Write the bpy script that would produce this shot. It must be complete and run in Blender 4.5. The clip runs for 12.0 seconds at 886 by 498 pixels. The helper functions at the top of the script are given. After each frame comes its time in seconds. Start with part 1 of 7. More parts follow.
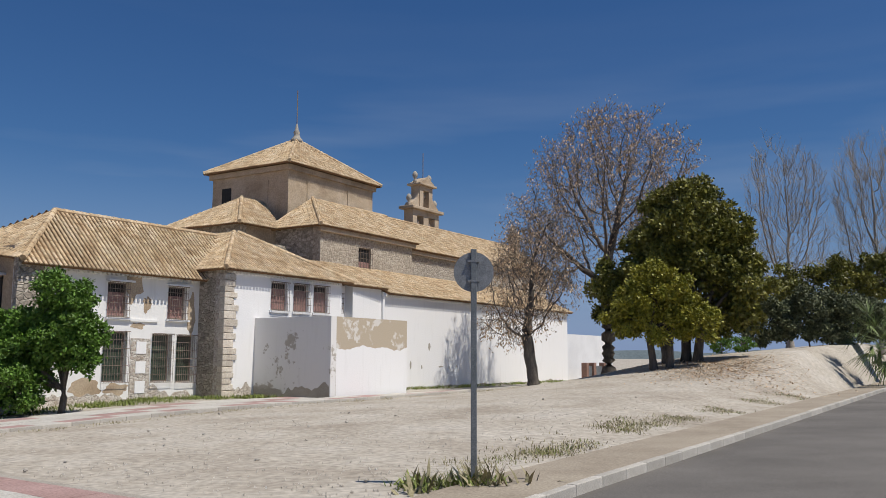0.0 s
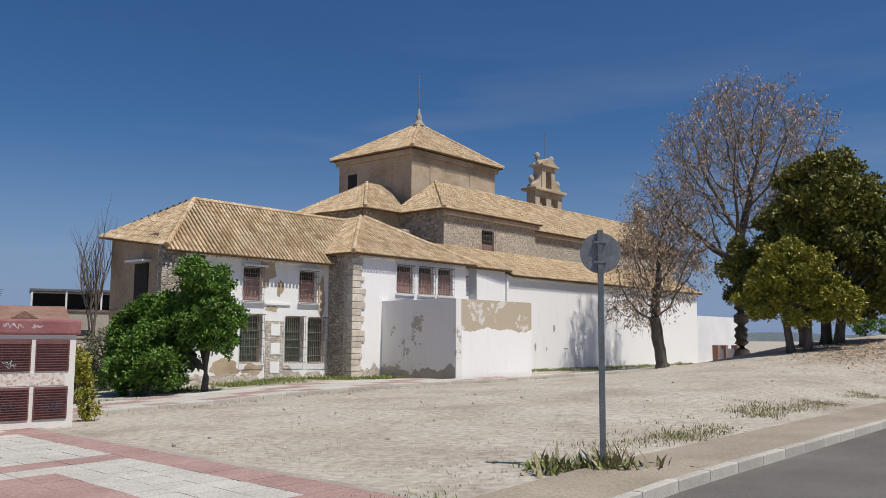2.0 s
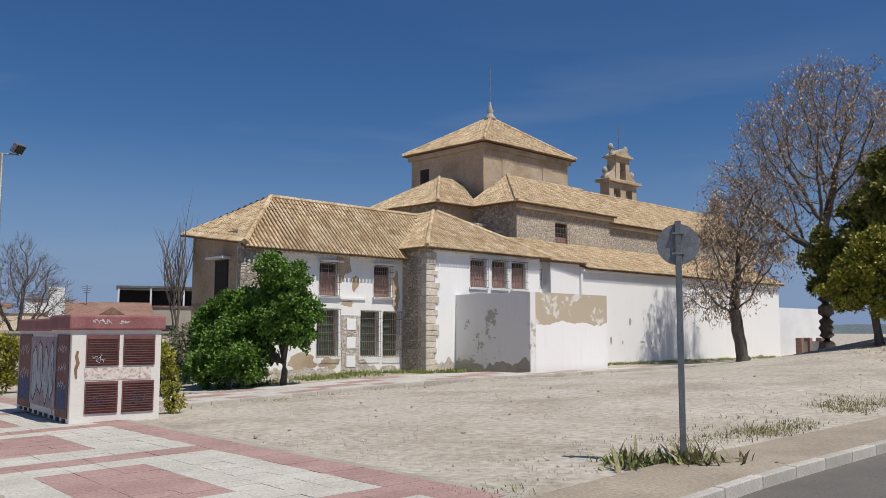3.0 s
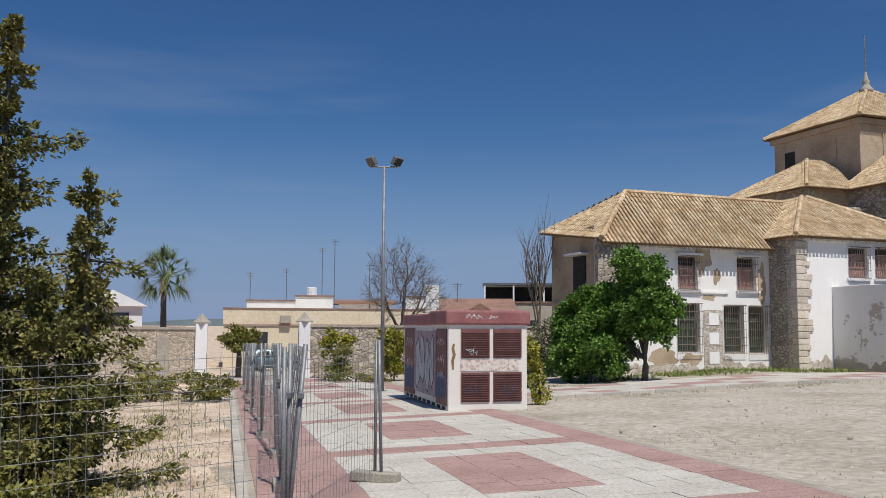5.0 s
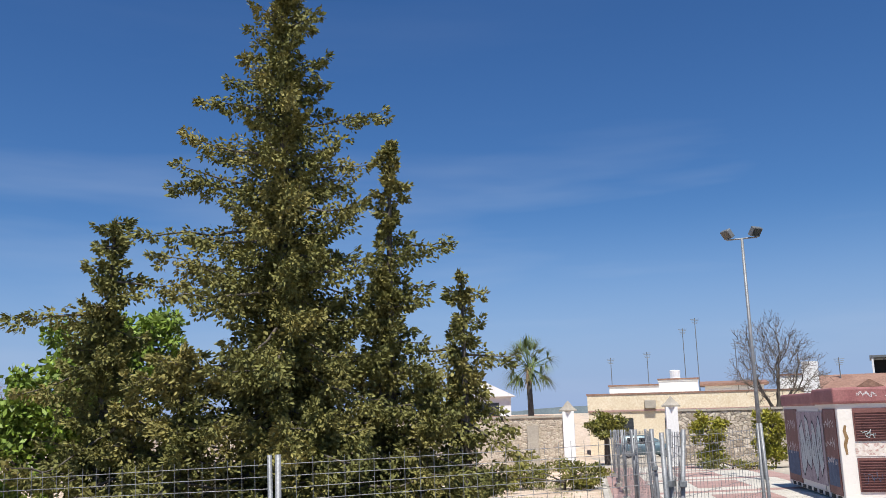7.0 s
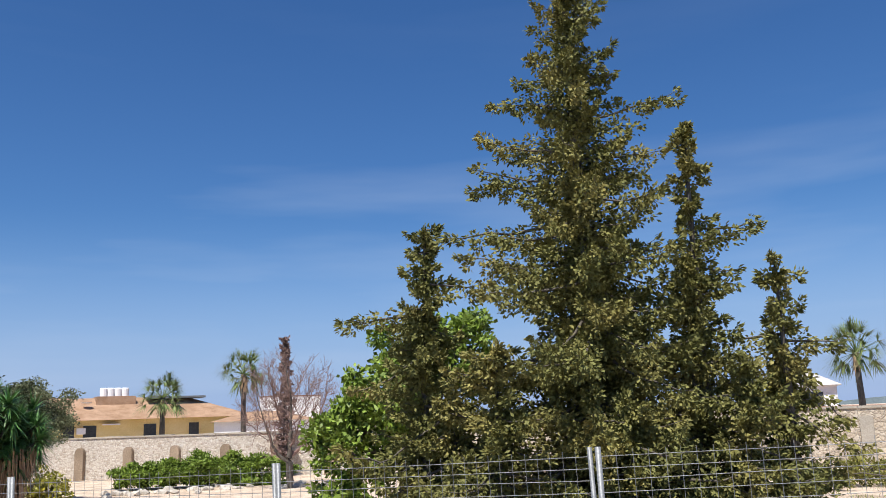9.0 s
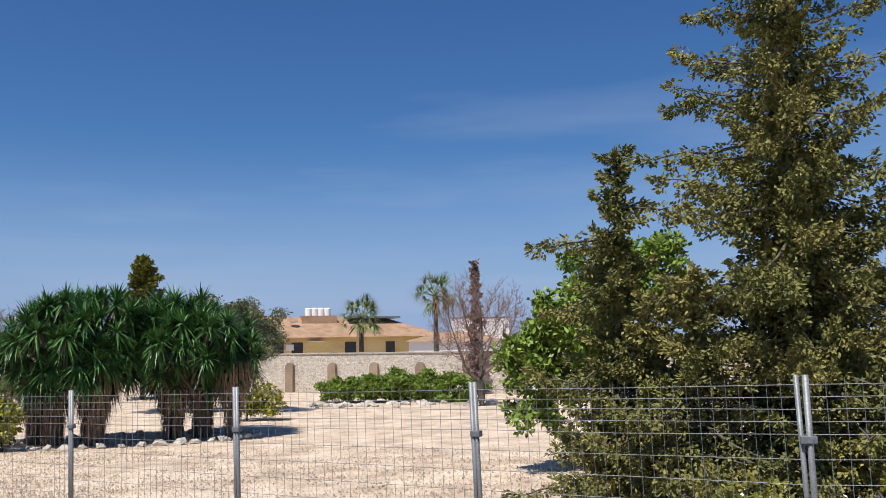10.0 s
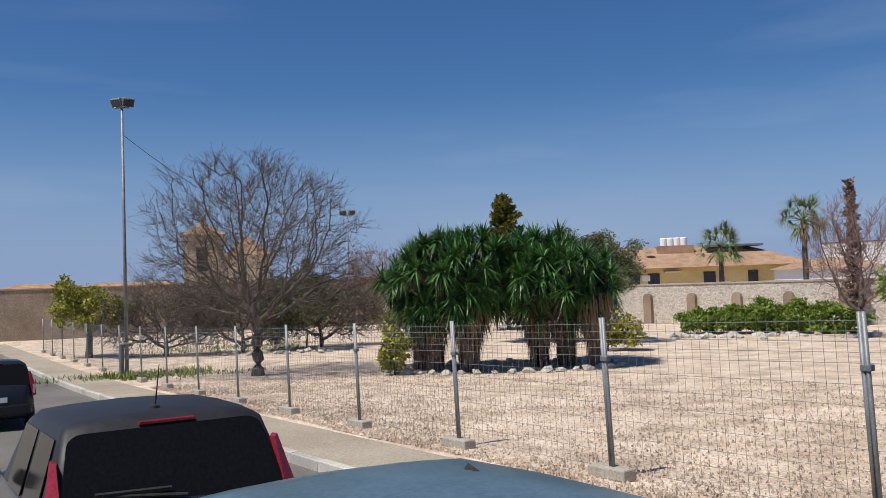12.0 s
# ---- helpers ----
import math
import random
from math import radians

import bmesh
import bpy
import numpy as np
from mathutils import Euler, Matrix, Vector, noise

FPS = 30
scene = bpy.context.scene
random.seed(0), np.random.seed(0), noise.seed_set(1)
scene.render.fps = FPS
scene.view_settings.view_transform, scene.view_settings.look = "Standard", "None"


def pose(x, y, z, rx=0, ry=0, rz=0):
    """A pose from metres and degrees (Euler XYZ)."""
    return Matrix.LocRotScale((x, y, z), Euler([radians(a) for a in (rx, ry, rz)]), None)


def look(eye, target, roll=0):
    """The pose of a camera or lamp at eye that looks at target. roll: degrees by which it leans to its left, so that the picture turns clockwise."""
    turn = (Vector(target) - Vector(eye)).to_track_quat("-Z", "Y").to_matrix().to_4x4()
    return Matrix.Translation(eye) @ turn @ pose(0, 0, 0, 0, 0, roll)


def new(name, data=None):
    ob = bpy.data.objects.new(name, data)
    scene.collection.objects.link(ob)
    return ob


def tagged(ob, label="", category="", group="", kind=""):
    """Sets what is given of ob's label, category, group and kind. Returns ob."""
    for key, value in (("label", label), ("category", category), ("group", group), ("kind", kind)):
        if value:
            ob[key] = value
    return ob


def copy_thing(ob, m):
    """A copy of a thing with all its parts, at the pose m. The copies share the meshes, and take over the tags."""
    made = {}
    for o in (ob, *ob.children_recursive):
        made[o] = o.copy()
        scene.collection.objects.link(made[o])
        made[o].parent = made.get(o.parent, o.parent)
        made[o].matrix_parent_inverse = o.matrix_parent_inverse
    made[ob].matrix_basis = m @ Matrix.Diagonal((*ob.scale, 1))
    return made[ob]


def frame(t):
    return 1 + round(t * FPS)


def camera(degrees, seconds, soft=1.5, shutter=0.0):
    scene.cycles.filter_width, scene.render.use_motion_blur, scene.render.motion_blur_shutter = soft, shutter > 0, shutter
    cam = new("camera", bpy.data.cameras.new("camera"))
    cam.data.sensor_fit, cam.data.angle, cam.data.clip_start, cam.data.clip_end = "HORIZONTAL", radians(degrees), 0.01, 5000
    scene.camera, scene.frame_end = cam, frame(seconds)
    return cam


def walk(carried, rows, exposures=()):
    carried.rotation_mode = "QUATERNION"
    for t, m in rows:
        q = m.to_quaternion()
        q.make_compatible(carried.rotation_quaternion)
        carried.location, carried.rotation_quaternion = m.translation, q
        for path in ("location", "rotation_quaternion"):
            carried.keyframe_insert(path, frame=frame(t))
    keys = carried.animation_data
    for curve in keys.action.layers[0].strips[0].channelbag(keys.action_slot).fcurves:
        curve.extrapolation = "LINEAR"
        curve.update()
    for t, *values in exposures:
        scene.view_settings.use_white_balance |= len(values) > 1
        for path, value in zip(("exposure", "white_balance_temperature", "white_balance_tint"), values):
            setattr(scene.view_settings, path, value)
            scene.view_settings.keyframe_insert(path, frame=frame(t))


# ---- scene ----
# The camera turns on the spot, held at arm's length.
cam = camera(54.35, 12.0, soft=0.8)
EYE, ARM = 2.05, 0.254
TURNS = [
    (0.0, 4.43, 7.14, -0.23),
    (0.5, 6.70, 6.79, -0.01),
    (1.0, 6.71, 6.39, -0.52),
    (1.5, 8.62, 6.14, -0.66),
    (2.0, 12.60, 5.92, -0.31),
    (2.5, 15.70, 5.67, -0.26),
    (2.7, 16.56, 5.59, -0.14),
    (4.3, 27.02, 4.94, -0.74),
    (4.5, 30.83, 5.00, -0.79),
    (5.0, 40.74, 5.09, -0.27),
    (5.5, 50.41, 5.09, 0.83),
    (6.0, 55.22, 4.96, 0.74),
    (6.5, 60.18, 6.99, 0.96),
    (7.0, 64.28, 10.93, 1.46),
    (7.2, 65.47, 12.66, 1.65),
    (8.8, 81.93, 12.17, 2.12),
    (9.0, 84.07, 11.07, 2.02),
    (9.5, 90.88, 7.74, 1.53),
    (10.0, 96.36, 6.32, 0.89),
    (10.5, 101.78, 5.52, 1.10),
    (11.0, 110.20, 3.66, 2.35),
    (11.5, 115.99, 2.47, 2.16),
    (12.0, 119.55, 2.39, 2.00),
]


def held(yaw, pitch, roll):
    a = radians(yaw)
    return pose(-ARM * math.sin(a), ARM * math.cos(a), EYE, 90 + pitch, roll, yaw)


walk(cam, [(t, held(yaw, pitch, roll)) for t, yaw, pitch, roll in TURNS],
     [(0.0, -0.28), (4.5, -0.28), (6.4, 0.06), (7.0, 0.28), (9.0, 0.40), (10.0, 0.18), (11.0, 0.03), (12.0, -0.03)])

# ---- light ----
SUN_AZ, SUN_EL = math.atan2(0.91, -0.42), radians(62)      # compass angle from +y towards +x
world = bpy.data.worlds.new("sky")
scene.world = world
world.use_nodes = True
wn, wl = world.node_tree.nodes, world.node_tree.links
sky = wn.new("ShaderNodeTexSky")
sky.sky_type = "NISHITA"
sky.sun_disc = False
sky.sun_elevation, sky.sun_rotation = SUN_EL, SUN_AZ
sky.altitude, sky.air_density, sky.dust_density, sky.ozone_density = 300, 1.0, 0.8, 2.0
bg = wn["Background"]
bg.inputs["Strength"].default_value = 0.073
# thin streaks of high cloud
wc = wn.new("ShaderNodeTexCoord")
wm = wn.new("ShaderNodeMapping")
wm.inputs["Scale"].default_value = (1.2, 1.2, 9.0)
wm.inputs["Rotation"].default_value = (0.06, 0.04, 0.5)
wt = wn.new("ShaderNodeTexNoise")
wt.inputs["Scale"].default_value, wt.inputs["Detail"].default_value = 1.6, 4
wr = wn.new("ShaderNodeValToRGB")
wr.color_ramp.elements[0].position, wr.color_ramp.elements[1].position = 0.52, 0.95
wr.color_ramp.elements[1].color = (0.32, 0.32, 0.32, 1)
wx = wn.new("ShaderNodeMix")
wx.data_type = "RGBA"
wl.new(wc.outputs["Generated"], wm.inputs["Vector"])
wl.new(wm.outputs[0], wt.inputs["Vector"])
wl.new(wt.outputs[0], wr.inputs[0])
# the streaks stay low over the horizon, and the air pales towards it
wz = wn.new("ShaderNodeSeparateXYZ")
wl.new(wc.outputs["Generated"], wz.inputs[0])
low_band = wn.new("ShaderNodeMapRange")
low_band.interpolation_type = "SMOOTHSTEP"
low_band.inputs[1].default_value, low_band.inputs[2].default_value = 0.22, 0.36
low_band.inputs[3].default_value, low_band.inputs[4].default_value = 1.0, 0.12
wl.new(wz.outputs["Z"], low_band.inputs[0])
streak = wn.new("ShaderNodeMath")
streak.operation = "MULTIPLY"
wl.new(wr.outputs[0], streak.inputs[0])
wl.new(low_band.outputs[0], streak.inputs[1])
wl.new(streak.outputs[0], wx.inputs[0])
haze = wn.new("ShaderNodeMapRange")
haze.interpolation_type = "SMOOTHSTEP"
haze.inputs[1].default_value, haze.inputs[2].default_value = -0.02, 0.24
haze.inputs[3].default_value, haze.inputs[4].default_value = 0.9, 0.0
wl.new(wz.outputs["Z"], haze.inputs[0])
air = wn.new("ShaderNodeMix")
air.data_type = "RGBA"
air.inputs[7].default_value = (3.7, 5.0, 8.2, 1)
wl.new(haze.outputs[0], air.inputs[0])
hs = wn.new("ShaderNodeHueSaturation")
hs.inputs["Saturation"].default_value = 1.2
wl.new(sky.outputs[0], hs.inputs["Color"])
tint = wn.new("ShaderNodeMix")
tint.data_type, tint.blend_type = "RGBA", "MULTIPLY"
tint.inputs[0].default_value = 1.0
tint.inputs[7].default_value = (0.67, 0.89, 1.16, 1)
wl.new(hs.outputs[0], tint.inputs[6])
wl.new(tint.outputs[2], air.inputs[6])
wl.new(air.outputs[2], wx.inputs[6])
wx.inputs[7].default_value = (6.5, 7.4, 9.0, 1)
wl.new(wx.outputs[2], bg.inputs["Color"])
sun = new("sun", bpy.data.lights.new("sun", "SUN"))
sun.data.energy, sun.data.angle, sun.data.color = 5.0, radians(0.53), (1.0, 0.95, 0.87)
sun_way = Vector((math.cos(SUN_EL) * math.sin(SUN_AZ), math.cos(SUN_EL) * math.cos(SUN_AZ), math.sin(SUN_EL)))
sun.matrix_world = look((0, 0, 60), Vector((0, 0, 60)) - sun_way)

# ---- materials ----


def material(name, *colours, scale=4.0, fine=40.0, rough=0.85, bump=0.3, dist=0.02, metal=0.0, kind="noise", island=0.0, objects=0.0, spec=0.4, stretch=(1, 1, 1), ramp=(0.35, 0.65)):
    """Two scales of variation between the colours, with relief."""
    m = bpy.data.materials.new(name)
    m.use_nodes = True
    n, l = m.node_tree.nodes, m.node_tree.links
    b = n["Principled BSDF"]
    b.inputs["Roughness"].default_value, b.inputs["Metallic"].default_value = rough, metal
    b.inputs["Specular IOR Level"].default_value = spec
    tc, mp = n.new("ShaderNodeTexCoord"), n.new("ShaderNodeMapping")
    mp.inputs["Scale"].default_value = stretch
    l.new(tc.outputs["Object"], mp.inputs["Vector"])
    big = n.new("ShaderNodeTexNoise")
    big.inputs["Scale"].default_value, big.inputs["Detail"].default_value, big.inputs["Roughness"].default_value = scale, 5, 0.6
    small = n.new("ShaderNodeTexNoise")
    small.inputs["Scale"].default_value, small.inputs["Detail"].default_value = fine, 3
    for q in (big, small):
        l.new(mp.outputs[0], q.inputs["Vector"])
    cr = n.new("ShaderNodeValToRGB")
    els = cr.color_ramp.elements
    for i in range(len(colours) - 2):
        els.new(0.5)
    for i, c in enumerate(colours):
        els[i].position = ramp[0] + (ramp[1] - ramp[0]) * i / max(1, len(colours) - 1)
        els[i].color = (*c, 1)
    if len(colours) == 1:
        els[0].color = els[1].color = (*colours[0], 1)
    l.new(big.outputs[0], cr.inputs[0])
    mix = n.new("ShaderNodeMix")
    mix.data_type, mix.blend_type = "RGBA", "OVERLAY"
    mix.inputs[0].default_value = 0.55
    l.new(cr.outputs[0], mix.inputs[6])
    l.new(small.outputs[0], mix.inputs[7])
    out = mix.outputs[2]
    for amount, node, sock in ((island, "ShaderNodeNewGeometry", "Random Per Island"), (objects, "ShaderNodeObjectInfo", "Random")):
        if amount:
            g = n.new(node)
            hs = n.new("ShaderNodeHueSaturation")
            mr = n.new("ShaderNodeMapRange")
            mr.inputs[3].default_value, mr.inputs[4].default_value = 1 - amount, 1 + amount
            l.new(g.outputs[sock], mr.inputs[0])
            l.new(mr.outputs[0], hs.inputs["Value"])
            l.new(out, hs.inputs["Color"])
            out = hs.outputs[0]
    l.new(out, b.inputs["Base Color"])
    bp = n.new("ShaderNodeBump")
    bp.inputs["Strength"].default_value, bp.inputs["Distance"].default_value = bump, dist
    l.new(small.outputs[0], bp.inputs["Height"])
    l.new(bp.outputs[0], b.inputs["Normal"])
    return m


def stone_material(name, joint, *colours, scale=3.0, bump=0.8, patch=None, rough=0.9):
    """Rubble: cells of uneven stones with recessed mortar, and patches of old render."""
    m = bpy.data.materials.new(name)
    m.use_nodes = True
    n, l = m.node_tree.nodes, m.node_tree.links
    b = n["Principled BSDF"]
    b.inputs["Roughness"].default_value = rough
    tc = n.new("ShaderNodeTexCoord")
    wob = n.new("ShaderNodeTexNoise")
    wob.inputs["Scale"].default_value = 2.0
    add = n.new("ShaderNodeVectorMath")
    add.operation = "MULTIPLY_ADD"
    add.inputs[1].default_value = (0.25, 0.25, 0.25)
    l.new(tc.outputs["Object"], wob.inputs["Vector"])
    l.new(wob.outputs[1], add.inputs[0])
    l.new(tc.outputs["Object"], add.inputs[2])
    sc = n.new("ShaderNodeMapping")
    sc.inputs["Scale"].default_value = (1, 1, 1.5)
    l.new(add.outputs[0], sc.inputs["Vector"])
    vor, edge = n.new("ShaderNodeTexVoronoi"), n.new("ShaderNodeTexVoronoi")
    edge.feature = "DISTANCE_TO_EDGE"
    for v in (vor, edge):
        v.inputs["Scale"].default_value = scale
        l.new(sc.outputs[0], v.inputs["Vector"])
    sep = n.new("ShaderNodeSeparateColor")
    l.new(vor.outputs["Color"], sep.inputs[0])
    cr = n.new("ShaderNodeValToRGB")
    for i in range(len(colours) - 2):
        cr.color_ramp.elements.new(0.5)
    for i, c in enumerate(colours):
        cr.color_ramp.elements[i].position = i / (len(colours) - 1)
        cr.color_ramp.elements[i].color = (*c, 1)
    l.new(sep.outputs[0], cr.inputs[0])
    er = n.new("ShaderNodeMapRange")
    er.inputs[1].default_value, er.inputs[2].default_value = 0.02, 0.12
    l.new(edge.outputs["Distance"], er.inputs[0])
    mix = n.new("ShaderNodeMix")
    mix.data_type = "RGBA"
    mix.inputs[6].default_value = (*joint, 1)
    l.new(er.outputs[0], mix.inputs[0])
    l.new(cr.outputs[0], mix.inputs[7])
    fine = n.new("ShaderNodeTexNoise")
    fine.inputs["Scale"].default_value, fine.inputs["Detail"].default_value = 9, 6
    l.new(tc.outputs["Object"], fine.inputs["Vector"])
    ov = n.new("ShaderNodeMix")
    ov.data_type, ov.blend_type = "RGBA", "OVERLAY"
    ov.inputs[0].default_value = 0.7
    l.new(mix.outputs[2], ov.inputs[6])
    l.new(fine.outputs[0], ov.inputs[7])
    out = ov.outputs[2]
    if patch:
        pn = n.new("ShaderNodeTexNoise")
        pn.inputs["Scale"].default_value, pn.inputs["Detail"].default_value = 0.45, 6
        l.new(tc.outputs["Object"], pn.inputs["Vector"])
        pr = n.new("ShaderNodeMapRange")
        pr.inputs[1].default_value, pr.inputs[2].default_value = 0.5, 0.58
        l.new(pn.outputs[0], pr.inputs[0])
        pm = n.new("ShaderNodeMix")
        pm.data_type = "RGBA"
        pm.inputs[7].default_value = (*patch, 1)
        l.new(pr.outputs[0], pm.inputs[0])
        l.new(out, pm.inputs[6])
        out = pm.outputs[2]
    l.new(out, b.inputs["Base Color"])
    bp = n.new("ShaderNodeBump")
    bp.inputs["Strength"].default_value, bp.inputs["Distance"].default_value = bump, 0.06
    l.new(er.outputs[0], bp.inputs["Height"])
    l.new(bp.outputs[0], b.inputs["Normal"])
    return m


def whitewash_material(name, white, bare, low, high, scale=0.7, amount=0.62, grime=(0.45, 0.42, 0.37)):
    """Limewash that has flaked to the masonry here and there, with long streaks of dirt."""
    m = bpy.data.materials.new(name)
    m.use_nodes = True
    n, l = m.node_tree.nodes, m.node_tree.links
    b = n["Principled BSDF"]
    b.inputs["Roughness"].default_value = 0.9
    b.inputs["Specular IOR Level"].default_value = 0.2
    tc = n.new("ShaderNodeTexCoord")
    flake = n.new("ShaderNodeTexNoise")
    flake.inputs["Scale"].default_value, flake.inputs["Detail"].default_value, flake.inputs["Roughness"].default_value = scale, 9, 0.68
    l.new(tc.outputs["Object"], flake.inputs["Vector"])
    fr = n.new("ShaderNodeMapRange")
    fr.inputs[1].default_value, fr.inputs[2].default_value = amount, amount + 0.03
    l.new(flake.outputs[0], fr.inputs[0])
    streak_map = n.new("ShaderNodeMapping")
    streak_map.inputs["Scale"].default_value = (3, 3, 0.35)
    l.new(tc.outputs["Object"], streak_map.inputs["Vector"])
    streak = n.new("ShaderNodeTexNoise")
    streak.inputs["Scale"].default_value, streak.inputs["Detail"].default_value = 1.2, 6
    l.new(streak_map.outputs[0], streak.inputs["Vector"])
    sr = n.new("ShaderNodeMapRange")
    sr.inputs[1].default_value, sr.inputs[2].default_value, sr.inputs[4].default_value = 0.55, 0.95, 0.25
    l.new(streak.outputs[0], sr.inputs[0])
    dirt = n.new("ShaderNodeMix")
    dirt.data_type = "RGBA"
    dirt.inputs[6].default_value, dirt.inputs[7].default_value = (*white, 1), (*grime, 1)
    l.new(sr.outputs[0], dirt.inputs[0])
    fl = n.new("ShaderNodeMix")
    fl.data_type = "RGBA"
    l.new(fr.outputs[0], fl.inputs[0])
    l.new(dirt.outputs[2], fl.inputs[6])
    fl.inputs[7].default_value = (*bare, 1)
    l.new(fl.outputs[2], b.inputs["Base Color"])
    fine = n.new("ShaderNodeTexNoise")
    fine.inputs["Scale"].default_value, fine.inputs["Detail"].default_value = 12, 5
    l.new(tc.outputs["Object"], fine.inputs["Vector"])
    bp = n.new("ShaderNodeBump")
    bp.inputs["Strength"].default_value, bp.inputs["Distance"].default_value = 0.35, 0.03
    l.new(fine.outputs[0], bp.inputs["Height"])
    l.new(bp.outputs[0], b.inputs["Normal"])
    return m


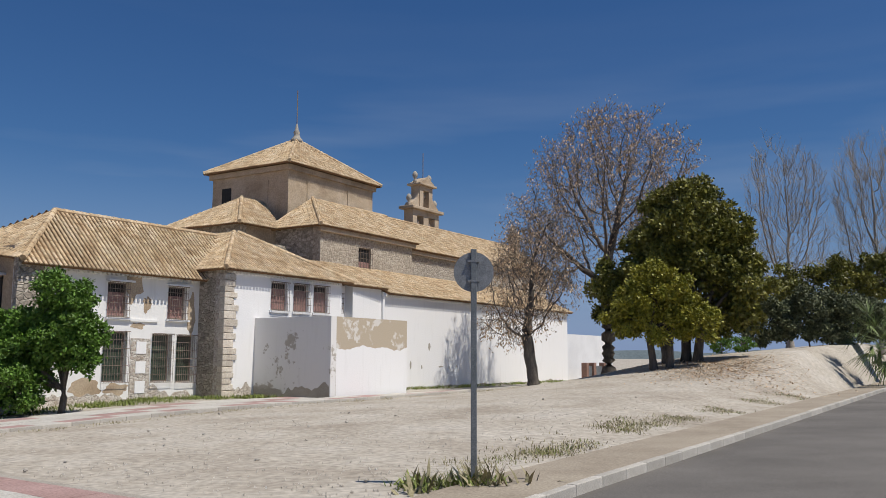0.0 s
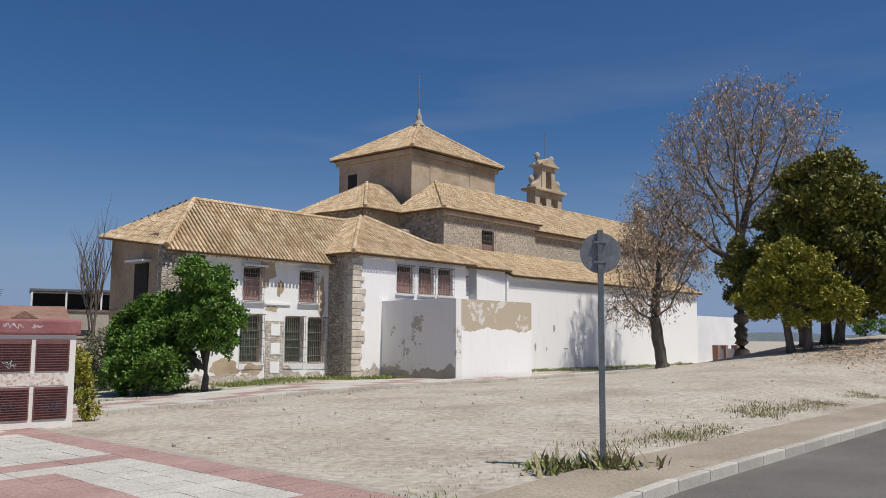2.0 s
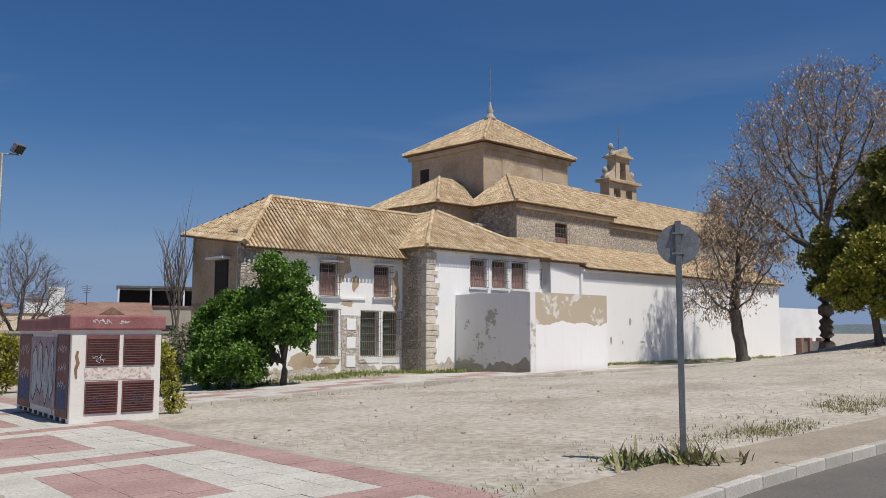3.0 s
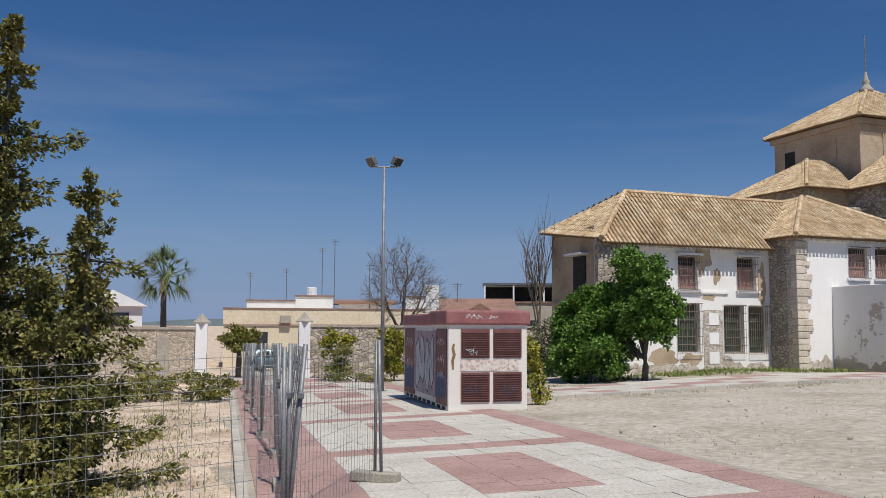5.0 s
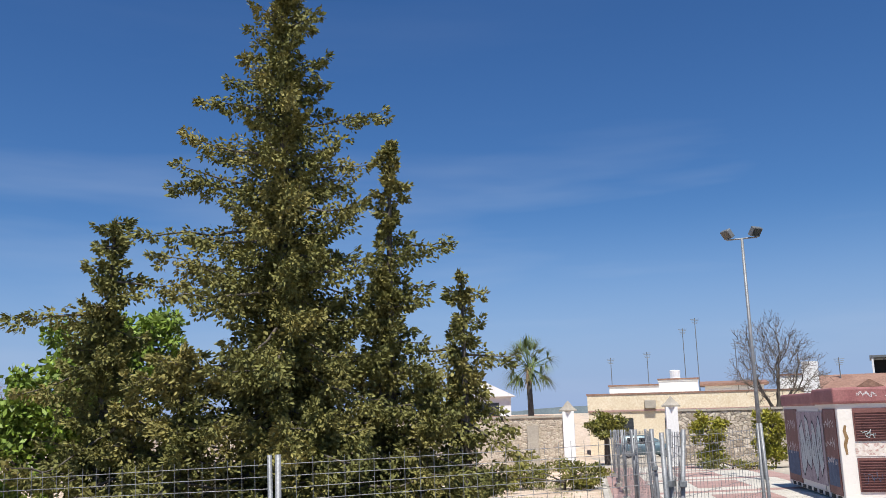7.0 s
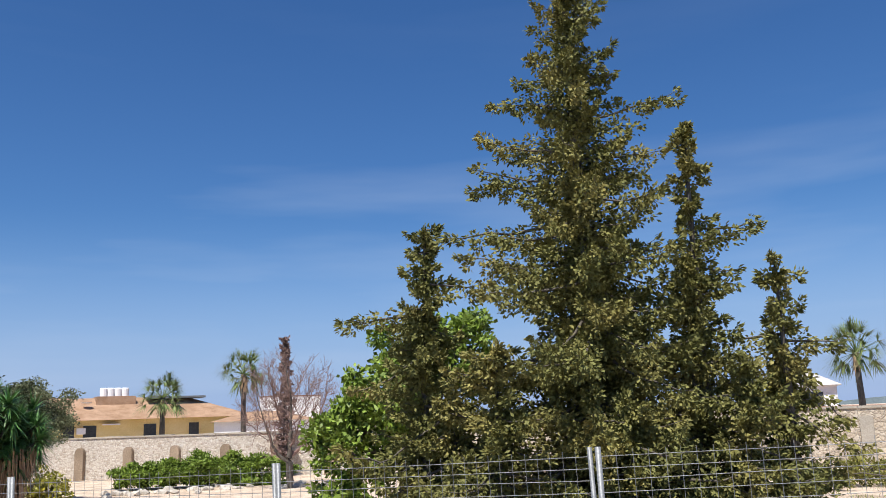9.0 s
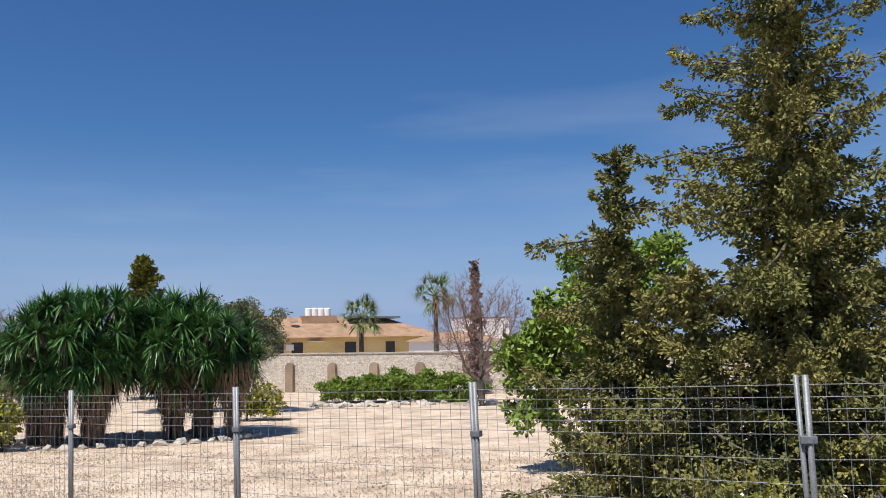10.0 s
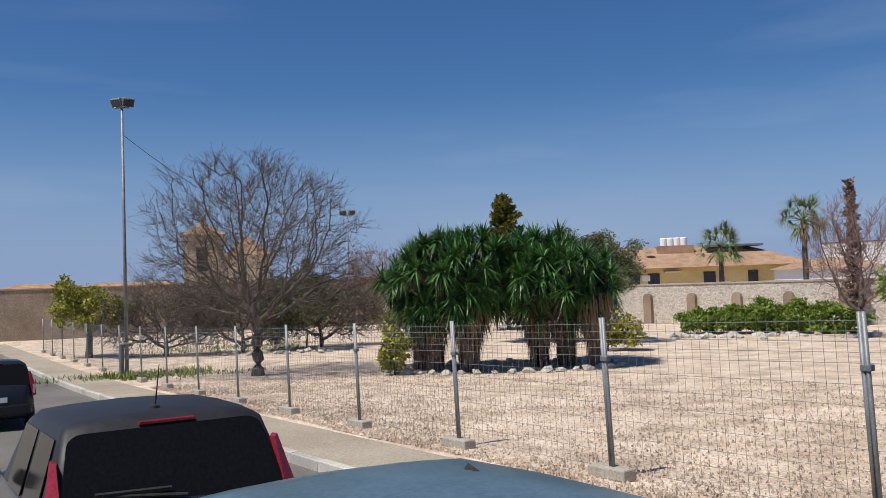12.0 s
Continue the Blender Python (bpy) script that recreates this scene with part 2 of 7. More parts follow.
M = {
    "dirt": material("dry_dirt", (0.33, 0.285, 0.23), (0.43, 0.385, 0.32), (0.49, 0.45, 0.39), scale=0.3, fine=6, bump=0.6, dist=0.05, rough=0.95, spec=0.1, ramp=(0.3, 0.7)),
    "gravel": material("pale_gravel", (0.37, 0.285, 0.215), (0.49, 0.39, 0.30), (0.60, 0.49, 0.39), scale=0.9, fine=14, island=0.2, bump=1.0, dist=0.07, rough=0.95, spec=0.1),
    "asphalt": material("worn_asphalt", (0.125, 0.115, 0.103), (0.17, 0.157, 0.141), scale=0.35, fine=45, bump=0.35, dist=0.01, rough=0.9, spec=0.2),
    "concrete": material("concrete", (0.33, 0.30, 0.25), (0.42, 0.38, 0.32), scale=0.8, fine=30, bump=0.3, dist=0.01),
    "footpath": material("sandy_footpath", (0.29, 0.24, 0.18), (0.37, 0.315, 0.24), scale=0.6, fine=24, bump=0.3, dist=0.01),
    "kerb": material("kerb_concrete", (0.40, 0.37, 0.32), (0.52, 0.485, 0.43), scale=1.5, fine=40, objects=0.15, bump=0.3, dist=0.01),
    "pink": material("red_paving", (0.34, 0.215, 0.19), (0.42, 0.28, 0.25), scale=0.9, fine=25, bump=0.2, dist=0.01, objects=0.03),
    "pale": material("pale_paving", (0.47, 0.44, 0.385), (0.56, 0.53, 0.47), scale=0.9, fine=25, bump=0.2, dist=0.01, objects=0.03),
    "white": whitewash_material("limewash", (0.86, 0.85, 0.835), (0.52, 0.45, 0.36), 0, 1, scale=0.5, amount=0.72),
    "white_worn": whitewash_material("worn_limewash", (0.83, 0.82, 0.79), (0.48, 0.43, 0.35), 0, 1, scale=0.55, amount=0.63),
    "box_bare": whitewash_material("flaking_render", (0.78, 0.76, 0.73), (0.46, 0.42, 0.36), 0, 1, scale=0.75, amount=0.575),
    "box_ochre": whitewash_material("bare_ochre_render", (0.70, 0.66, 0.60), (0.50, 0.42, 0.315), 0, 1, scale=0.9, amount=0.43),
    "ochre": material("ochre_render", (0.36, 0.27, 0.18), (0.46, 0.36, 0.25), (0.52, 0.42, 0.31), scale=0.5, fine=14, bump=0.4, dist=0.03),
    "rubble": stone_material("rubble_stone", (0.53, 0.46, 0.36), (0.36, 0.30, 0.235), (0.50, 0.42, 0.33), (0.60, 0.53, 0.44), scale=4.6),
    # darker rubble; on the church's side walls it also carries their shade
    "rubble_dark": stone_material("dark_and_shaded_rubble", (0.40, 0.35, 0.28), (0.28, 0.235, 0.185), (0.46, 0.40, 0.32), (0.62, 0.55, 0.46), scale=3.6, bump=1.0),
    "quoin": material("pale_corner_stone", (0.52, 0.45, 0.36), (0.66, 0.60, 0.51), scale=2.0, fine=12, objects=0.18, bump=0.5, dist=0.03),
    "rubble_pale": stone_material("pale_rubble", (0.55, 0.49, 0.42), (0.42, 0.35, 0.28), (0.58, 0.52, 0.45), (0.66, 0.62, 0.56), scale=5.0),
    "tile": material("clay_tile", (0.40, 0.275, 0.155), (0.52, 0.39, 0.24), (0.61, 0.49, 0.335), scale=1.6, fine=9, island=0.15, bump=0.3, dist=0.02, rough=0.9),
    # much darker than the tiles: the shade between the ribs is in this colour
    "tile_bed": material("shaded_tile_channel", (0.15, 0.085, 0.045), (0.25, 0.15, 0.08), scale=1.2, fine=8, rough=0.9),
    "tile_red": material("red_roof_tile", (0.24, 0.135, 0.10), (0.33, 0.20, 0.15), scale=1.2, fine=8, island=0.2),
    "iron": material("rusty_iron", (0.17, 0.13, 0.11), (0.27, 0.21, 0.17), scale=6, rough=0.7),
    # near-black: the darkness of unlit depth behind openings is put into the colour
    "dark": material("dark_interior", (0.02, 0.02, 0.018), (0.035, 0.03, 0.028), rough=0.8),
    "shutter": material("maroon_shutter", (0.27, 0.15, 0.13), (0.36, 0.22, 0.195), scale=3, fine=20, rough=0.7),
    "green_glass": material("dusty_green_shutter", (0.03, 0.045, 0.03), (0.06, 0.08, 0.055), scale=2, rough=0.6),
    "galv": material("galvanised_steel", (0.19, 0.20, 0.21), (0.27, 0.28, 0.29), scale=5, fine=50, rough=0.55, metal=0.4, bump=0.1),
    "pole_grey": material("grey_pole", (0.13, 0.145, 0.155), (0.19, 0.205, 0.215), scale=4, rough=0.5, metal=0.2, bump=0.1),
    "sign_back": material("grey_sign_back", (0.075, 0.105, 0.115), (0.105, 0.135, 0.145), scale=2, rough=0.6, metal=0.0, bump=0.05),
    "maroon": material("maroon_paint", (0.25, 0.095, 0.095), (0.33, 0.145, 0.14), scale=2, rough=0.65),
    "louvre": material("maroon_louvre", (0.15, 0.065, 0.055), (0.20, 0.09, 0.08), scale=3, rough=0.6),
    "kiosk_wall": whitewash_material("kiosk_paint", (0.74, 0.71, 0.66), (0.55, 0.48, 0.42), 0, 1, scale=1.2, amount=0.66),
    "bark": material("grey_bark", (0.07, 0.06, 0.05), (0.14, 0.12, 0.10), scale=5, fine=30, stretch=(1, 1, 0.25), bump=0.8, dist=0.03),
    "bark_pale": material("pale_bark", (0.26, 0.23, 0.20), (0.36, 0.33, 0.29), scale=4, fine=30, stretch=(1, 1, 0.3), bump=0.6),
    "twig": material("twig_bark", (0.12, 0.098, 0.08), (0.20, 0.168, 0.14), scale=5, island=0.25),
    "twig_red": material("reddish_twigs", (0.20, 0.13, 0.11), (0.28, 0.19, 0.165), scale=5, island=0.25),
    "twig_dark": material("dark_twigs", (0.075, 0.06, 0.05), (0.135, 0.11, 0.092), scale=5, island=0.3),
    "leaf_bright": material("bright_green_leaves", (0.07, 0.15, 0.015), (0.12, 0.22, 0.03), scale=1.5, island=0.45, rough=0.55),
    "leaf_dark": material("dark_green_leaves", (0.10, 0.11, 0.02), (0.23, 0.215, 0.04), scale=1.0, island=0.5, rough=0.45),
    "leaf_lime": material("yellow_green_leaves", (0.18, 0.19, 0.02), (0.32, 0.29, 0.035), scale=1.5, island=0.4, rough=0.5),
    "leaf_spring": material("spring_green_leaves", (0.11, 0.17, 0.02), (0.19, 0.27, 0.035), scale=1.5, island=0.4, rough=0.55),
    "leaf_olive": material("grey_green_leaves", (0.09, 0.105, 0.05), (0.15, 0.165, 0.085), scale=1.0, island=0.45, rough=0.7),
    "leaf_dry": material("dry_brown_pods", (0.42, 0.29, 0.175), (0.60, 0.45, 0.30), scale=1.5, island=0.4),
    "needle": material("olive_needles", (0.095, 0.105, 0.032), (0.17, 0.168, 0.052), (0.28, 0.24, 0.078), scale=0.9, island=0.28, rough=0.65, spec=0.2, ramp=(0.3, 0.7)),
    "yucca": material("yucca_leaves", (0.045, 0.115, 0.03), (0.095, 0.20, 0.055), scale=1.5, island=0.5, rough=0.38),
    "thatch": material("dead_leaf_skirt", (0.20, 0.13, 0.08), (0.32, 0.22, 0.14), scale=3, island=0.4),
    "palm": material("palm_fronds", (0.09, 0.13, 0.035), (0.18, 0.23, 0.075), scale=1.0, island=0.4, rough=0.5),
    "weed": material("weeds", (0.12, 0.16, 0.035), (0.21, 0.24, 0.065), scale=1.0, island=0.5),
    "weed_dry": material("dry_weeds", (0.24, 0.21, 0.11), (0.34, 0.30, 0.18), scale=1.0, island=0.4),
    "cream": material("cream_render", (0.66, 0.56, 0.40), (0.74, 0.64, 0.48), scale=0.5, fine=10),
    "yellow": material("yellow_render", (0.60, 0.47, 0.20), (0.70, 0.57, 0.29), scale=0.5, fine=10),
    "plain_white": material("white_render", (0.74, 0.74, 0.74), (0.82, 0.82, 0.82), scale=0.6, fine=10),
    "window": material("dark_glazing", (0.03, 0.035, 0.04), (0.05, 0.055, 0.06), rough=0.15, bump=0.0, spec=0.5),
    "brown_wall": material("brown_earth_wall", (0.22, 0.165, 0.115), (0.33, 0.255, 0.185), scale=0.5, fine=12, bump=0.5),
    "roof_brown": material("far_tile_roof", (0.28, 0.17, 0.10), (0.40, 0.26, 0.17), scale=1.0, fine=14),
    "car_dark": material("dark_car_paint", (0.012, 0.014, 0.02), (0.016, 0.018, 0.024), rough=0.25, bump=0.0, spec=0.4),
    "car_blue": material("blue_car_paint", (0.10, 0.16, 0.19), (0.13, 0.19, 0.22), rough=0.3, metal=0.35, bump=0.0),
    "car_glass": material("tinted_glass", (0.008, 0.008, 0.009), rough=0.05, bump=0.0, spec=0.12),
    "car_roof": material("matt_black_roof", (0.018, 0.018, 0.02), (0.024, 0.024, 0.027), rough=0.5, bump=0.0, spec=0.3),
    "side_glass": material("dark_side_glass", (0.01, 0.01, 0.011), rough=0.12, bump=0.0, spec=0.02),
    "red_lens": material("red_lens", (0.20, 0.015, 0.03), (0.26, 0.025, 0.04), rough=0.2, bump=0.0),
    "clear_lens": material("clear_lens", (0.6, 0.45, 0.47), rough=0.15, bump=0.0),
    "rubber": material("black_rubber", (0.02, 0.02, 0.02), (0.03, 0.03, 0.03), rough=0.8),
    "rock": material("pale_rocks", (0.42, 0.37, 0.31), (0.56, 0.52, 0.46), scale=2, objects=0.15, bump=0.6, dist=0.03),
    "hill": material("far_hill", (0.10, 0.13, 0.14), (0.13, 0.16, 0.17), scale=0.02, fine=0.3),
}


# ---- helpers for building ----
def bm_to(bm, name):
    me = bpy.data.meshes.new(name)
    bm.normal_update()
    bm.to_mesh(me)
    bm.free()
    return me


def part(name, bm, mat, parent=None, label="", smooth=False):
    me = bm if isinstance(bm, bpy.types.Mesh) else bm_to(bm, name)
    if mat and not me.materials:
        me.materials.append(M[mat])
    if smooth:
        me.polygons.foreach_set("use_smooth", [True] * len(me.polygons))
    ob = new(name, me)
    if parent:
        ob.parent = parent
    if label:
        ob["label"] = label
    return ob


def thing(name, m, label, category, group="", kind=""):
    ob = new(name)
    ob.matrix_world = m
    ob.empty_display_size = 0.2
    return tagged(ob, label, category, group, kind)


def mesh(name, verts, faces):
    me = bpy.data.meshes.new(name)
    me.from_pydata([tuple(v) for v in verts], [], faces)
    me.update()
    return me


def block(bm, x0, x1, y0, y1, z0, z1, m=None, bevel=0.0):
    vs = [bm.verts.new((x, y, z)) for z in (z0, z1) for x, y in ((x0, y0), (x1, y0), (x1, y1), (x0, y1))]
    fs = [bm.faces.new([vs[i] for i in f]) for f in ((3, 2, 1, 0), (4, 5, 6, 7), (0, 1, 5, 4), (1, 2, 6, 5), (2, 3, 7, 6), (3, 0, 4, 7))]
    if m:
        bmesh.ops.transform(bm, matrix=m, verts=vs)
    if bevel:
        es = list({e for f in fs for e in f.edges})
        bmesh.ops.bevel(bm, geom=es, offset=bevel, segments=2, profile=0.5, affect="EDGES")
    return bm


def bx(*a, **k):
    return block(bmesh.new(), *a, **k)


def rod(bm, a, b, r, seg=8, r2=None):
    a, b = Vector(a), Vector(b)
    q = (b - a).to_track_quat("Z", "Y").to_matrix()
    r2 = r if r2 is None else r2
    rings = []
    for c, rr in ((a, r), (b, r2)):
        rings.append([bm.verts.new(c + q @ Vector((rr * math.cos(t), rr * math.sin(t), 0))) for t in [2 * math.pi * i / seg for i in range(seg)]])
    for i in range(seg):
        j = (i + 1) % seg
        bm.faces.new((rings[0][i], rings[0][j], rings[1][j], rings[1][i]))
    bm.faces.new(rings[0][::-1])
    bm.faces.new(rings[1])
    return bm


def lathe(bm, profile, seg=16, at=(0, 0, 0)):
    rings = [[bm.verts.new((at[0] + r * math.cos(t), at[1] + r * math.sin(t), at[2] + z)) for t in [2 * math.pi * i / seg for i in range(seg)]] for r, z in profile]
    for a, b in zip(rings, rings[1:]):
        for i in range(seg):
            j = (i + 1) % seg
            bm.faces.new((a[i], a[j], b[j], b[i]))
    bm.faces.new(rings[0][::-1])
    bm.faces.new(rings[-1])
    return bm


def polar(az, d):
    """The place d metres off at that bearing, counted leftwards from ahead."""
    return -d * math.sin(radians(az)), d * math.cos(radians(az))


def smooth(a, b, v):
    t = min(1.0, max(0.0, (v - a) / (b - a)))
    return t * t * (3 - 2 * t)


# the street and the church share one direction
WAY = 62.0
UX, UY = math.cos(radians(WAY)), math.sin(radians(WAY))
CH = (-13.9, 41.36)


def street(p, q):
    """A place from metres along the street and metres to its left."""
    return p * UX - q * UY, p * UY + q * UX


def ground_z(x, y):
    z = 0.0352 * x + 0.0143 * y
    # the lot levels off in the west
    z = -1.15 + math.log1p(math.exp((z + 1.15) / 0.12)) * 0.12 if z < 0.2 else z
    # level ground along the church
    dx, dy = x - CH[0], y - CH[1]
    s, k = dx * UX + dy * UY, dx * UY - dy * UX
    w = (1 - smooth(4, 16, k)) * smooth(-14, 0, s)
    z = z * (1 - w) + 0.08 * w
    # the rise to the right
    p = x * UX + y * UY
    q = y * UX - x * UY
    low = 1 - smooth(7.0, 11 - 2.6 * smooth(35, 70, p), q)
    z += 0.9 * smooth(38, 72, p) * smooth(16, 30, k) * (1 - low)
    # the bank on which the trees stand
    z += 1.05 * smooth(5, 18, k) * smooth(37, 54, p) * smooth(7.2, 12 - 3.4 * smooth(35, 70, p), q)
    # the street itself runs nearly level beyond the sign
    z -= 0.024 * max(0.0, min(p, 110) - 11.5) * low
    return max(-1.6, min(z, 3.2))


def on_ground(az, d, dz=0.0, turn=0.0):
    x, y = polar(az, d)
    return pose(x, y, ground_z(x, y) + dz, 0, 0, turn)


# ---- ground, street, paving ----
def lines(dense0, dense1, step, *extra):
    v = list(np.arange(dense0, dense1, step)) + list(extra)
    d = step
    a, b = dense0, dense1
    while b < 2500:
        d *= 1.5
        a, b = a - d, b + d
        v += [a, b]
    return sorted(v)


def build_ground():
    ps, qs = lines(-45, 90, 1.2), lines(-6, 66, 1.2, 0.48, 0.52, 6.93, 6.97)
    qs = [q for q in qs if not (0.52 < q < 6.93)]
    verts, faces = [], []
    for q in qs:
        for p in ps:
            x, y = street(p, q)
            z = ground_z(x, y)
            far = math.hypot(x, y)
            if 0.5 < q < 6.95:
                z -= 0.4
            elif far < 90:
                z += 0.05 * noise.noise((x * 0.35, y * 0.35, 0)) + 0.02 * noise.noise((x * 1.3, y * 1.3, 3)) - 0.02
            verts.append((x, y, z))
    w = len(ps)
    for j in range(len(qs) - 1):
        for i in range(w - 1):
            faces.append((j * w + i, j * w + i + 1, (j + 1) * w + i + 1, (j + 1) * w + i))
    me = mesh("ground", verts, faces)
    ob = part("ground", me, None, smooth=True)
    # pale gravel inside the fence, trodden dirt before the church
    me.materials.append(M["dirt"])
    me.materials.append(M["gravel"])
    for f in me.polygons:
        c = f.center
        o = c.x * PN[0] + c.y * PN[1]
        if o < 0.4 and c.x * UY - c.y * UX < -6.9:
            f.material_index = 1
    return tagged(ob, "dry pale dirt and gravel ground with scattered stones", "ground", kind="structure")


PW = (-0.817, 0.577)          # along the paved walk towards the gate
PN = (0.577, 0.817)


def plaza(a, o):
    return a * PW[0] + o * PN[0], a * PW[1] + o * PN[1]


def strip(q0, q1, dz0, dz1, p0=-70, p1=130, step=1.5, thick=0.0):
    verts, faces = [], []
    ps = list(np.arange(p0, p1 + 0.01, step))
    for p in ps:
        for q, dz in ((q0, dz0), (q1, dz1)):
            x, y = street(p, q)
            verts.append((x, y, ground_z(x, y) + dz))
    for i in range(len(ps) - 1):
        faces.append((2 * i, 2 * i + 2, 2 * i + 3, 2 * i + 1))
    n = len(verts)
    if thick:
        verts += [(x, y, z - thick) for x, y, z in verts]
        for i in range(len(ps) - 1):
            for a in (0, 1):
                f = (2 * i + a, 2 * i + 2 + a, n + 2 * i + 2 + a, n + 2 * i + a)
                faces.append(f if a else f[::-1])
    return verts, [f[::-1] for f in faces]


build_ground()
tagged(part("road", mesh("road", *strip(0.4, 5.35, -0.13, -0.13)), "asphalt", smooth=True), "worn grey asphalt street rising gently", "road", kind="structure")
tagged(part("pavement", mesh("pavement", *strip(5.5, 6.95, 0.02, 0.03, thick=0.3)), "footpath"), "sandy concrete footpath beside the street", "pavement", kind="structure")
tagged(part("pavement", mesh("pavement", *strip(-2.5, 0.5, 0.03, 0.02, thick=0.3)), "concrete"), "concrete footpath on the near side", "pavement", kind="structure")
kerb = thing("kerb", pose(0, 0, 0), "chipped pale concrete kerb stones along the street", "kerb", kind="structure")
kerb_me = bm_to(bx(0.006, 0.994, 0, 0.16, -0.25, 0.03, bevel=0.015), "kerb_stone")
kerb_me.materials.append(M["kerb"])
for i in range(-45, 90):
    x, y = street(i, 5.34)
    x2, y2 = street(i + 1, 5.34)
    k = part("kerb_stone", kerb_me, None, kerb)
    k.matrix_world = pose(x, y, ground_z(x, y) + random.uniform(-0.008, 0.008), 0, -math.degrees(math.atan(ground_z(x2, y2) - ground_z(x, y))), WAY)


# ---- church ----
church = thing("church", pose(CH[0], CH[1], 0, 0, 0, WAY), "old whitewashed stone church with a square tower and clay tile roofs", "church")


def wall(name, mat, x0, x1, y0, y1, z0, z1, holes=(), label="", parent=church):
    """An upright wall along x (front at y0) with openings (x0, x1, z0, z1) through it."""
    bm = bmesh.new()
    xs = sorted({x0, x1, *[h[0] for h in holes], *[h[1] for h in holes]})
    zs = sorted({z0, z1, *[h[2] for h in holes], *[h[3] for h in holes]})
    for a, b in zip(xs, xs[1:]):
        for c, d in zip(zs, zs[1:]):
            if not any(h[0] <= a and b <= h[1] and h[2] <= c and d <= h[3] for h in holes):
                block(bm, a, b, y0, y1, c, d)
    bmesh.ops.remove_doubles(bm, verts=bm.verts, dist=0.0005)
    return part(name, bm, mat, parent, label)


def solid(name, mat, x0, x1, y0, y1, z0, z1, label="", parent=church):
    return part(name, bx(x0, x1, y0, y1, z0, z1), mat, parent, label)


def tiled(name, quad, parent=church, rib=0.22, label="", mat="tile", sag=0.0, step=0.42):
    """A roof slope: quad is eave-left, eave-right, top-right, top-left. Barrel tiles lapped course on course run down it."""
    a, b, c, d = [Vector(v) for v in quad]
    ex = (b - a).normalized()
    nrm = (b - a).cross(d - a)
    if nrm.length < 1e-6:
        nrm = (b - a).cross(c - a)
    nrm.normalize()
    up = nrm.cross(ex)
    pts = [((v - a).dot(ex), (v - a).dot(up)) for v in (a, b, c, d)]
    top = max(p[1] for p in pts)

    def height(x):
        best_lo, best_hi = 1e9, -1e9
        for (x0, y0), (x1, y1) in zip(pts, pts[1:] + pts[:1]):
            if abs(x1 - x0) > 1e-6 and min(x0, x1) - 1e-6 <= x <= max(x0, x1) + 1e-6:
                y = y0 + (y1 - y0) * (x - x0) / (x1 - x0)
                best_lo, best_hi = min(best_lo, y), max(best_hi, y)
        return best_lo, best_hi

    def at(x, y, h):
        drop = sag * (1 - min(1, y / max(top, 0.1))) ** 2
        wob = 0.03 * noise.noise((x * 0.5 + a.x, y * 0.5 + a.y, a.z))
        return a + ex * x + up * y + nrm * (h + wob) + Vector((0, 0, drop))

    verts, faces = [], []
    lo_x, hi_x = min(p[0] for p in pts), max(p[0] for p in pts)
    count = max(1, int((hi_x - lo_x) / rib))
    w = (hi_x - lo_x) / count
    seg = 4
    for i in range(count):
        x = lo_x + (i + 0.5) * w
        lo, hi = height(x)
        if hi - lo < 0.1:
            continue
        n = max(1, round((hi - lo + 0.08) / step))
        jit = random.uniform(-0.012, 0.012)
        for j in range(n):
            y0 = lo - 0.08 + (hi - lo + 0.08) * j / n
            y1 = lo - 0.08 + (hi - lo + 0.08) * (j + 1) / n + 0.05
            base = len(verts)
            for y, r, lift in ((y0, w * 0.315, 0.034), (y1, w * 0.27, 0.018)):
                for t in range(seg + 1):
                    an = math.pi * t / seg
                    verts.append(at(x + jit + r * math.cos(an), y, lift + r * math.sin(an) * 0.9))
            for t in range(seg):
                faces.append((base + t, base + t + 1, base + seg + 2 + t, base + seg + 1 + t))
            faces.append(tuple(base + t for t in range(seg, -1, -1)))
    slab = bmesh.new()
    bv = [slab.verts.new(at(x, y, 0.0)) for x, y in pts]
    if len({(round(v.co.x, 3), round(v.co.y, 3), round(v.co.z, 3)) for v in bv}) == 4:
        f = slab.faces.new(bv)
    else:
        f = slab.faces.new(bv[:3] if (bv[3].co - bv[2].co).length < 0.002 or (bv[3].co - bv[0].co).length < 0.002 else bv[1:])
    r = bmesh.ops.extrude_face_region(slab, geom=[f])
    for v in [g for g in r["geom"] if isinstance(g, bmesh.types.BMVert)]:
        v.co -= nrm * 0.12
    bmesh.ops.recalc_face_normals(slab, faces=slab.faces)
    # dark bed paints the shade that lies between the tile ribs
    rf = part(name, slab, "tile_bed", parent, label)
    tiles = part("tiles", mesh("tiles", verts, faces), mat, rf)
    tiles["kind"] = "stuff"
    return rf


def ridge(a, b, parent=church, r=0.13):
    """A line of half-round ridge tiles."""
    a, b = Vector(a), Vector(b)
    n = max(1, int((b - a).length / 0.42))
    bm = bmesh.new()
    for i in range(n):
        rod(bm, a.lerp(b, i / n), a.lerp(b, (i + 1.08) / n), r + 0.012, 8, r - 0.01)
    return part("ridge_tiles", bm, "tile", parent)


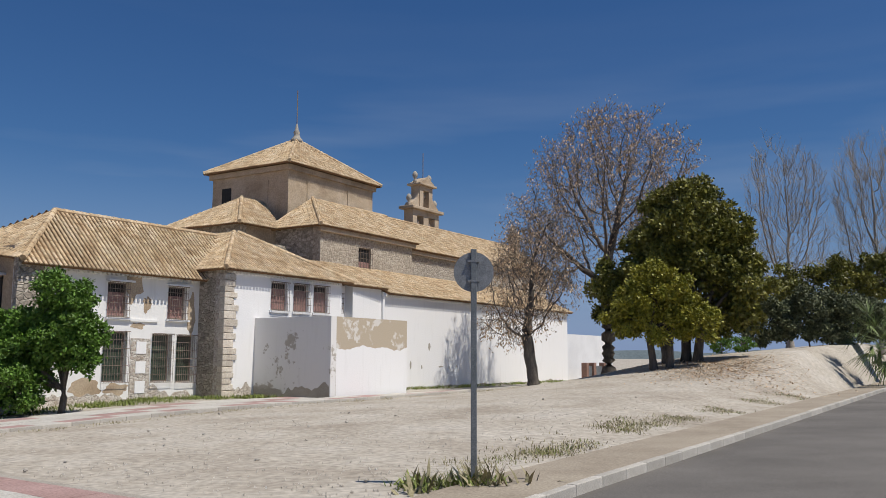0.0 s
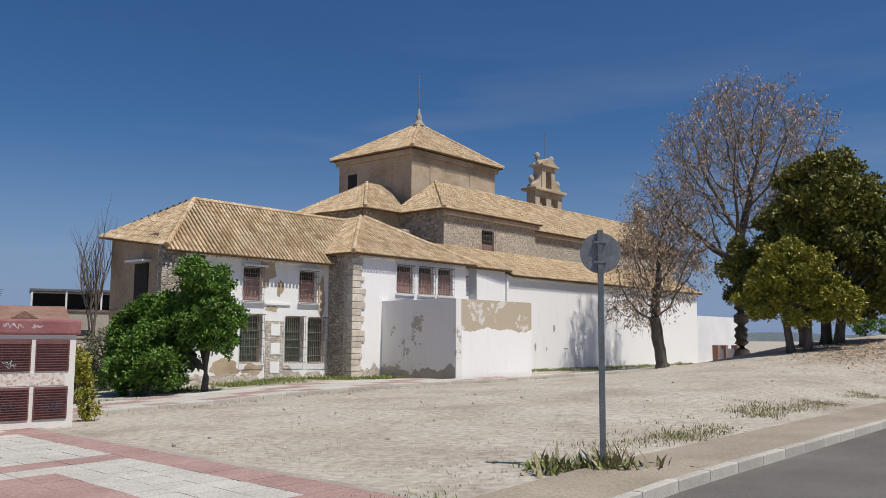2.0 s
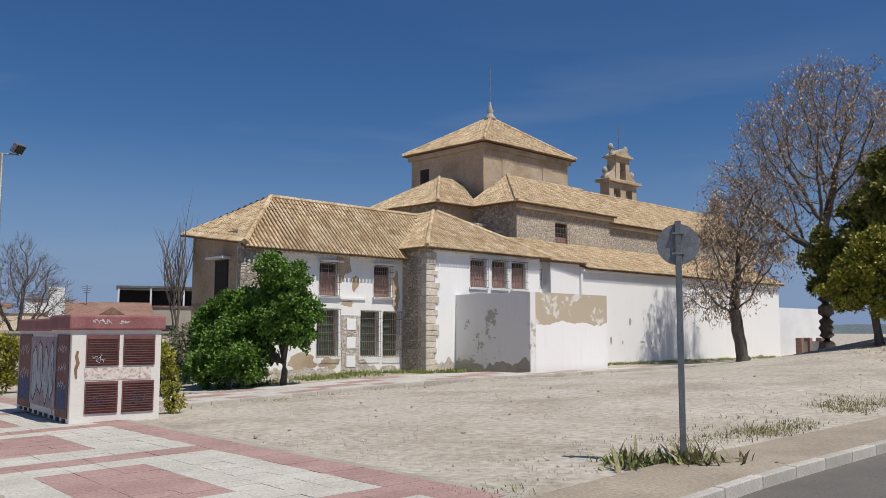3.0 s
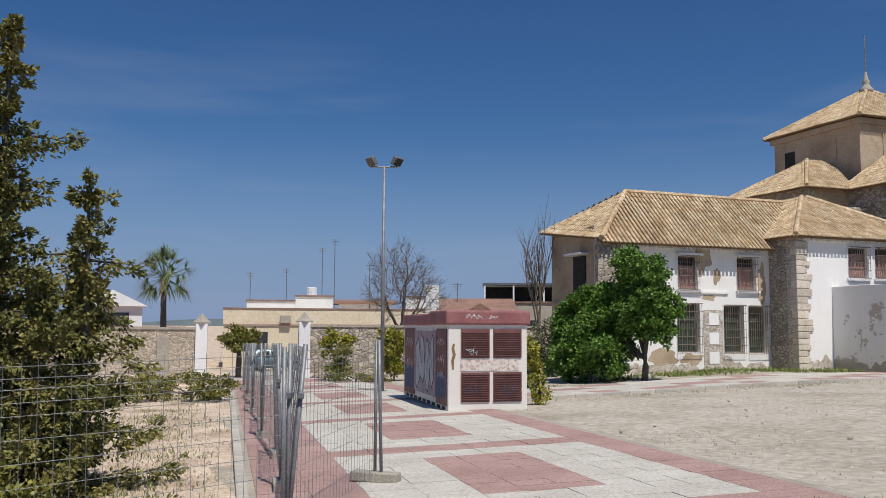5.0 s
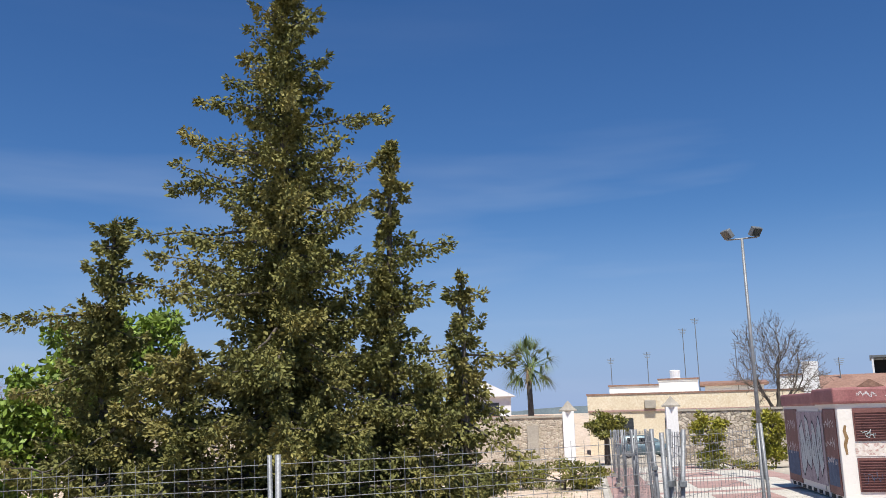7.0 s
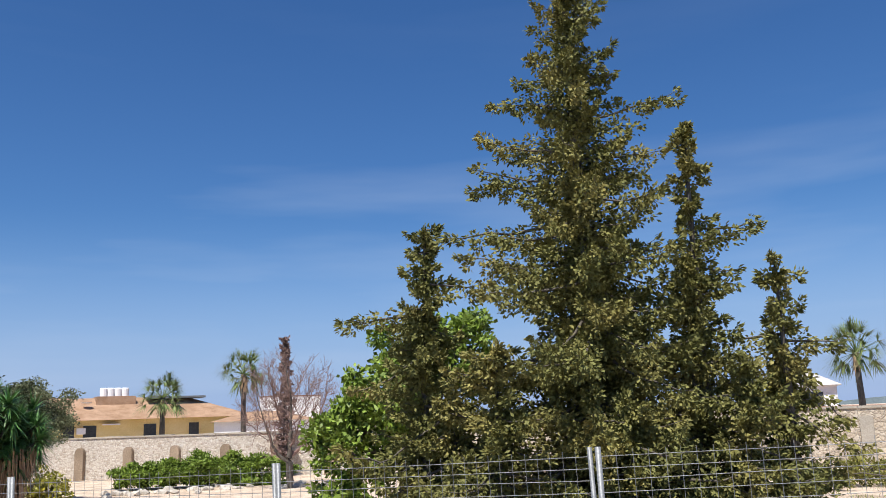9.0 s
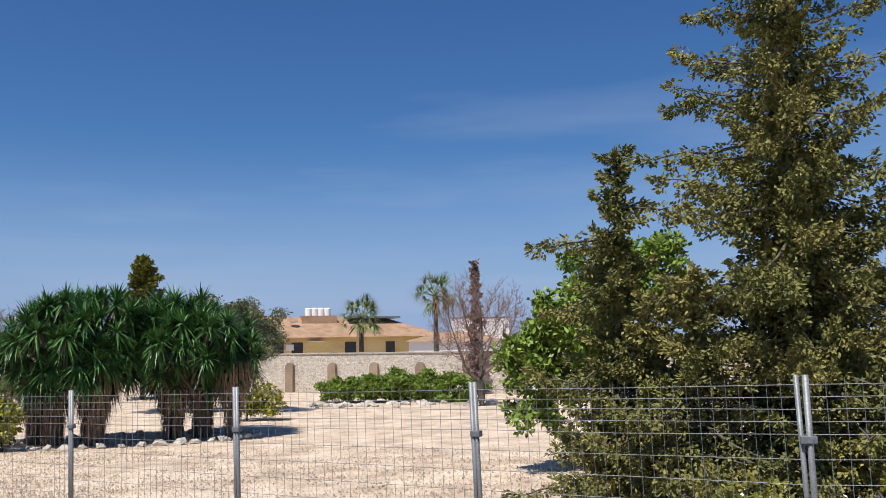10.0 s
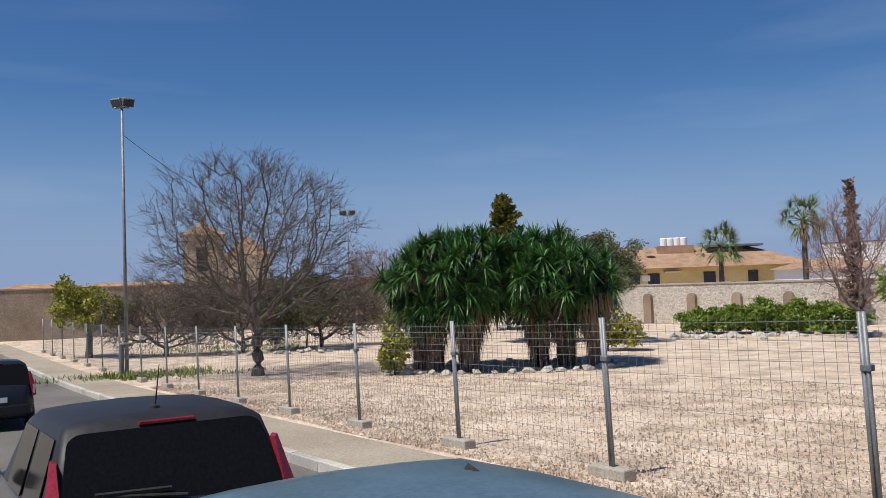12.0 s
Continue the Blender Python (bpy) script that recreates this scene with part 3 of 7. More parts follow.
def grille(x0, x1, z0, z1, y, bars, cross, out=0.16, parent=church, name="window_grille"):
    """An iron cage of bars standing out from a window."""
    g = part(name, bx(x0 - 0.05, x1 + 0.05, y - out - 0.015, y - out + 0.015, z1 - 0.02, z1 + 0.02), "iron", parent)
    def bar(x, ya, za, x2, yb, zb, r=0.012):
        part("bar", rod(bmesh.new(), (x, ya, za), (x2, yb, zb), r * 0.9, 5), "iron", g)
    for i in range(bars + 1):
        x = x0 + (x1 - x0) * i / bars
        bar(x, y - out, z0, x, y - out, z1)
    for i in range(cross + 1):
        z = z0 + (z1 - z0) * i / cross
        bar(x0 - 0.04, y - out - 0.01, z, x1 + 0.04, y - out - 0.01, z, 0.014)
        for x in (x0 - 0.03, x1 + 0.03):
            bar(x, y - out, z, x, y + 0.05, z, 0.012)
    return g


def church_window(x0, x1, z0, z1, y, pane, bars=8, cross=5, deep=0.22, split=0.0, label=""):
    # a "dark" pane is a flat sheet painted as the unlit room
    win = part("window", bx(x0, x1, y + deep, y + deep + 0.05, z0, z1), pane, church, label)
    if split:
        part("blind", bx(x0 + 0.03, x1 - 0.03, y + deep - 0.03, y + deep - 0.004, z0 + 0.02, z0 + (z1 - z0) * split), "shutter", win, "faded maroon slatted blind")
    fr = bmesh.new()
    for a, b, c, d in ((x0, x0 + 0.06, z0, z1), (x1 - 0.06, x1, z0, z1), (x0 + 0.06, x1 - 0.06, z1 - 0.06, z1), (x0 + 0.06, x1 - 0.06, z0, z0 + 0.06)):
        block(fr, a, b, y + deep - 0.05, y + deep - 0.003, c, d)
    part("window_frame", fr, "iron", win)
    grille(x0, x1, z0 - 0.02, z1 + 0.02, y, bars, cross, parent=win)
    return win


# wing with the two-storey facade (front at y = 1.79)
FY = 1.79
LOW = [(-9.0, -7.85, 0.9, 3.1), (-5.39, -4.13, 0.88, 3.12), (-2.75, -1.6, 0.84, 3.07), (-1.3, -0.19, 0.8, 3.05)]
UP = [(-5.29, -4.21, 3.8, 5.35), (-1.92, -0.81, 3.82, 5.37)]
wall("wall", "white_worn", -9.4, 0.0, FY, FY + 0.6, -0.6, 5.9, LOW + UP, "flaking limewashed two-storey wall")
solid("wall", "ochre", -9.4, -8.9, FY + 0.6, 6.4, -0.6, 6.6, "bare grey end wall")
solid("wall", "ochre", -8.9, 0.5, 6.0, 6.4, -0.6, 6.4)
for h in LOW:
    church_window(*h, FY, "green_glass", 9, 6, 0.3)
for h in UP:
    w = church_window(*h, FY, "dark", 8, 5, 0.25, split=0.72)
    part("hood", bx(h[0] - 0.12, h[1] + 0.2, FY - 0.26, FY - 0.002, h[3] + 0.03, h[3] + 0.12), "plain_white", w, "thin weathered lintel slab")
    part("sill", bx(h[0] - 0.1, h[1] + 0.15, FY - 0.14, FY - 0.002, h[2] - 0.12, h[2] - 0.03), "plain_white", w)
# bare masonry panel and its blank panels between the windows
panel = part("bare_masonry", bx(-3.95, -2.85, FY - 0.03, FY - 0.002, 0.1, 2.85), "rubble_pale", church, "stripped brick and stone patch")
for z in (0.35, 1.25, 2.15):
    part("blank_panel", bx(-3.65, -3.1, FY - 0.055, FY - 0.032, z, z + 0.55), "white", panel)
part("string_course", bx(-4.1, -2.5, FY - 0.07, FY - 0.002, 3.62, 3.72), "white_worn", church)
# the window and hood of the end wall
part("window", bx(-9.46, -9.402, 3.1, 4.2, 3.4, 5.3), "dark", church, "dark barred window")
part("hood", bx(-9.85, -9.402, 2.9, 4.4, 5.35, 5.45), "plain_white", church)
part("string_course", bx(-9.55, -9.402, 1.79, 6.4, 3.1, 3.25), "ochre", church)
# buttressed corner of dark rubble at the far left of the facade
solid("buttress", "rubble_dark", -9.75, -8.6, FY - 0.3, FY - 0.003, -0.6, 6.0, "dark rubble corner buttress")
tiled("roof", ((-9.75, FY - 0.6, 5.8), (0.6, FY - 0.6, 5.8), (3.0, 4.1, 8.55), (-6.6, 4.1, 8.55)), label="sagging clay tile roof")
tiled("roof", ((-9.85, 6.8, 6.7), (-9.75, FY - 0.6, 5.95), (-6.6, 4.1, 8.55), (-6.6, 4.12, 8.55)))
tiled("roof", ((3.0, 6.8, 6.5), (-9.85, 6.8, 6.7), (-6.6, 4.1, 8.55), (3.0, 4.1, 8.55)))
ridge((-9.75, FY - 0.6, 5.95), (-6.6, 4.1, 8.6))
ridge((-6.6, 4.1, 8.6), (3.0, 4.1, 8.6))

def scallops(x0, x1, y, z, pitch=0.24):
    """A row of half-round tile ends set in the limewash under an eave."""
    bm = bmesh.new()
    n = int((x1 - x0) / pitch)
    for i in range(n):
        x = x0 + (i + 0.5) * pitch
        rod(bm, (x, y + 0.02, z), (x, y - 0.11, z + 0.02), 0.085, 7)
    return part("eave_tiles", bm, "white", church, "limewashed tile ends under the eave")


scallops(-9.3, -0.1, FY, 5.72)
scallops(0.4, 8.9, 0.0, 6.18)
scallops(13.1, 40.0, 0.0, 5.82)
# block behind the white wall
BW = [(3.22, 4.44, 4.45, 5.9), (4.93, 6.13, 4.46, 5.92), (6.55, 7.74, 4.47, 5.93)]
wall("wall", "white", 0.35, 9.0, 0.0, 0.6, -0.6, 6.35, BW, "bright limewashed wall")
# this side faces away from the sun; part of its shade is in the colour
solid("wall", "rubble_dark", 0.0, 0.5, 0.602, 4.0, -0.6, 6.3, "rubble return wall, coloured darker for its shaded side")
# quoins of squared stone on the corner
quoin = part("quoin_strip", bx(-0.02, 0.6, -0.03, 0.6, -0.6, 6.3), "rubble_pale", church, "pale dressed corner stones")
z = -0.3
while z < 6.0:
    hgt = random.uniform(0.26, 0.4)
    part("stone", bx(-0.06, random.uniform(0.45, 0.9), -0.075, 0.3, z, z + hgt - 0.03, bevel=0.02), "quoin", quoin)
    z += hgt
for h in BW:
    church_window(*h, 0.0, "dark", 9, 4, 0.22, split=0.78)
    part("surround", bx(h[0] - 0.12, h[1] + 0.12, -0.05, -0.002, h[3] + 0.02, h[3] + 0.14), "plain_white", church)
    part("surround", bx(h[0] - 0.12, h[1] + 0.12, -0.08, -0.002, h[2] - 0.14, h[2] - 0.02), "plain_white", church)
wall("wall", "white", 9.0, 10.2, 0.75, 1.3, -0.6, 6.2, [(9.15, 9.9, 4.6, 5.7)])
church_window(9.15, 9.9, 4.6, 5.7, 0.75, "dark", 5, 4, 0.2)
solid("wall", "white", 10.2, 13.0, 0.15, 0.75, -0.6, 6.25)
solid("wall", "white", 13.0, 40.2, 0.0, 0.6, -0.6, 6.0, "long limewashed wall")
solid("wall", "white", 39.6, 40.2, 0.602, 8.0, -0.6, 6.0)
tiled("roof", ((-0.35, -0.4, 6.3), (9.6, -0.4, 6.3), (4.5, 3.9, 8.9), (4.2, 3.9, 8.9)))
tiled("roof", ((9.6, -0.4, 6.3), (9.6, 6.0, 6.3), (4.5, 6.0, 8.9), (4.5, 3.9, 8.9)))
ridge((9.6, -0.4, 6.36), (4.5, 3.9, 8.95))
tiled("roof", ((9.62, 0.0, 6.25), (13.2, -0.25, 6.2), (13.2, 3.6, 7.85), (9.62, 3.6, 7.85)))
tiled("roof", ((-0.35, 6.0, 6.3), (-0.35, -0.4, 6.3), (4.2, 3.9, 8.9), (4.2, 6.0, 8.9)))
ridge((-0.35, -0.4, 6.36), (4.2, 3.9, 8.95))
tiled("roof", ((13.2, -0.35, 5.95), (40.6, -0.35, 5.95), (40.6, 3.6, 7.85), (13.2, 3.6, 7.85)))
# upper block with the tall window, and nave
wall("wall", "rubble", 11.2, 21.3, 3.6, 4.2, 5.0, 10.2, [(15.1, 16.4, 7.4, 9.25)], "rubble wall with traces of render")
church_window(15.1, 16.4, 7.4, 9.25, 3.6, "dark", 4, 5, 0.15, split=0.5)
# shaded side of the upper block, painted with the darker rubble
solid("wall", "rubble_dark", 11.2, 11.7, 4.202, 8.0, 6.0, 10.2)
solid("wall", "rubble", 21.302, 45.0, 4.3, 4.9, 5.0, 9.9, "rubble nave wall")
solid("wall", "rubble", 44.4, 45.0, 4.902, 12.0, 5.0, 9.9)
tiled("roof", ((10.75, 3.2, 10.2), (21.7, 3.2, 10.2), (24.0, 8.0, 13.0), (15.4, 8.0, 13.0)))
tiled("roof", ((10.75, 8.0, 10.2), (10.75, 3.2, 10.2), (15.4, 8.0, 13.0), (15.38, 8.02, 13.0)))
ridge((10.75, 3.2, 10.26), (15.4, 8.0, 13.05))
tiled("roof", ((21.7, 3.9, 9.9), (45.5, 3.9, 9.9), (45.5, 8.2, 12.85), (21.7, 8.2, 12.85)))
tiled("roof", ((45.5, 12.5, 9.9), (21.7, 12.5, 9.9), (21.7, 8.2, 12.85), (45.5, 8.2, 12.85)))
ridge((21.7, 8.2, 12.9), (45.5, 8.2, 12.9))
part("cornice", bx(10.95, 21.5, 3.35, 3.598, 9.85, 10.12), "ochre", church)
part("cornice", bx(21.502, 45.2, 4.05, 4.298, 9.55, 9.82), "ochre", church)
# chapel roof to the left of the tower
solid("wall", "rubble_dark", 8.0, 8.6, 7.4, 14.0, 6.0, 10.2)
solid("wall", "ochre", 8.602, 11.2, 7.4, 7.9, 6.0, 10.2)
tiled("roof", ((7.5, 6.9, 10.2), (11.2, 6.9, 10.2), (13.5, 10.9, 12.7), (11.5, 10.9, 12.7)))
tiled("roof", ((7.5, 14.9, 10.2), (7.5, 6.9, 10.2), (11.5, 10.9, 12.7), (11.5, 10.92, 12.7)))
tiled("roof", ((13.5, 14.9, 10.2), (7.5, 14.9, 10.2), (11.5, 10.9, 12.7), (13.5, 10.9, 12.7)))
ridge((7.5, 6.9, 10.26), (11.5, 10.9, 12.75))
# lower roofs behind the wing, joining it to the chapel
solid("wall", "ochre", 3.0, 8.0, 8.0, 13.5, 3.0, 8.6)
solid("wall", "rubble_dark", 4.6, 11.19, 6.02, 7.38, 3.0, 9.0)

# square tower
TX0, TX1, TY0, TY1 = 13.4, 22.9, 8.45, 15.8
solid("tower_wall", "ochre", TX0, TX1, TY0, TY1, 6.0, 15.1, "ochre rendered square tower")
part("cornice", bx(TX0 - 0.2, TX1 + 0.2, TY0 - 0.2, TY1 + 0.2, 14.75, 15.12), "ochre", church)
for x in (15.3, 19.8):
    part("blocked_window", bx(x, x + 1.1, TY0 - 0.05, TY0 - 0.002, 12.6, 14.3), "ochre", church)
part("blocked_window", bx(TX0 - 0.05, TX0 - 0.002, 10.3, 11.3, 12.6, 14.2), "ochre", church)
part("window", bx(TX0 - 0.04, TX0 - 0.002, 13.9, 14.8, 12.8, 14.0), "dark", church)
for f in (((TX0 - .5, TY0 - .5), (TX1 + .5, TY0 - .5)), ((TX1 + .5, TY0 - .5), (TX1 + .5, TY1 + .5)), ((TX1 + .5, TY1 + .5), (TX0 - .5, TY1 + .5)), ((TX0 - .5, TY1 + .5), (TX0 - .5, TY0 - .5))):
    (xa, ya), (xb, yb) = f
    ax, ay = (TX0 + TX1) / 2, (TY0 + TY1) / 2
    dx, dy = (xb - xa) * 0.0005, (yb - ya) * 0.0005
    tiled("roof", ((xa, ya, 15.2), (xb, yb, 15.2), (ax + dx, ay + dy, 18.3), (ax - dx, ay - dy, 18.3)))
    ridge((xa, ya, 15.26), (ax, ay, 18.35))
fin = lathe(bmesh.new(), [(0.42, 18.1), (0.45, 18.35), (0.3, 18.5), (0.2, 18.75), (0.26, 18.9), (0.14, 19.1), (0.08, 19.5), (0.03, 19.6)], 12, ((TX0 + TX1) / 2, (TY0 + TY1) / 2, 0))
part("finial", fin, "concrete", church, smooth=True)
part("lightning_rod", rod(bmesh.new(), ((TX0 + TX1) / 2, (TY0 + TY1) / 2, 19.5), ((TX0 + TX1) / 2, (TY0 + TY1) / 2, 22.2), 0.035, 6), "iron", church)

# white-walled yard box against the wall
solid("yard_wall", "box_bare", 2.1, 2.5, -5.0, -0.002, -0.6, 3.97, "flaking shaded yard wall")
YW = part("yard_wall", bx(2.502, 8.4, -5.0, -4.6, -0.6, 3.97), "box_ochre", church, "half-bare limewashed yard wall")
solid("yard_wall", "box_bare", 8.0, 8.398, -4.598, -0.002, -0.6, 3.97)


# ---- transformer kiosk ----
KA = math.degrees(math.atan2(0.817, 0.577))
kx, ky = -15.5, 18.22
kiosk = thing("transformer_kiosk", pose(kx, ky, ground_z(kx, ky) + 0.02, 0, 0, KA) @ Matrix.Diagonal((0.985, 0.985, 1.13, 1)), "white and maroon concrete transformer kiosk covered in graffiti", "kiosk")
KW, KL, KH = 2.3, 6.1, 2.43


def louvre(x0, x1, z0, z1, y, parent, along="x"):
    fr = part("louvre", bx(x0, x1, y, y + 0.04, z0, z1), "louvre", parent)
    z = z0 + 0.05
    while z < z1 - 0.05:
        part("slat", bx(x0 + 0.03, x1 - 0.03, y - 0.035, y + 0.002, z, z + 0.018, Matrix.Identity(4)), "louvre", fr)
        z += 0.055
    return fr


part("body", bx(0, KW, 0, KL, 0.0, 2.1, bevel=0.02), "kiosk_wall", kiosk)
part("roof_slab", bx(-0.09, KW + 0.09, -0.09, 2.0, 2.08, KH, bevel=0.05), "maroon", kiosk, "faded maroon roof slab")
part("roof_slab", bx(-0.05, KW + 0.05, 2.05, KL + 0.06, 2.06, KH - 0.06, bevel=0.05), "maroon", kiosk, "faded maroon roof slab")
for x in (0.36, 1.3):
    louvre(x, x + 0.83, 1.28, 1.98, -0.03, kiosk)
    louvre(x, x + 0.83, 0.22, 0.93, -0.03, kiosk)
for y0, y1, m in ((0.15, 1.3, "louvre"), (1.7, 3.9, "kiosk_wall"), (4.3, 5.9, "louvre")):
    part("door", bx(-0.03, -0.002, y0, y1, 0.12, 1.98, bevel=0.008), m, kiosk)

# ---- road sign seen from behind ----
sx, sy = -0.57, 13.35
sign = thing("road_sign", pose(sx, sy, ground_z(sx, sy), 0, 0, 4), "round grey road sign on a steel post, seen from behind", "road sign")
part("post", bx(-0.045, 0.045, -0.03, 0.03, -0.3, 3.52, bevel=0.008), "pole_grey", sign)
disc = bmesh.new()
lathe(disc, [(0.285, -0.004), (0.3, 0.0), (0.3, 0.012), (0.285, 0.016)], 40)
bmesh.ops.transform(disc, matrix=pose(0, 0.045, 3.17, 90), verts=disc.verts)
dsc = part("disc", disc, "sign_back", sign)
part("rim", (lambda b: (lathe(b, [(0.292, 0.0), (0.305, 0.0), (0.305, 0.03), (0.292, 0.03)], 40), bmesh.ops.transform(b, matrix=pose(0, 0.045, 3.17, 90), verts=b.verts), b)[2])(bmesh.new()), "galv", sign)
for z in (3.02, 3.32):
    part("bracket", bx(-0.09, 0.09, -0.036, 0.03, z, z + 0.03), "galv", sign)
part("maker_label", bx(0.13, 0.21, 0.021, 0.024, 3.16, 3.185), "dark", sign)


# ---- plants ----
class Soup:
    """Gathers many small pieces into one mesh."""

    def __init__(self):
        self.v, self.f = [], []

    def tube(self, pts, r0, r1, sides=5):
        base, n = len(self.v), len(pts)
        for i, p in enumerate(pts):
            d = (pts[min(i + 1, n - 1)] - pts[max(i - 1, 0)])
            if d.length < 1e-6:
                d = Vector((0, 0, 1))
            q = d.to_track_quat("Z", "Y").to_matrix()
            r = r0 + (r1 - r0) * i / max(1, n - 1)
            for k in range(sides):
                a = 2 * math.pi * k / sides
                self.v.append(p + q @ Vector((r * math.cos(a), r * math.sin(a), 0)))
        for i in range(n - 1):
            for k in range(sides):
                k2 = (k + 1) % sides
                self.f.append((base + i * sides + k, base + i * sides + k2, base + (i + 1) * sides + k2, base + (i + 1) * sides + k))
        self.f.append(tuple(base + (n - 1) * sides + k for k in range(sides)))

    def pipe(self, pts, radii, sides=5):
        """A tube with a radius for each point."""
        base, n = len(self.v), len(pts)
        for i, p in enumerate(pts):
            d = pts[min(i + 1, n - 1)] - pts[max(i - 1, 0)]
            q = (d if d.length > 1e-6 else Vector((0, 0, 1))).to_track_quat("Z", "Y").to_matrix()
            for k in range(sides):
                a = 2 * math.pi * k / sides
                self.v.append(p + q @ Vector((radii[i] * math.cos(a), radii[i] * math.sin(a), 0)))
        for i in range(n - 1):
            for k in range(sides):
                k2 = (k + 1) % sides
                self.f.append((base + i * sides + k, base + i * sides + k2, base + (i + 1) * sides + k2, base + (i + 1) * sides + k))

    def leaf(self, p, d, side, length, width):
        base = len(self.v)
        self.v += [p, p + d * (length * 0.45) + side * (width / 2), p + d * length, p + d * (length * 0.45) - side * (width / 2)]
        self.f.append((base, base + 1, base + 2, base + 3))

    def blade(self, p, d, length, width, droop=0.3, segs=3):
        """A long leaf that bends down towards its tip."""
        side = d.cross(Vector((0, 0, 1)))
        side = side.normalized() if side.length > 0.05 else Vector((1, 0, 0))
        base = len(self.v)
        for i in range(segs + 1):
            t = i / segs
            c = p + d * (length * t) - Vector((0, 0, droop * length * t * t))
            w = width * (0.55 + 0.45 * math.sin(math.pi * min(1, t * 1.4 + 0.15))) * (1 - t ** 3) / 2
            if i == segs:
                self.v.append(c)
            else:
                self.v += [c + side * w, c - side * w]
        for i in range(segs - 1):
            self.f.append((base + 2 * i, base + 2 * i + 1, base + 2 * i + 3, base + 2 * i + 2))
        self.f.append((base + 2 * segs - 2, base + 2 * segs - 1, base + 2 * segs))

    def out(self, name, mat, parent, label="", smooth=False):
        return part(name, mesh(name, self.v, self.f), mat, parent, label, smooth)


def rvec(r, up=0.0):
    while True:
        v = Vector((r.uniform(-1, 1), r.uniform(-1, 1), r.uniform(-1, 1)))
        if 0.05 < v.length < 1:
            v.normalize()
            v.z += up
            return v.normalized()


def grow(r, soup, p, d, length, radius, level, tips, spread=0.6, up=0.12, wander=0.18, kids=(4, 6), shrink=0.62, rshrink=0.5, sides=5, droop=0.0, rmin=0.006):
    """A limb and the limbs that branch from it."""
    n = max(3, int(4 + level))
    pts, q, dd = [p.copy()], p.copy(), d.copy()
    for i in range(n):
        dd = (dd + rvec(r) * wander + Vector((0, 0, up - droop * (3 - level)))).normalized()
        q = q + dd * (length / n)
        pts.append(q.copy())
    soup.tube(pts, radius, radius * (0.55 if level else 0.3), sides if level > 0 else 3)
    if level == 0:
        tips.append((q.copy(), dd.copy()))
        return
    for k in range(r.randint(*kids)):
        t = 0.3 + 0.7 * (k + r.random()) / kids[1]
        i = min(n - 1, int(t * n))
        base = pts[i].lerp(pts[i + 1], t * n - i if t * n - i <= 1 else 1)
        side = rvec(r)
        nd = (dd * (1 - spread) + side * spread).normalized()
        grow(r, soup, base, nd, length * shrink * r.uniform(0.75, 1.15), max(rmin, radius * rshrink), level - 1, tips, spread, up, wander, kids, shrink, rshrink, max(3, sides - 1), droop, rmin)
    grow(r, soup, q, dd, length * shrink, max(rmin, radius * 0.55), level - 1, tips, spread, up, wander, kids, shrink, rshrink, max(3, sides - 1), droop, rmin)


def bare_tree(m, label, height, girth, seed, levels=4, spread=0.55, up=0.1, trunk=0.22, limbs=6, bark="bark", twig="twig", limb=0.34, kids=(4, 6), pods=0.0, pod_mat="leaf_dry", lean=0.35, name="tree", group="", droop=0.0, shrink=0.62, rmin=0.006):
    r = random.Random(seed)
    t = thing(name, m, label, "tree", group)
    wood, fine, tips = Soup(), Soup(), []
    top = Vector((r.uniform(-.3, .3), r.uniform(-.3, .3), height * trunk))
    wood.tube([Vector((0, 0, -0.3)), Vector((0, 0, 0.25)), top * 0.5, top], girth * 1.35, girth * 0.8, 9)
    for i in range(limbs):
        a = 2 * math.pi * (i + r.uniform(-.3, .3)) / limbs
        ring = 0.25 if i % 3 == 0 else 1.0
        d = Vector((math.cos(a) * lean * ring, math.sin(a) * lean * ring, 0.75)).normalized()
        grow(r, fine, top * r.uniform(0.85, 1.0), d, height * limb * r.uniform(0.85, 1.15), girth * 0.5, levels - 1, tips, spread, up, 0.2, kids, shrink, 0.5, 6, droop, rmin)
    wood.out("trunk", bark, t, smooth=True)
    fine.out("branchwork", twig, t, smooth=True)["kind"] = "stuff"
    if pods:
        lv = Soup()
        for p, d in tips:
            if r.random() < pods:
                for _ in range(r.randint(4, 8)):
                    lv.leaf(p + rvec(r) * 0.4 * r.random(), (rvec(r) + Vector((0, 0, -1.0))).normalized(), rvec(r), r.uniform(0.16, 0.34), r.uniform(0.06, 0.12))
        lv.out("crown", pod_mat, t)
    return t


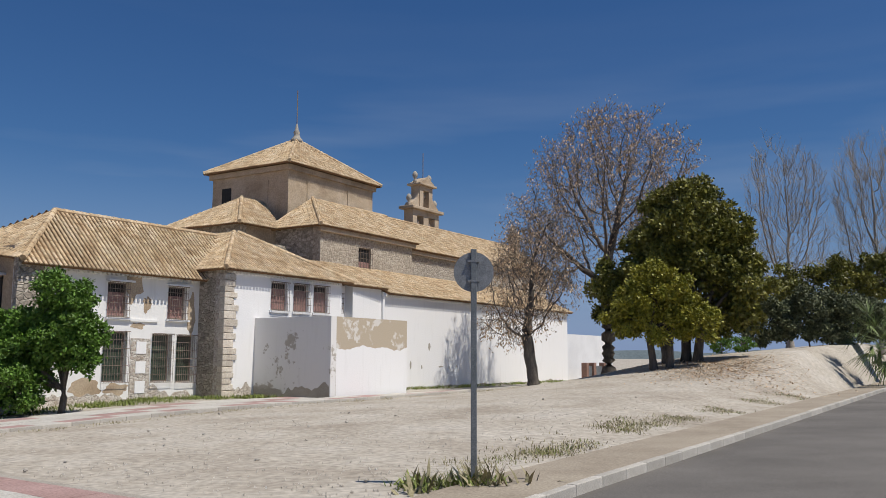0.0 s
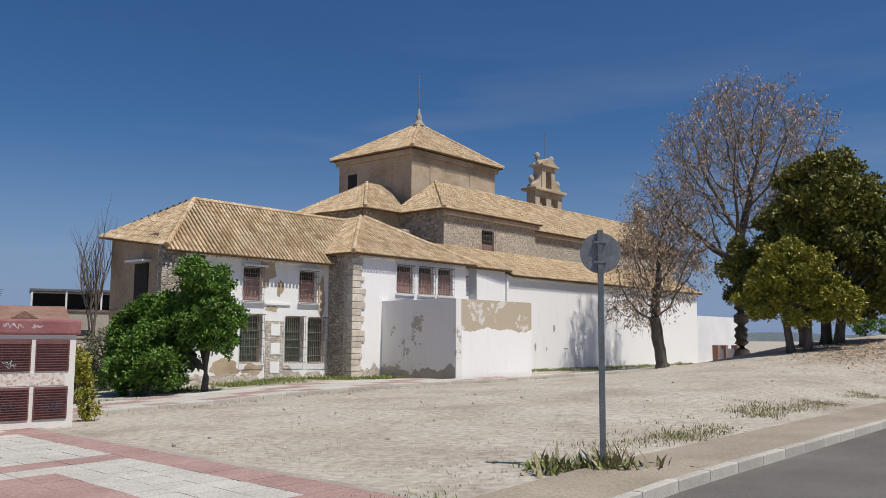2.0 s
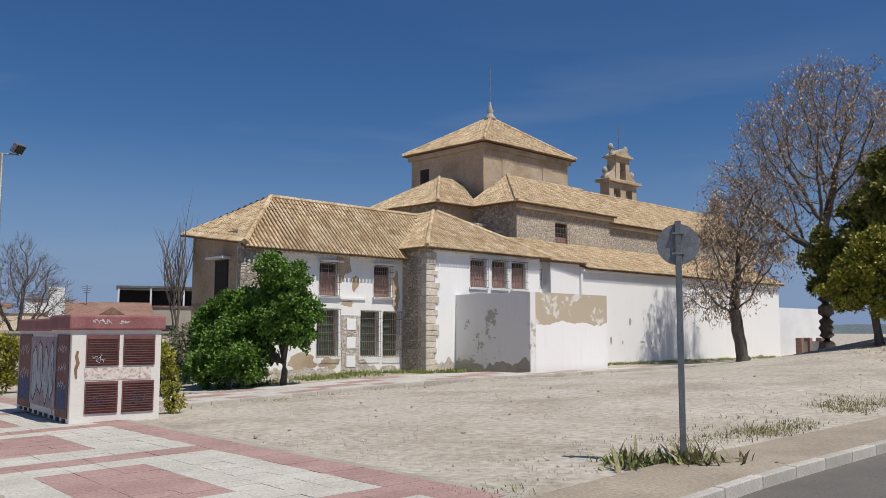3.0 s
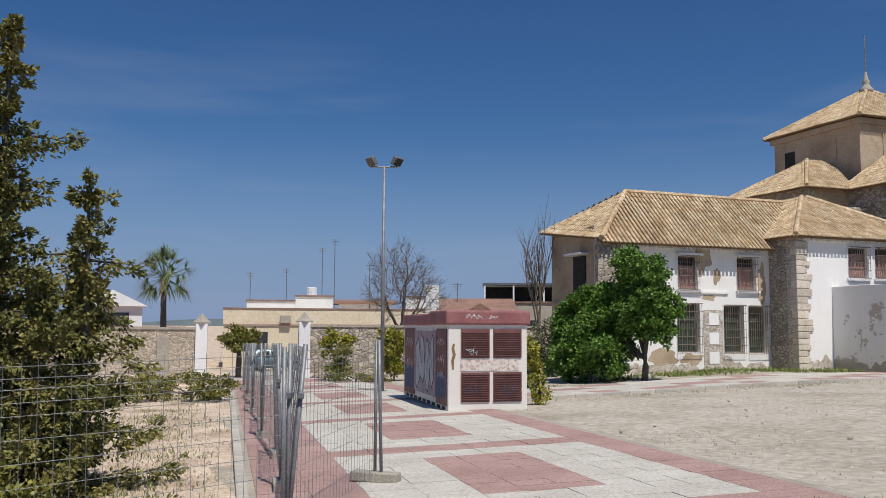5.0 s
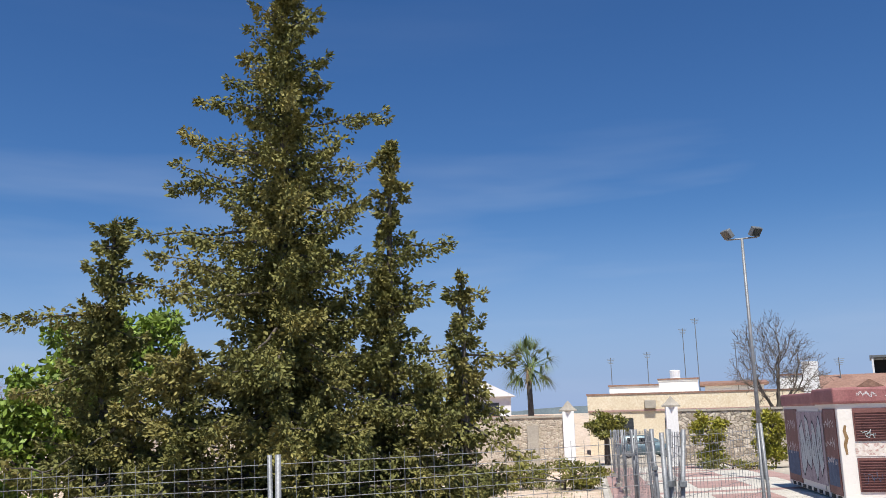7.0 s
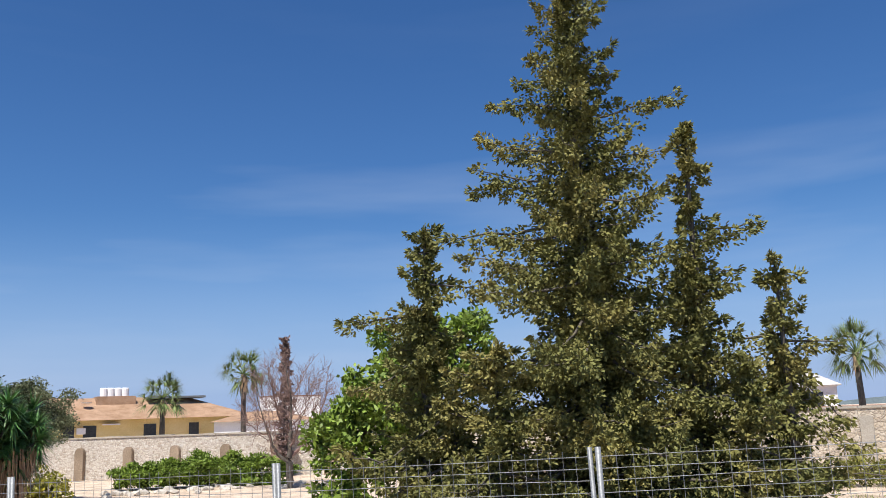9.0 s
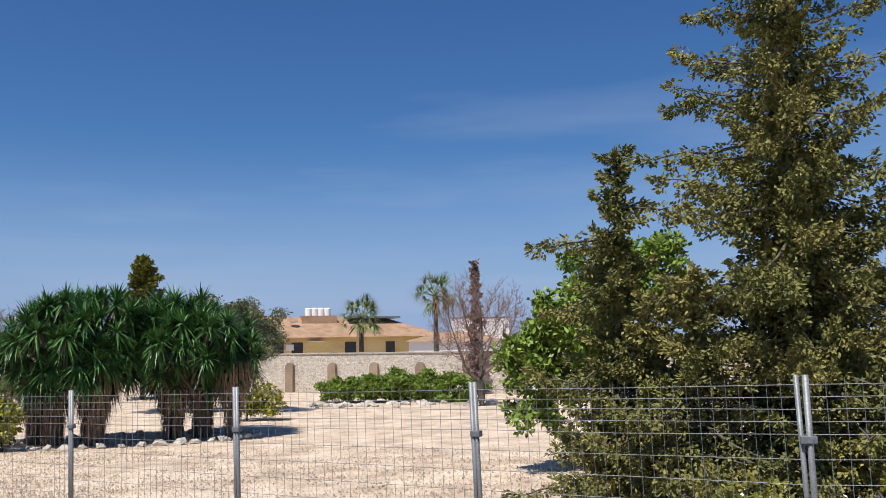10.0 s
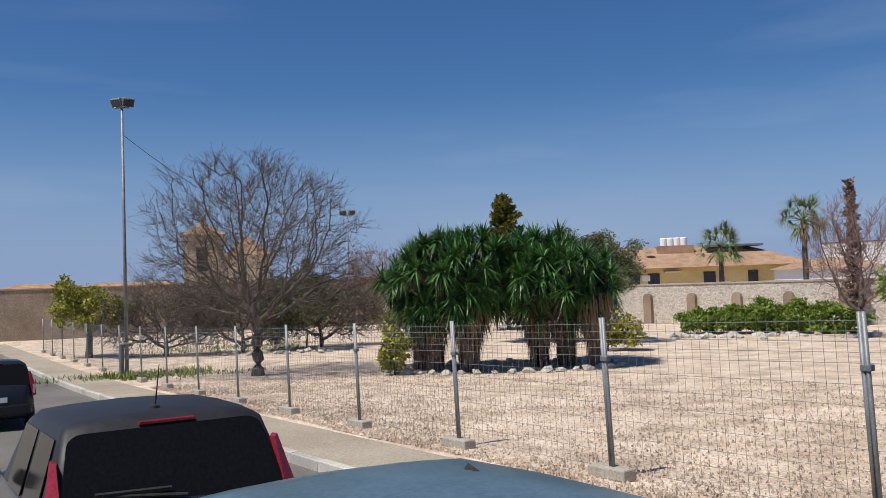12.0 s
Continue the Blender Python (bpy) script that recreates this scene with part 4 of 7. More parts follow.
def crown_tree(m, label, crown, fork, girth, seed, spots=700, step=0.35, kill=0.55, bark="bark", twig="twig", rmin=0.008, up=0.15, twigs=3, twig_len=0.7, twig_up=0.3, pods=0.0, foot=(0.0, 0.0), name="tree", group=""):
    """A bare tree whose limbs divide until they fill the crown: a list of (x, y, z, rx, ry, rz) ellipsoids."""
    r, g = random.Random(seed), np.random.default_rng(seed)
    t = thing(name, m, label, "tree", group)
    vol = [c[3] * c[4] * c[5] for c in crown]
    spot = []
    for c, v in zip(crown, vol):
        n = int(spots * v / sum(vol))
        d = g.normal(size=(n, 3))
        d /= np.linalg.norm(d, axis=1)[:, None]
        k = g.random(n)[:, None] ** 0.42
        spot.append(np.array(c[:3]) + d * k * np.array(c[3:]) * (0.9 + 0.2 * g.random((n, 1))))
    spot = np.concatenate(spot)
    stem = max(2, int(fork / step))
    top = np.array([foot[0], foot[1], fork])
    nodes = [top * (i / stem) ** 1.0 + (0 if i in (0, stem) else 0.02) * g.normal(size=3) * np.array([1, 1, 0]) for i in range(stem + 1)]
    nodes[0] = np.array([0.0, 0.0, -0.3])
    parent = list(range(-1, stem))
    near = np.full(len(spot), stem)
    dist = np.linalg.norm(spot - nodes[stem], axis=1)
    alive = np.ones(len(spot), bool)
    for _ in range(90):
        if not alive.any():
            break
        fresh = []
        for i in np.unique(near[alive]):
            pull = spot[alive & (near == i)] - nodes[i]
            d = (pull / (np.linalg.norm(pull, axis=1)[:, None] + 1e-6)).mean(axis=0) + g.normal(size=3) * 0.12 + np.array([0, 0, up])
            d /= np.linalg.norm(d) + 1e-6
            fresh.append((i, nodes[i] + d * step))
        for i, p in fresh:
            nodes.append(p)
            parent.append(int(i))
            dd = np.linalg.norm(spot - p, axis=1)
            closer = dd < dist
            near[closer], dist[closer] = len(nodes) - 1, dd[closer]
        alive &= dist > kill
    count = len(nodes)
    kids = [[] for _ in range(count)]
    for i in range(1, count):
        kids[parent[i]].append(i)
    load = [0] * count
    for i in range(count - 1, -1, -1):
        load[i] = max(1, sum(load[k] for k in kids[i]))
    power = math.log(girth / rmin) / math.log(max(2, load[0]))
    rad = [rmin * v ** power for v in load]
    pts = [Vector(p) for p in nodes]
    wood, fine, lv = Soup(), Soup(), Soup()
    starts = [(0, None)]
    while starts:
        i, root = starts.pop()
        line, rr = ([pts[root]], [rad[i]]) if root is not None else ([], [])
        while True:
            line.append(pts[i])
            rr.append(rad[i] * (1.5 if i == 0 else 1.0))
            if not kids[i]:
                break
            main = max(kids[i], key=lambda k: load[k])
            starts += [(k, i) for k in kids[i] if k != main]
            i = main
        if len(line) > 1:
            (wood if rr[0] > girth * 0.45 else fine).pipe(line, rr, 8 if rr[0] > girth * 0.45 else 5 if rr[0] > 3 * rmin else 3)
    mid = Vector(np.mean(spot, axis=0))
    for i in range(stem, count):
        if load[i] > 3:
            continue
        for _ in range(twigs if kids[i] else twigs + 2):
            out = (pts[i] - mid).normalized()
            d = (out * 0.7 + rvec(r) * 0.9 + Vector((0, 0, twig_up))).normalized()
            ln = twig_len * r.uniform(0.4, 1.1)
            a = pts[i] + d * ln * 0.5
            d2 = (d + rvec(r) * 0.35 + Vector((0, 0, twig_up * 0.4))).normalized()
            b = a + d2 * ln * 0.5
            fine.pipe([pts[i], a, b], [rmin * 0.7, rmin * 0.5, rmin * 0.25], 3)
            for _ in range(2):
                d3 = (d2 + rvec(r) * 0.8).normalized()
                q = pts[i].lerp(b, r.uniform(0.4, 0.9))
                fine.pipe([q, q + d3 * ln * r.uniform(0.2, 0.45)], [rmin * 0.5, rmin * 0.2], 3)
            if r.random() < pods:
                for _ in range(r.randint(2, 4)):
                    lv.leaf(b + rvec(r) * 0.22, (rvec(r) + Vector((0, 0, -1.2))).normalized(), rvec(r), r.uniform(0.14, 0.28), r.uniform(0.06, 0.12))
    wood.out("trunk", bark, t, smooth=True)
    fine.out("branchwork", twig, t, smooth=True)["kind"] = "stuff"
    if pods:
        lv.out("crown", "leaf_dry", t, "dry brown pods")
    return t


def clump(r, soup, centre, radii, count, size, shell=0.55, flop=0.0):
    """Leaves in an uneven cloud, thickest at its skin."""
    c, off = Vector(centre), r.uniform(0, 50)
    for _ in range(count):
        d = rvec(r)
        k = (shell + (1 - shell) * r.random()) * (0.82 + 0.35 * noise.noise(d * 2.2 + Vector((off, 0, 0))))
        p = c + Vector((d.x * radii[0], d.y * radii[1], d.z * radii[2])) * k
        ld = (d * 0.6 + rvec(r) + Vector((0, 0, -flop))).normalized()
        soup.leaf(p, ld, ld.cross(rvec(r)).normalized(), size * r.uniform(0.6, 1.3), size * r.uniform(0.4, 0.7))


def leafy_tree(m, label, lobes, leaf, size, density, seed, trunks=((0, 0, 0.16),), bark="bark", name="tree", category="tree", group="", sub=9, flop=0.0):
    """lobes: (x, y, z, rx, ry, rz). Each lobe is a crowd of smaller clumps on limbs."""
    r = random.Random(seed)
    t = thing(name, m, label, category, group)
    wood, crown = Soup(), Soup()
    low = min(lz for _, _, lz, *_ in lobes)
    forks = [Vector((tx * 1.2 + r.uniform(-.15, .15), ty * 1.2, low * 0.75)) for tx, ty, _ in trunks]
    for (tx, ty, tr), fork in zip(trunks, forks):
        foot = Vector((tx, ty, -0.2))
        wood.pipe([foot, foot.lerp(fork, 0.3), foot.lerp(fork, 0.7) + rvec(r) * 0.05, fork], [tr * 1.5, tr * 1.1, tr, tr * 0.85], 8)
    for lx, ly, lz, rx, ry, rz in lobes:
        c = Vector((lx, ly, lz))
        for (tx, ty, tr), fork in zip(trunks, forks):
            mid = fork.lerp(c, 0.5) + Vector((r.uniform(-.2, .2), r.uniform(-.2, .2), 0.2))
            wood.tube([fork, mid, c], tr * 0.6, tr * 0.25, 6)
        for i in range(sub * 4):
            d = rvec(r, 0.1)
            k = r.uniform(0.5, 0.98) * (0.9 + 0.25 * noise.noise(d * 1.7 + c))
            p = c + Vector((d.x * rx, d.y * ry, d.z * rz)) * k
            if i % 3 == 0:
                wood.tube([c.lerp(p, 0.1), c.lerp(p, 0.6) + rvec(r) * 0.1, p], 0.04, 0.01, 4)
            s = r.uniform(0.18, 0.34)
            clump(r, crown, p, (rx * s, ry * s, rz * s * 0.8), int(density * rx * rz * s * 0.62), size, 0.3, flop)
        clump(r, crown, c, (rx * 0.85, ry * 0.85, rz * 0.85), int(density * rx * rz * 1.1), size, 0.5, flop)
    if trunks:
        wood.out("trunk", bark, t, smooth=True)
    crown.out("crown", leaf, t)
    return t


def conifer(m, label, leaders, seed, name="conifer", leaf="needle", spray=0.085, thick=1.0, arms=(), body=0.23):
    """Leaders (x, y, height, reach, lowest): each a stem with tiers of boughs, every bough a shaggy rope of
    needle sprays with short tassels below it; arms: long single boughs (x, y, z, dx, dy, dz)."""
    r = random.Random(seed)
    t = thing(name, m, label, "tree")
    wood, fol = Soup(), Soup()

    def bough(p, run, sag, fat):
        ln = run.length
        path = [p + run * s + Vector((0, 0, ln * sag * (s ** 3 * 0.5 - s))) + rvec(r) * 0.04 * ln * s for s in [k / 6 for k in range(7)]]
        wood.tube(path, 0.010 + 0.012 * ln, 0.004, 4)
        out = run.normalized()
        lumps = max(4, int(ln / 0.075))
        for k in range(lumps):
            s = (k + r.random()) / lumps
            i = min(5, int(s * 6))
            q = path[i].lerp(path[i + 1], s * 6 - i)
            rad = fat * (1.25 - 0.8 * s) * r.uniform(0.6, 1.2)
            c = q + rvec(r) * rad * 0.8 - Vector((0, 0, rad * r.uniform(0.0, 1.3)))
            for _ in range(int(31 * thick)):
                d = rvec(r)
                b = c + Vector((d.x, d.y, d.z * 0.75)) * rad * r.uniform(0.35, 1.0)
                ld = (d * 0.8 + out * 0.6 + rvec(r) * 0.6 - Vector((0, 0, 0.35))).normalized()
                fol.leaf(b, ld, ld.cross(rvec(r)).normalized(), spray * r.uniform(0.6, 1.2), spray * r.uniform(0.4, 0.65))
        tip = path[-1]
        for _ in range(int(16 * thick)):
            d = (out + rvec(r) * 0.7).normalized()
            fol.leaf(tip + rvec(r) * 0.05, d, d.cross(rvec(r)).normalized(), spray * 1.1, spray * 0.4)

    for lx, ly, hgt, reach, low in leaders:
        lean = Vector((r.uniform(-.15, .15), r.uniform(-.15, .15), 0))
        stem = [Vector((lx, ly, -0.2)) + (Vector((0, 0, hgt)) + lean) * k for k in (0, 0.35, 0.7, 1.0)]
        wood.tube(stem, 0.03 + hgt * 0.016, 0.015, 8)
        z, a = low, r.uniform(0, 6)
        while z < hgt - 0.1:
            f = (z - low) / (hgt - low)
            length = reach * (1 - f) ** 0.85 * (0.65 + 0.35 * smooth(0, 0.1, f)) + 0.16
            for _ in range(6 if reach > 1.2 else 4):
                a += 2.4 + r.uniform(-.5, .5)
                ln = length * r.choice((0.4, 0.55, 0.7, 0.95, 1.15)) * r.uniform(0.85, 1.1)
                rise = r.uniform(0.0, 0.45) if f > 0.35 else r.uniform(-0.15, 0.25)
                p = Vector((lx, ly, z + r.uniform(-.14, .14))) + lean * f
                bough(p, Vector((math.cos(a) * ln, math.sin(a) * ln, rise * ln)), r.uniform(0.25, 0.6) * (0.4 if f > 0.7 else 1), min(body, 0.05 + 0.12 * ln))
            z += 0.24 + 0.12 * (1 - f)
        for _ in range(int(60 * thick)):
            d = (rvec(r) * 0.5 + Vector((0, 0, 1))).normalized()
            fol.leaf(Vector((lx, ly, hgt - 0.2 + r.uniform(-.25, .1))) + lean + rvec(r) * 0.05, d, d.cross(rvec(r)).normalized(), spray, spray * 0.4)
    for x, y, z, dx, dy, dz in arms:
        bough(Vector((x, y, z)), Vector((dx, dy, dz)), 0.15, body * 0.8)
    wood.out("trunk", "bark", t, smooth=True)
    fol.out("crown", leaf, t)
    return t


def yucca(m, label, heads, radius, top, seed, trunks, group="yucca clump"):
    """Many sword-leaved heads on stout stems with skirts of dead leaves."""
    r = random.Random(seed)
    t = thing("yucca", m, label, "tree", group)
    wood, green, dead, stems = Soup(), Soup(), Soup(), Soup()
    for tx, ty, tr in trunks:
        pts = [Vector((tx, ty, -0.1)), Vector((tx, ty, 0.8)), Vector((tx * 1.15, ty * 1.15, 2.0))]
        wood.tube(pts, tr, tr * 0.75, 9)
        for _ in range(700):
            a, z = r.uniform(0, 2 * math.pi), r.uniform(0.5, 2.7)
            d = Vector((math.cos(a) * 0.16, math.sin(a) * 0.16, -1)).normalized()
            k = tr * 0.9 + 0.6 * smooth(0.8, 3.0, z)
            dead.blade(Vector((tx + k * math.cos(a), ty + k * math.sin(a), z)), d, r.uniform(0.5, 1.0), 0.055, 0.0, 2)
    for i in range(heads):
        d = rvec(r, 0.1)
        k = r.uniform(0.55, 1.0)
        c = Vector((d.x * radius * k, d.y * radius * k * 0.9, top - 2.1 + d.z * 1.75 * k))
        foot = Vector((r.uniform(-.6, .6), r.uniform(-.4, .4), 1.6))
        stems.tube([foot, foot.lerp(c, 0.6), c], 0.09, 0.05, 5)
        axis = (Vector((d.x, d.y, 0.35 + max(0, d.z)))).normalized()
        for _ in range(62):
            ld = (axis * 0.6 + rvec(r)).normalized()
            green.blade(c + ld * 0.04, ld, r.uniform(0.6, 1.0), 0.085, r.uniform(0.1, 0.42), 3)
        for _ in range(3):
            ld = (rvec(r) * 0.5 - Vector((0, 0, 1))).normalized()
            dead.blade(c - axis * 0.1, ld, r.uniform(0.4, 0.75), 0.045, 0.0, 2)
    wood.out("trunk", "bark", t, smooth=True)
    stems.out("branchwork", "bark", t)["kind"] = "stuff"
    green.out("crown", "yucca", t)
    dead.out("leaf_skirt", "thatch", t, "hanging dead brown leaves")
    return t


def fan_palm(m, label, height, seed, fronds=34, size=1.25):
    fronds, size = int(fronds * 1.4), size * 1.2
    r = random.Random(seed)
    t = thing("palm_tree", m, label, "palm")
    wood, green, dead = Soup(), Soup(), Soup()
    wood.tube([Vector((0, 0, -0.3)), Vector((0.05, 0, height * 0.5)), Vector((0, 0, height))], 0.26, 0.2, 9)
    for i in range(fronds):
        d = rvec(r, 0.25)
        if d.z < -0.45:
            d.z = -0.45
        hub = Vector((0, 0, height)) + d * size * r.uniform(0.6, 0.9)
        green.tube([Vector((0, 0, height)), hub], 0.03, 0.015, 3)
        n1 = d.cross(rvec(r)).normalized()
        for k in range(15):
            a = (k - 7) / 7 * 1.35
            ld = (d * math.cos(a) + n1 * math.sin(a)).normalized()
            green.blade(hub, ld, size * r.uniform(0.6, 0.85) * (1 - 0.25 * abs(a)), 0.09, 0.3, 2)
    for _ in range(90):
        a = r.uniform(0, 2 * math.pi)
        dead.blade(Vector((0.2 * math.cos(a), 0.2 * math.sin(a), height - r.uniform(0, 1.1))), Vector((math.cos(a) * 0.4, math.sin(a) * 0.4, -1)).normalized(), 0.6, 0.08, 0.0, 2)
    wood.out("trunk", "bark", t, smooth=True)
    green.out("crown", "palm", t)
    dead.out("leaf_skirt", "thatch", t)
    return t


def hedge(m, label, lobes, leaf, size, density, seed, name="bush", category="bush", flop=0.0):
    return leafy_tree(m, label, lobes, leaf, size, density, seed, trunks=((0, 0, 0.05),), name=name, category=category, sub=7, flop=flop)


def weeds(places, label, seed, mat="weed", height=0.25, blades=26, spread=0.3, name="weeds"):
    """Tufts along a stretch of ground, one uncountable growth."""
    r = random.Random(seed)
    s = Soup()
    for x, y in places:
        for _ in range(blades):
            px, py = x + r.gauss(0, spread), y + r.gauss(0, spread)
            d = Vector((r.uniform(-1, 1), r.uniform(-1, 1), r.uniform(0.3, 2.0))).normalized()
            s.blade(Vector((px, py, ground_z(px, py) - 0.03)), d, height * r.uniform(0.4, 1.3), height * r.uniform(0.08, 0.2), 0.3, 2)
    ob = s.out(name, mat, None)
    return tagged(ob, label, "weeds", kind="stuff")


# the group of trees on the rise beside the church
crown_tree(on_ground(-6.3, 58, 0, -6.3), "tall bare tree with dry brown seed pods in its crown", [(0.6, 0, 12.4, 5.5, 5.0, 5.0), (-4.2, 0, 8.6, 3.2, 3.2, 3.6), (3.0, 0.5, 9.5, 3.0, 3.0, 3.4)], 6.2, 0.46, 11, spots=1900, step=0.42, kill=0.55, rmin=0.018, up=0.12, twigs=3, twig_len=1.0, twig_up=0.1, pods=0.95)
crown_tree(on_ground(-1.5, 54, 0, -1.5), "bare tree with drooping dry pods beside the white wall", [(-0.2, 0, 6.6, 2.7, 2.6, 3.0), (-1.2, 0, 4.2, 2.0, 1.8, 1.6), (1.0, 0, 9.0, 1.8, 1.6, 1.8)], 3.0, 0.36, 12, spots=950, step=0.35, kill=0.45, rmin=0.016, up=0.0, twigs=3, twig_len=1.0, twig_up=-0.4, pods=0.9, foot=(-0.4, 0.2))
leafy_tree(on_ground(-11.0, 51, 0, -11), "large dark evergreen tree with several stems", [(-1.6, 0.6, 5.6, 2.5, 2.4, 2.7), (1.4, 0.4, 6.0, 3.0, 2.8, 3.0), (0.2, 0.6, 8.6, 2.6, 2.4, 2.4), (-0.8, 0.8, 7.2, 2.4, 2.2, 2.4), (3.2, 0, 4.6, 1.9, 2, 2.0), (2.6, 0.4, 7.0, 1.7, 1.8, 1.9), (-3.8, 1.5, 3.9, 1.9, 1.8, 2.3), (-0.6, 1.0, 3.0, 2.5, 1.8, 1.7), (1.8, 0.6, 2.7, 2.4, 1.6, 1.6), (3.2, 0.4, 2.9, 1.5, 1.5, 1.3)], "leaf_dark", 0.25, 300, 13, trunks=((-0.9, 0, 0.24), (0.1, 0.4, 0.26), (0.7, -0.2, 0.24)), sub=9)
leafy_tree(on_ground(-9.6, 48.2, 0, -9.6), "yellow-green evergreen shrub tree under the taller one", [(-0.3, 0, 3.8, 2.4, 1.9, 2.3), (-1.6, 0, 2.7, 1.6, 1.3, 1.5), (1.6, 0, 2.7, 1.7, 1.4, 1.6)], "leaf_lime", 0.18, 560, 14, trunks=((-0.4, 0, 0.18), (0.4, 0.2, 0.18)), sub=10)
for az, d, hh, sd in ((-17.3, 84, 1.0, 21), (-22.3, 80, 0.95, 22), (-24.9, 88, 0.97, 23)):
    crown_tree(on_ground(az, d, 0, az), "tall bare poplar with upright pale branches", [(-1.2, 0, 11.5 * hh, 2.2, 2.4, 7.4 * hh), (1.5, 0, 11.0 * hh, 2.2, 2.4, 7.0 * hh), (0.2, 0, 7.0 * hh, 3.4, 2.6, 3.4)], 3.2, 0.34, sd, spots=800, step=0.5, kill=0.7, bark="bark_pale", twig="bark_pale", rmin=0.024, up=0.55, twigs=3, twig_len=1.9, twig_up=1.3, group="bare poplars")
hedge(on_ground(-18.4, 66), "long grey-green clipped shrub on the rise", [(-2.8, 0, 1.8, 2.4, 1.6, 2.2), (0.2, 0, 2.2, 2.7, 1.8, 2.6), (3.2, 0, 2.0, 2.6, 1.6, 2.4), (5.4, 0.4, 1.6, 1.8, 1.5, 1.9)], "leaf_olive", 0.24, 330, 31)
hedge(on_ground(-20.2, 76), "dark round bushes behind the shrub", [(-4, 0, 4.3, 2.4, 2, 2.2), (-0.5, 0, 4.8, 2.6, 2, 2.6), (3, 0, 5.0, 2.4, 2, 2.6)], "leaf_dark", 0.26, 200, 32)
fan_palm(on_ground(-22.9, 58, -0.2), "low palm with arching fronds", 2.6, 33, 30, 2.2)
hedge(on_ground(-13.3, 60), "bright low bush at the foot of the rise", [(0, 0, 0.7, 1.1, 0.8, 0.8), (1.4, 0.5, 0.6, 1.0, 0.8, 0.7)], "leaf_bright", 0.16, 260, 34)

# the leafy tree at the facade
leafy_tree(on_ground(28.2, 36.2), "bright green leafy tree against the church facade", [(0.1, 0, 4.1, 1.5, 1.2, 1.5), (0.5, 0, 3.0, 1.4, 1.2, 1.4), (-0.8, 0, 2.8, 1.7, 1.3, 1.4), (-2.2, 0.1, 2.5, 1.6, 1.2, 1.7), (0.8, 0, 2.2, 1.0, 0.9, 1.1), (-2.6, 0, 1.2, 1.3, 1.0, 1.2), (-1.2, 0, 1.3, 1.2, 0.9, 1.2), (-3.2, 0, 2.0, 1.0, 0.9, 1.4)], "leaf_bright", 0.16, 480, 41, trunks=((0.3, 0, 0.13),), sub=11)
hedge(on_ground(31.2, 36.0), "dense green shrub below the leafy tree", [(0.6, 0, 1.0, 1.4, 1.0, 1.3), (-0.4, 0, 1.3, 1.3, 1.0, 1.5), (-1.2, 0, 0.7, 1.0, 0.8, 0.9)], "leaf_bright", 0.14, 520, 42)

# the great conifer behind the fence
conifer(on_ground(74.3, 13.6, 0, 74.3), "tall drooping olive-green conifer with several leaders",
        [(0, 0, 10.0, 1.9, 3.0), (0, 0.1, 6.2, 2.7, 0.4), (0.2, 0.5, 4.6, 2.9, 0.3), (1.6, 0.2, 6.9, 0.42, 3.4), (1.45, 0.1, 4.8, 1.4, 0.4), (2.8, 0.1, 4.75, 0.38, 2.6), (2.7, 0.2, 3.5, 1.0, 0.3), (-2.7, 0.2, 5.6, 0.55, 3.2), (-2.7, 0.2, 4.3, 1.5, 0.4), (-1.5, -0.4, 3.6, 2.0, 0.3), (2.0, -0.3, 3.2, 1.8, 0.0), (-2.2, 0.1, 2.9, 1.3, 0.5), (0.5, -0.8, 2.8, 2.2, 0.0)], 51,
        arms=((0, 0, 7.0, 1.6, 0.1, 0.55), (0, 0, 7.3, -1.4, 0.1, 0.3), (0, 0, 6.4, 1.25, -0.2, 0.1), (0, 0, 6.0, -1.75, -0.1, 0.2), (0, 0, 5.4, -2.3, 0.1, 0.1), (0, 0, 5.2, 1.4, 0.3, 0.9), (0, 0, 4.7, -1.9, -0.4, 0.3), (0, -0.3, 4.6, 1.2, -0.8, 0.2),
              (-2.7, 0.2, 4.1, -1.35, 0, 0.05), (-2.7, 0.2, 4.6, 1.2, 0, 0.0), (-2.7, 0.2, 3.3, -1.0, -0.3, -0.3), (-2.4, 0, 2.4, -1.1, -0.3, -0.6), (-2.0, 0, 1.9, -1.3, -0.4, -0.5),
              (1.6, 0.2, 5.2, 1.1, 0, 0.1), (1.6, 0.2, 4.6, 0.7, 0, -0.05), (2.8, 0.1, 3.5, -1.2, 0, 0.1), (2.8, 0.1, 3.4, 0.85, 0, 0.05), (2.8, 0.1, 3.0, 0.7, -0.2, -0.7), (2.7, 0, 2.4, 0.9, -0.3, -0.5)))
leafy_tree(on_ground(86.6, 19.5), "fresh green tree beside the conifer", [(0, 0, 3.1, 1.6, 1.5, 1.9), (0.2, -1.2, 2.1, 1.2, 1.1, 1.6), (0.4, 1.2, 4.2, 1.2, 1.1, 1.2)], "leaf_spring", 0.15, 420, 52)
hedge(on_ground(68.5, 10.6), "low green shrub with pale flowers inside the fence", [(0, 0, 0.35, 1.0, 0.8, 0.7), (-0.8, -1.5, 0.3, 0.8, 0.7, 0.5)], "leaf_dark", 0.09, 800, 53)

# added filler foliage: blocks bright gravel so the conifer's inside stays dark
hedge(on_ground(74.5, 14.2), "filler foliage added inside the conifer base to darken it", [(0, 0, 0.9, 1.5, 2.2, 1.1), (0.4, 2.0, 0.7, 1.1, 1.2, 0.8), (-0.5, -2.2, 0.8, 1.2, 1.4, 0.9)], "needle", 0.12, 900, 54)

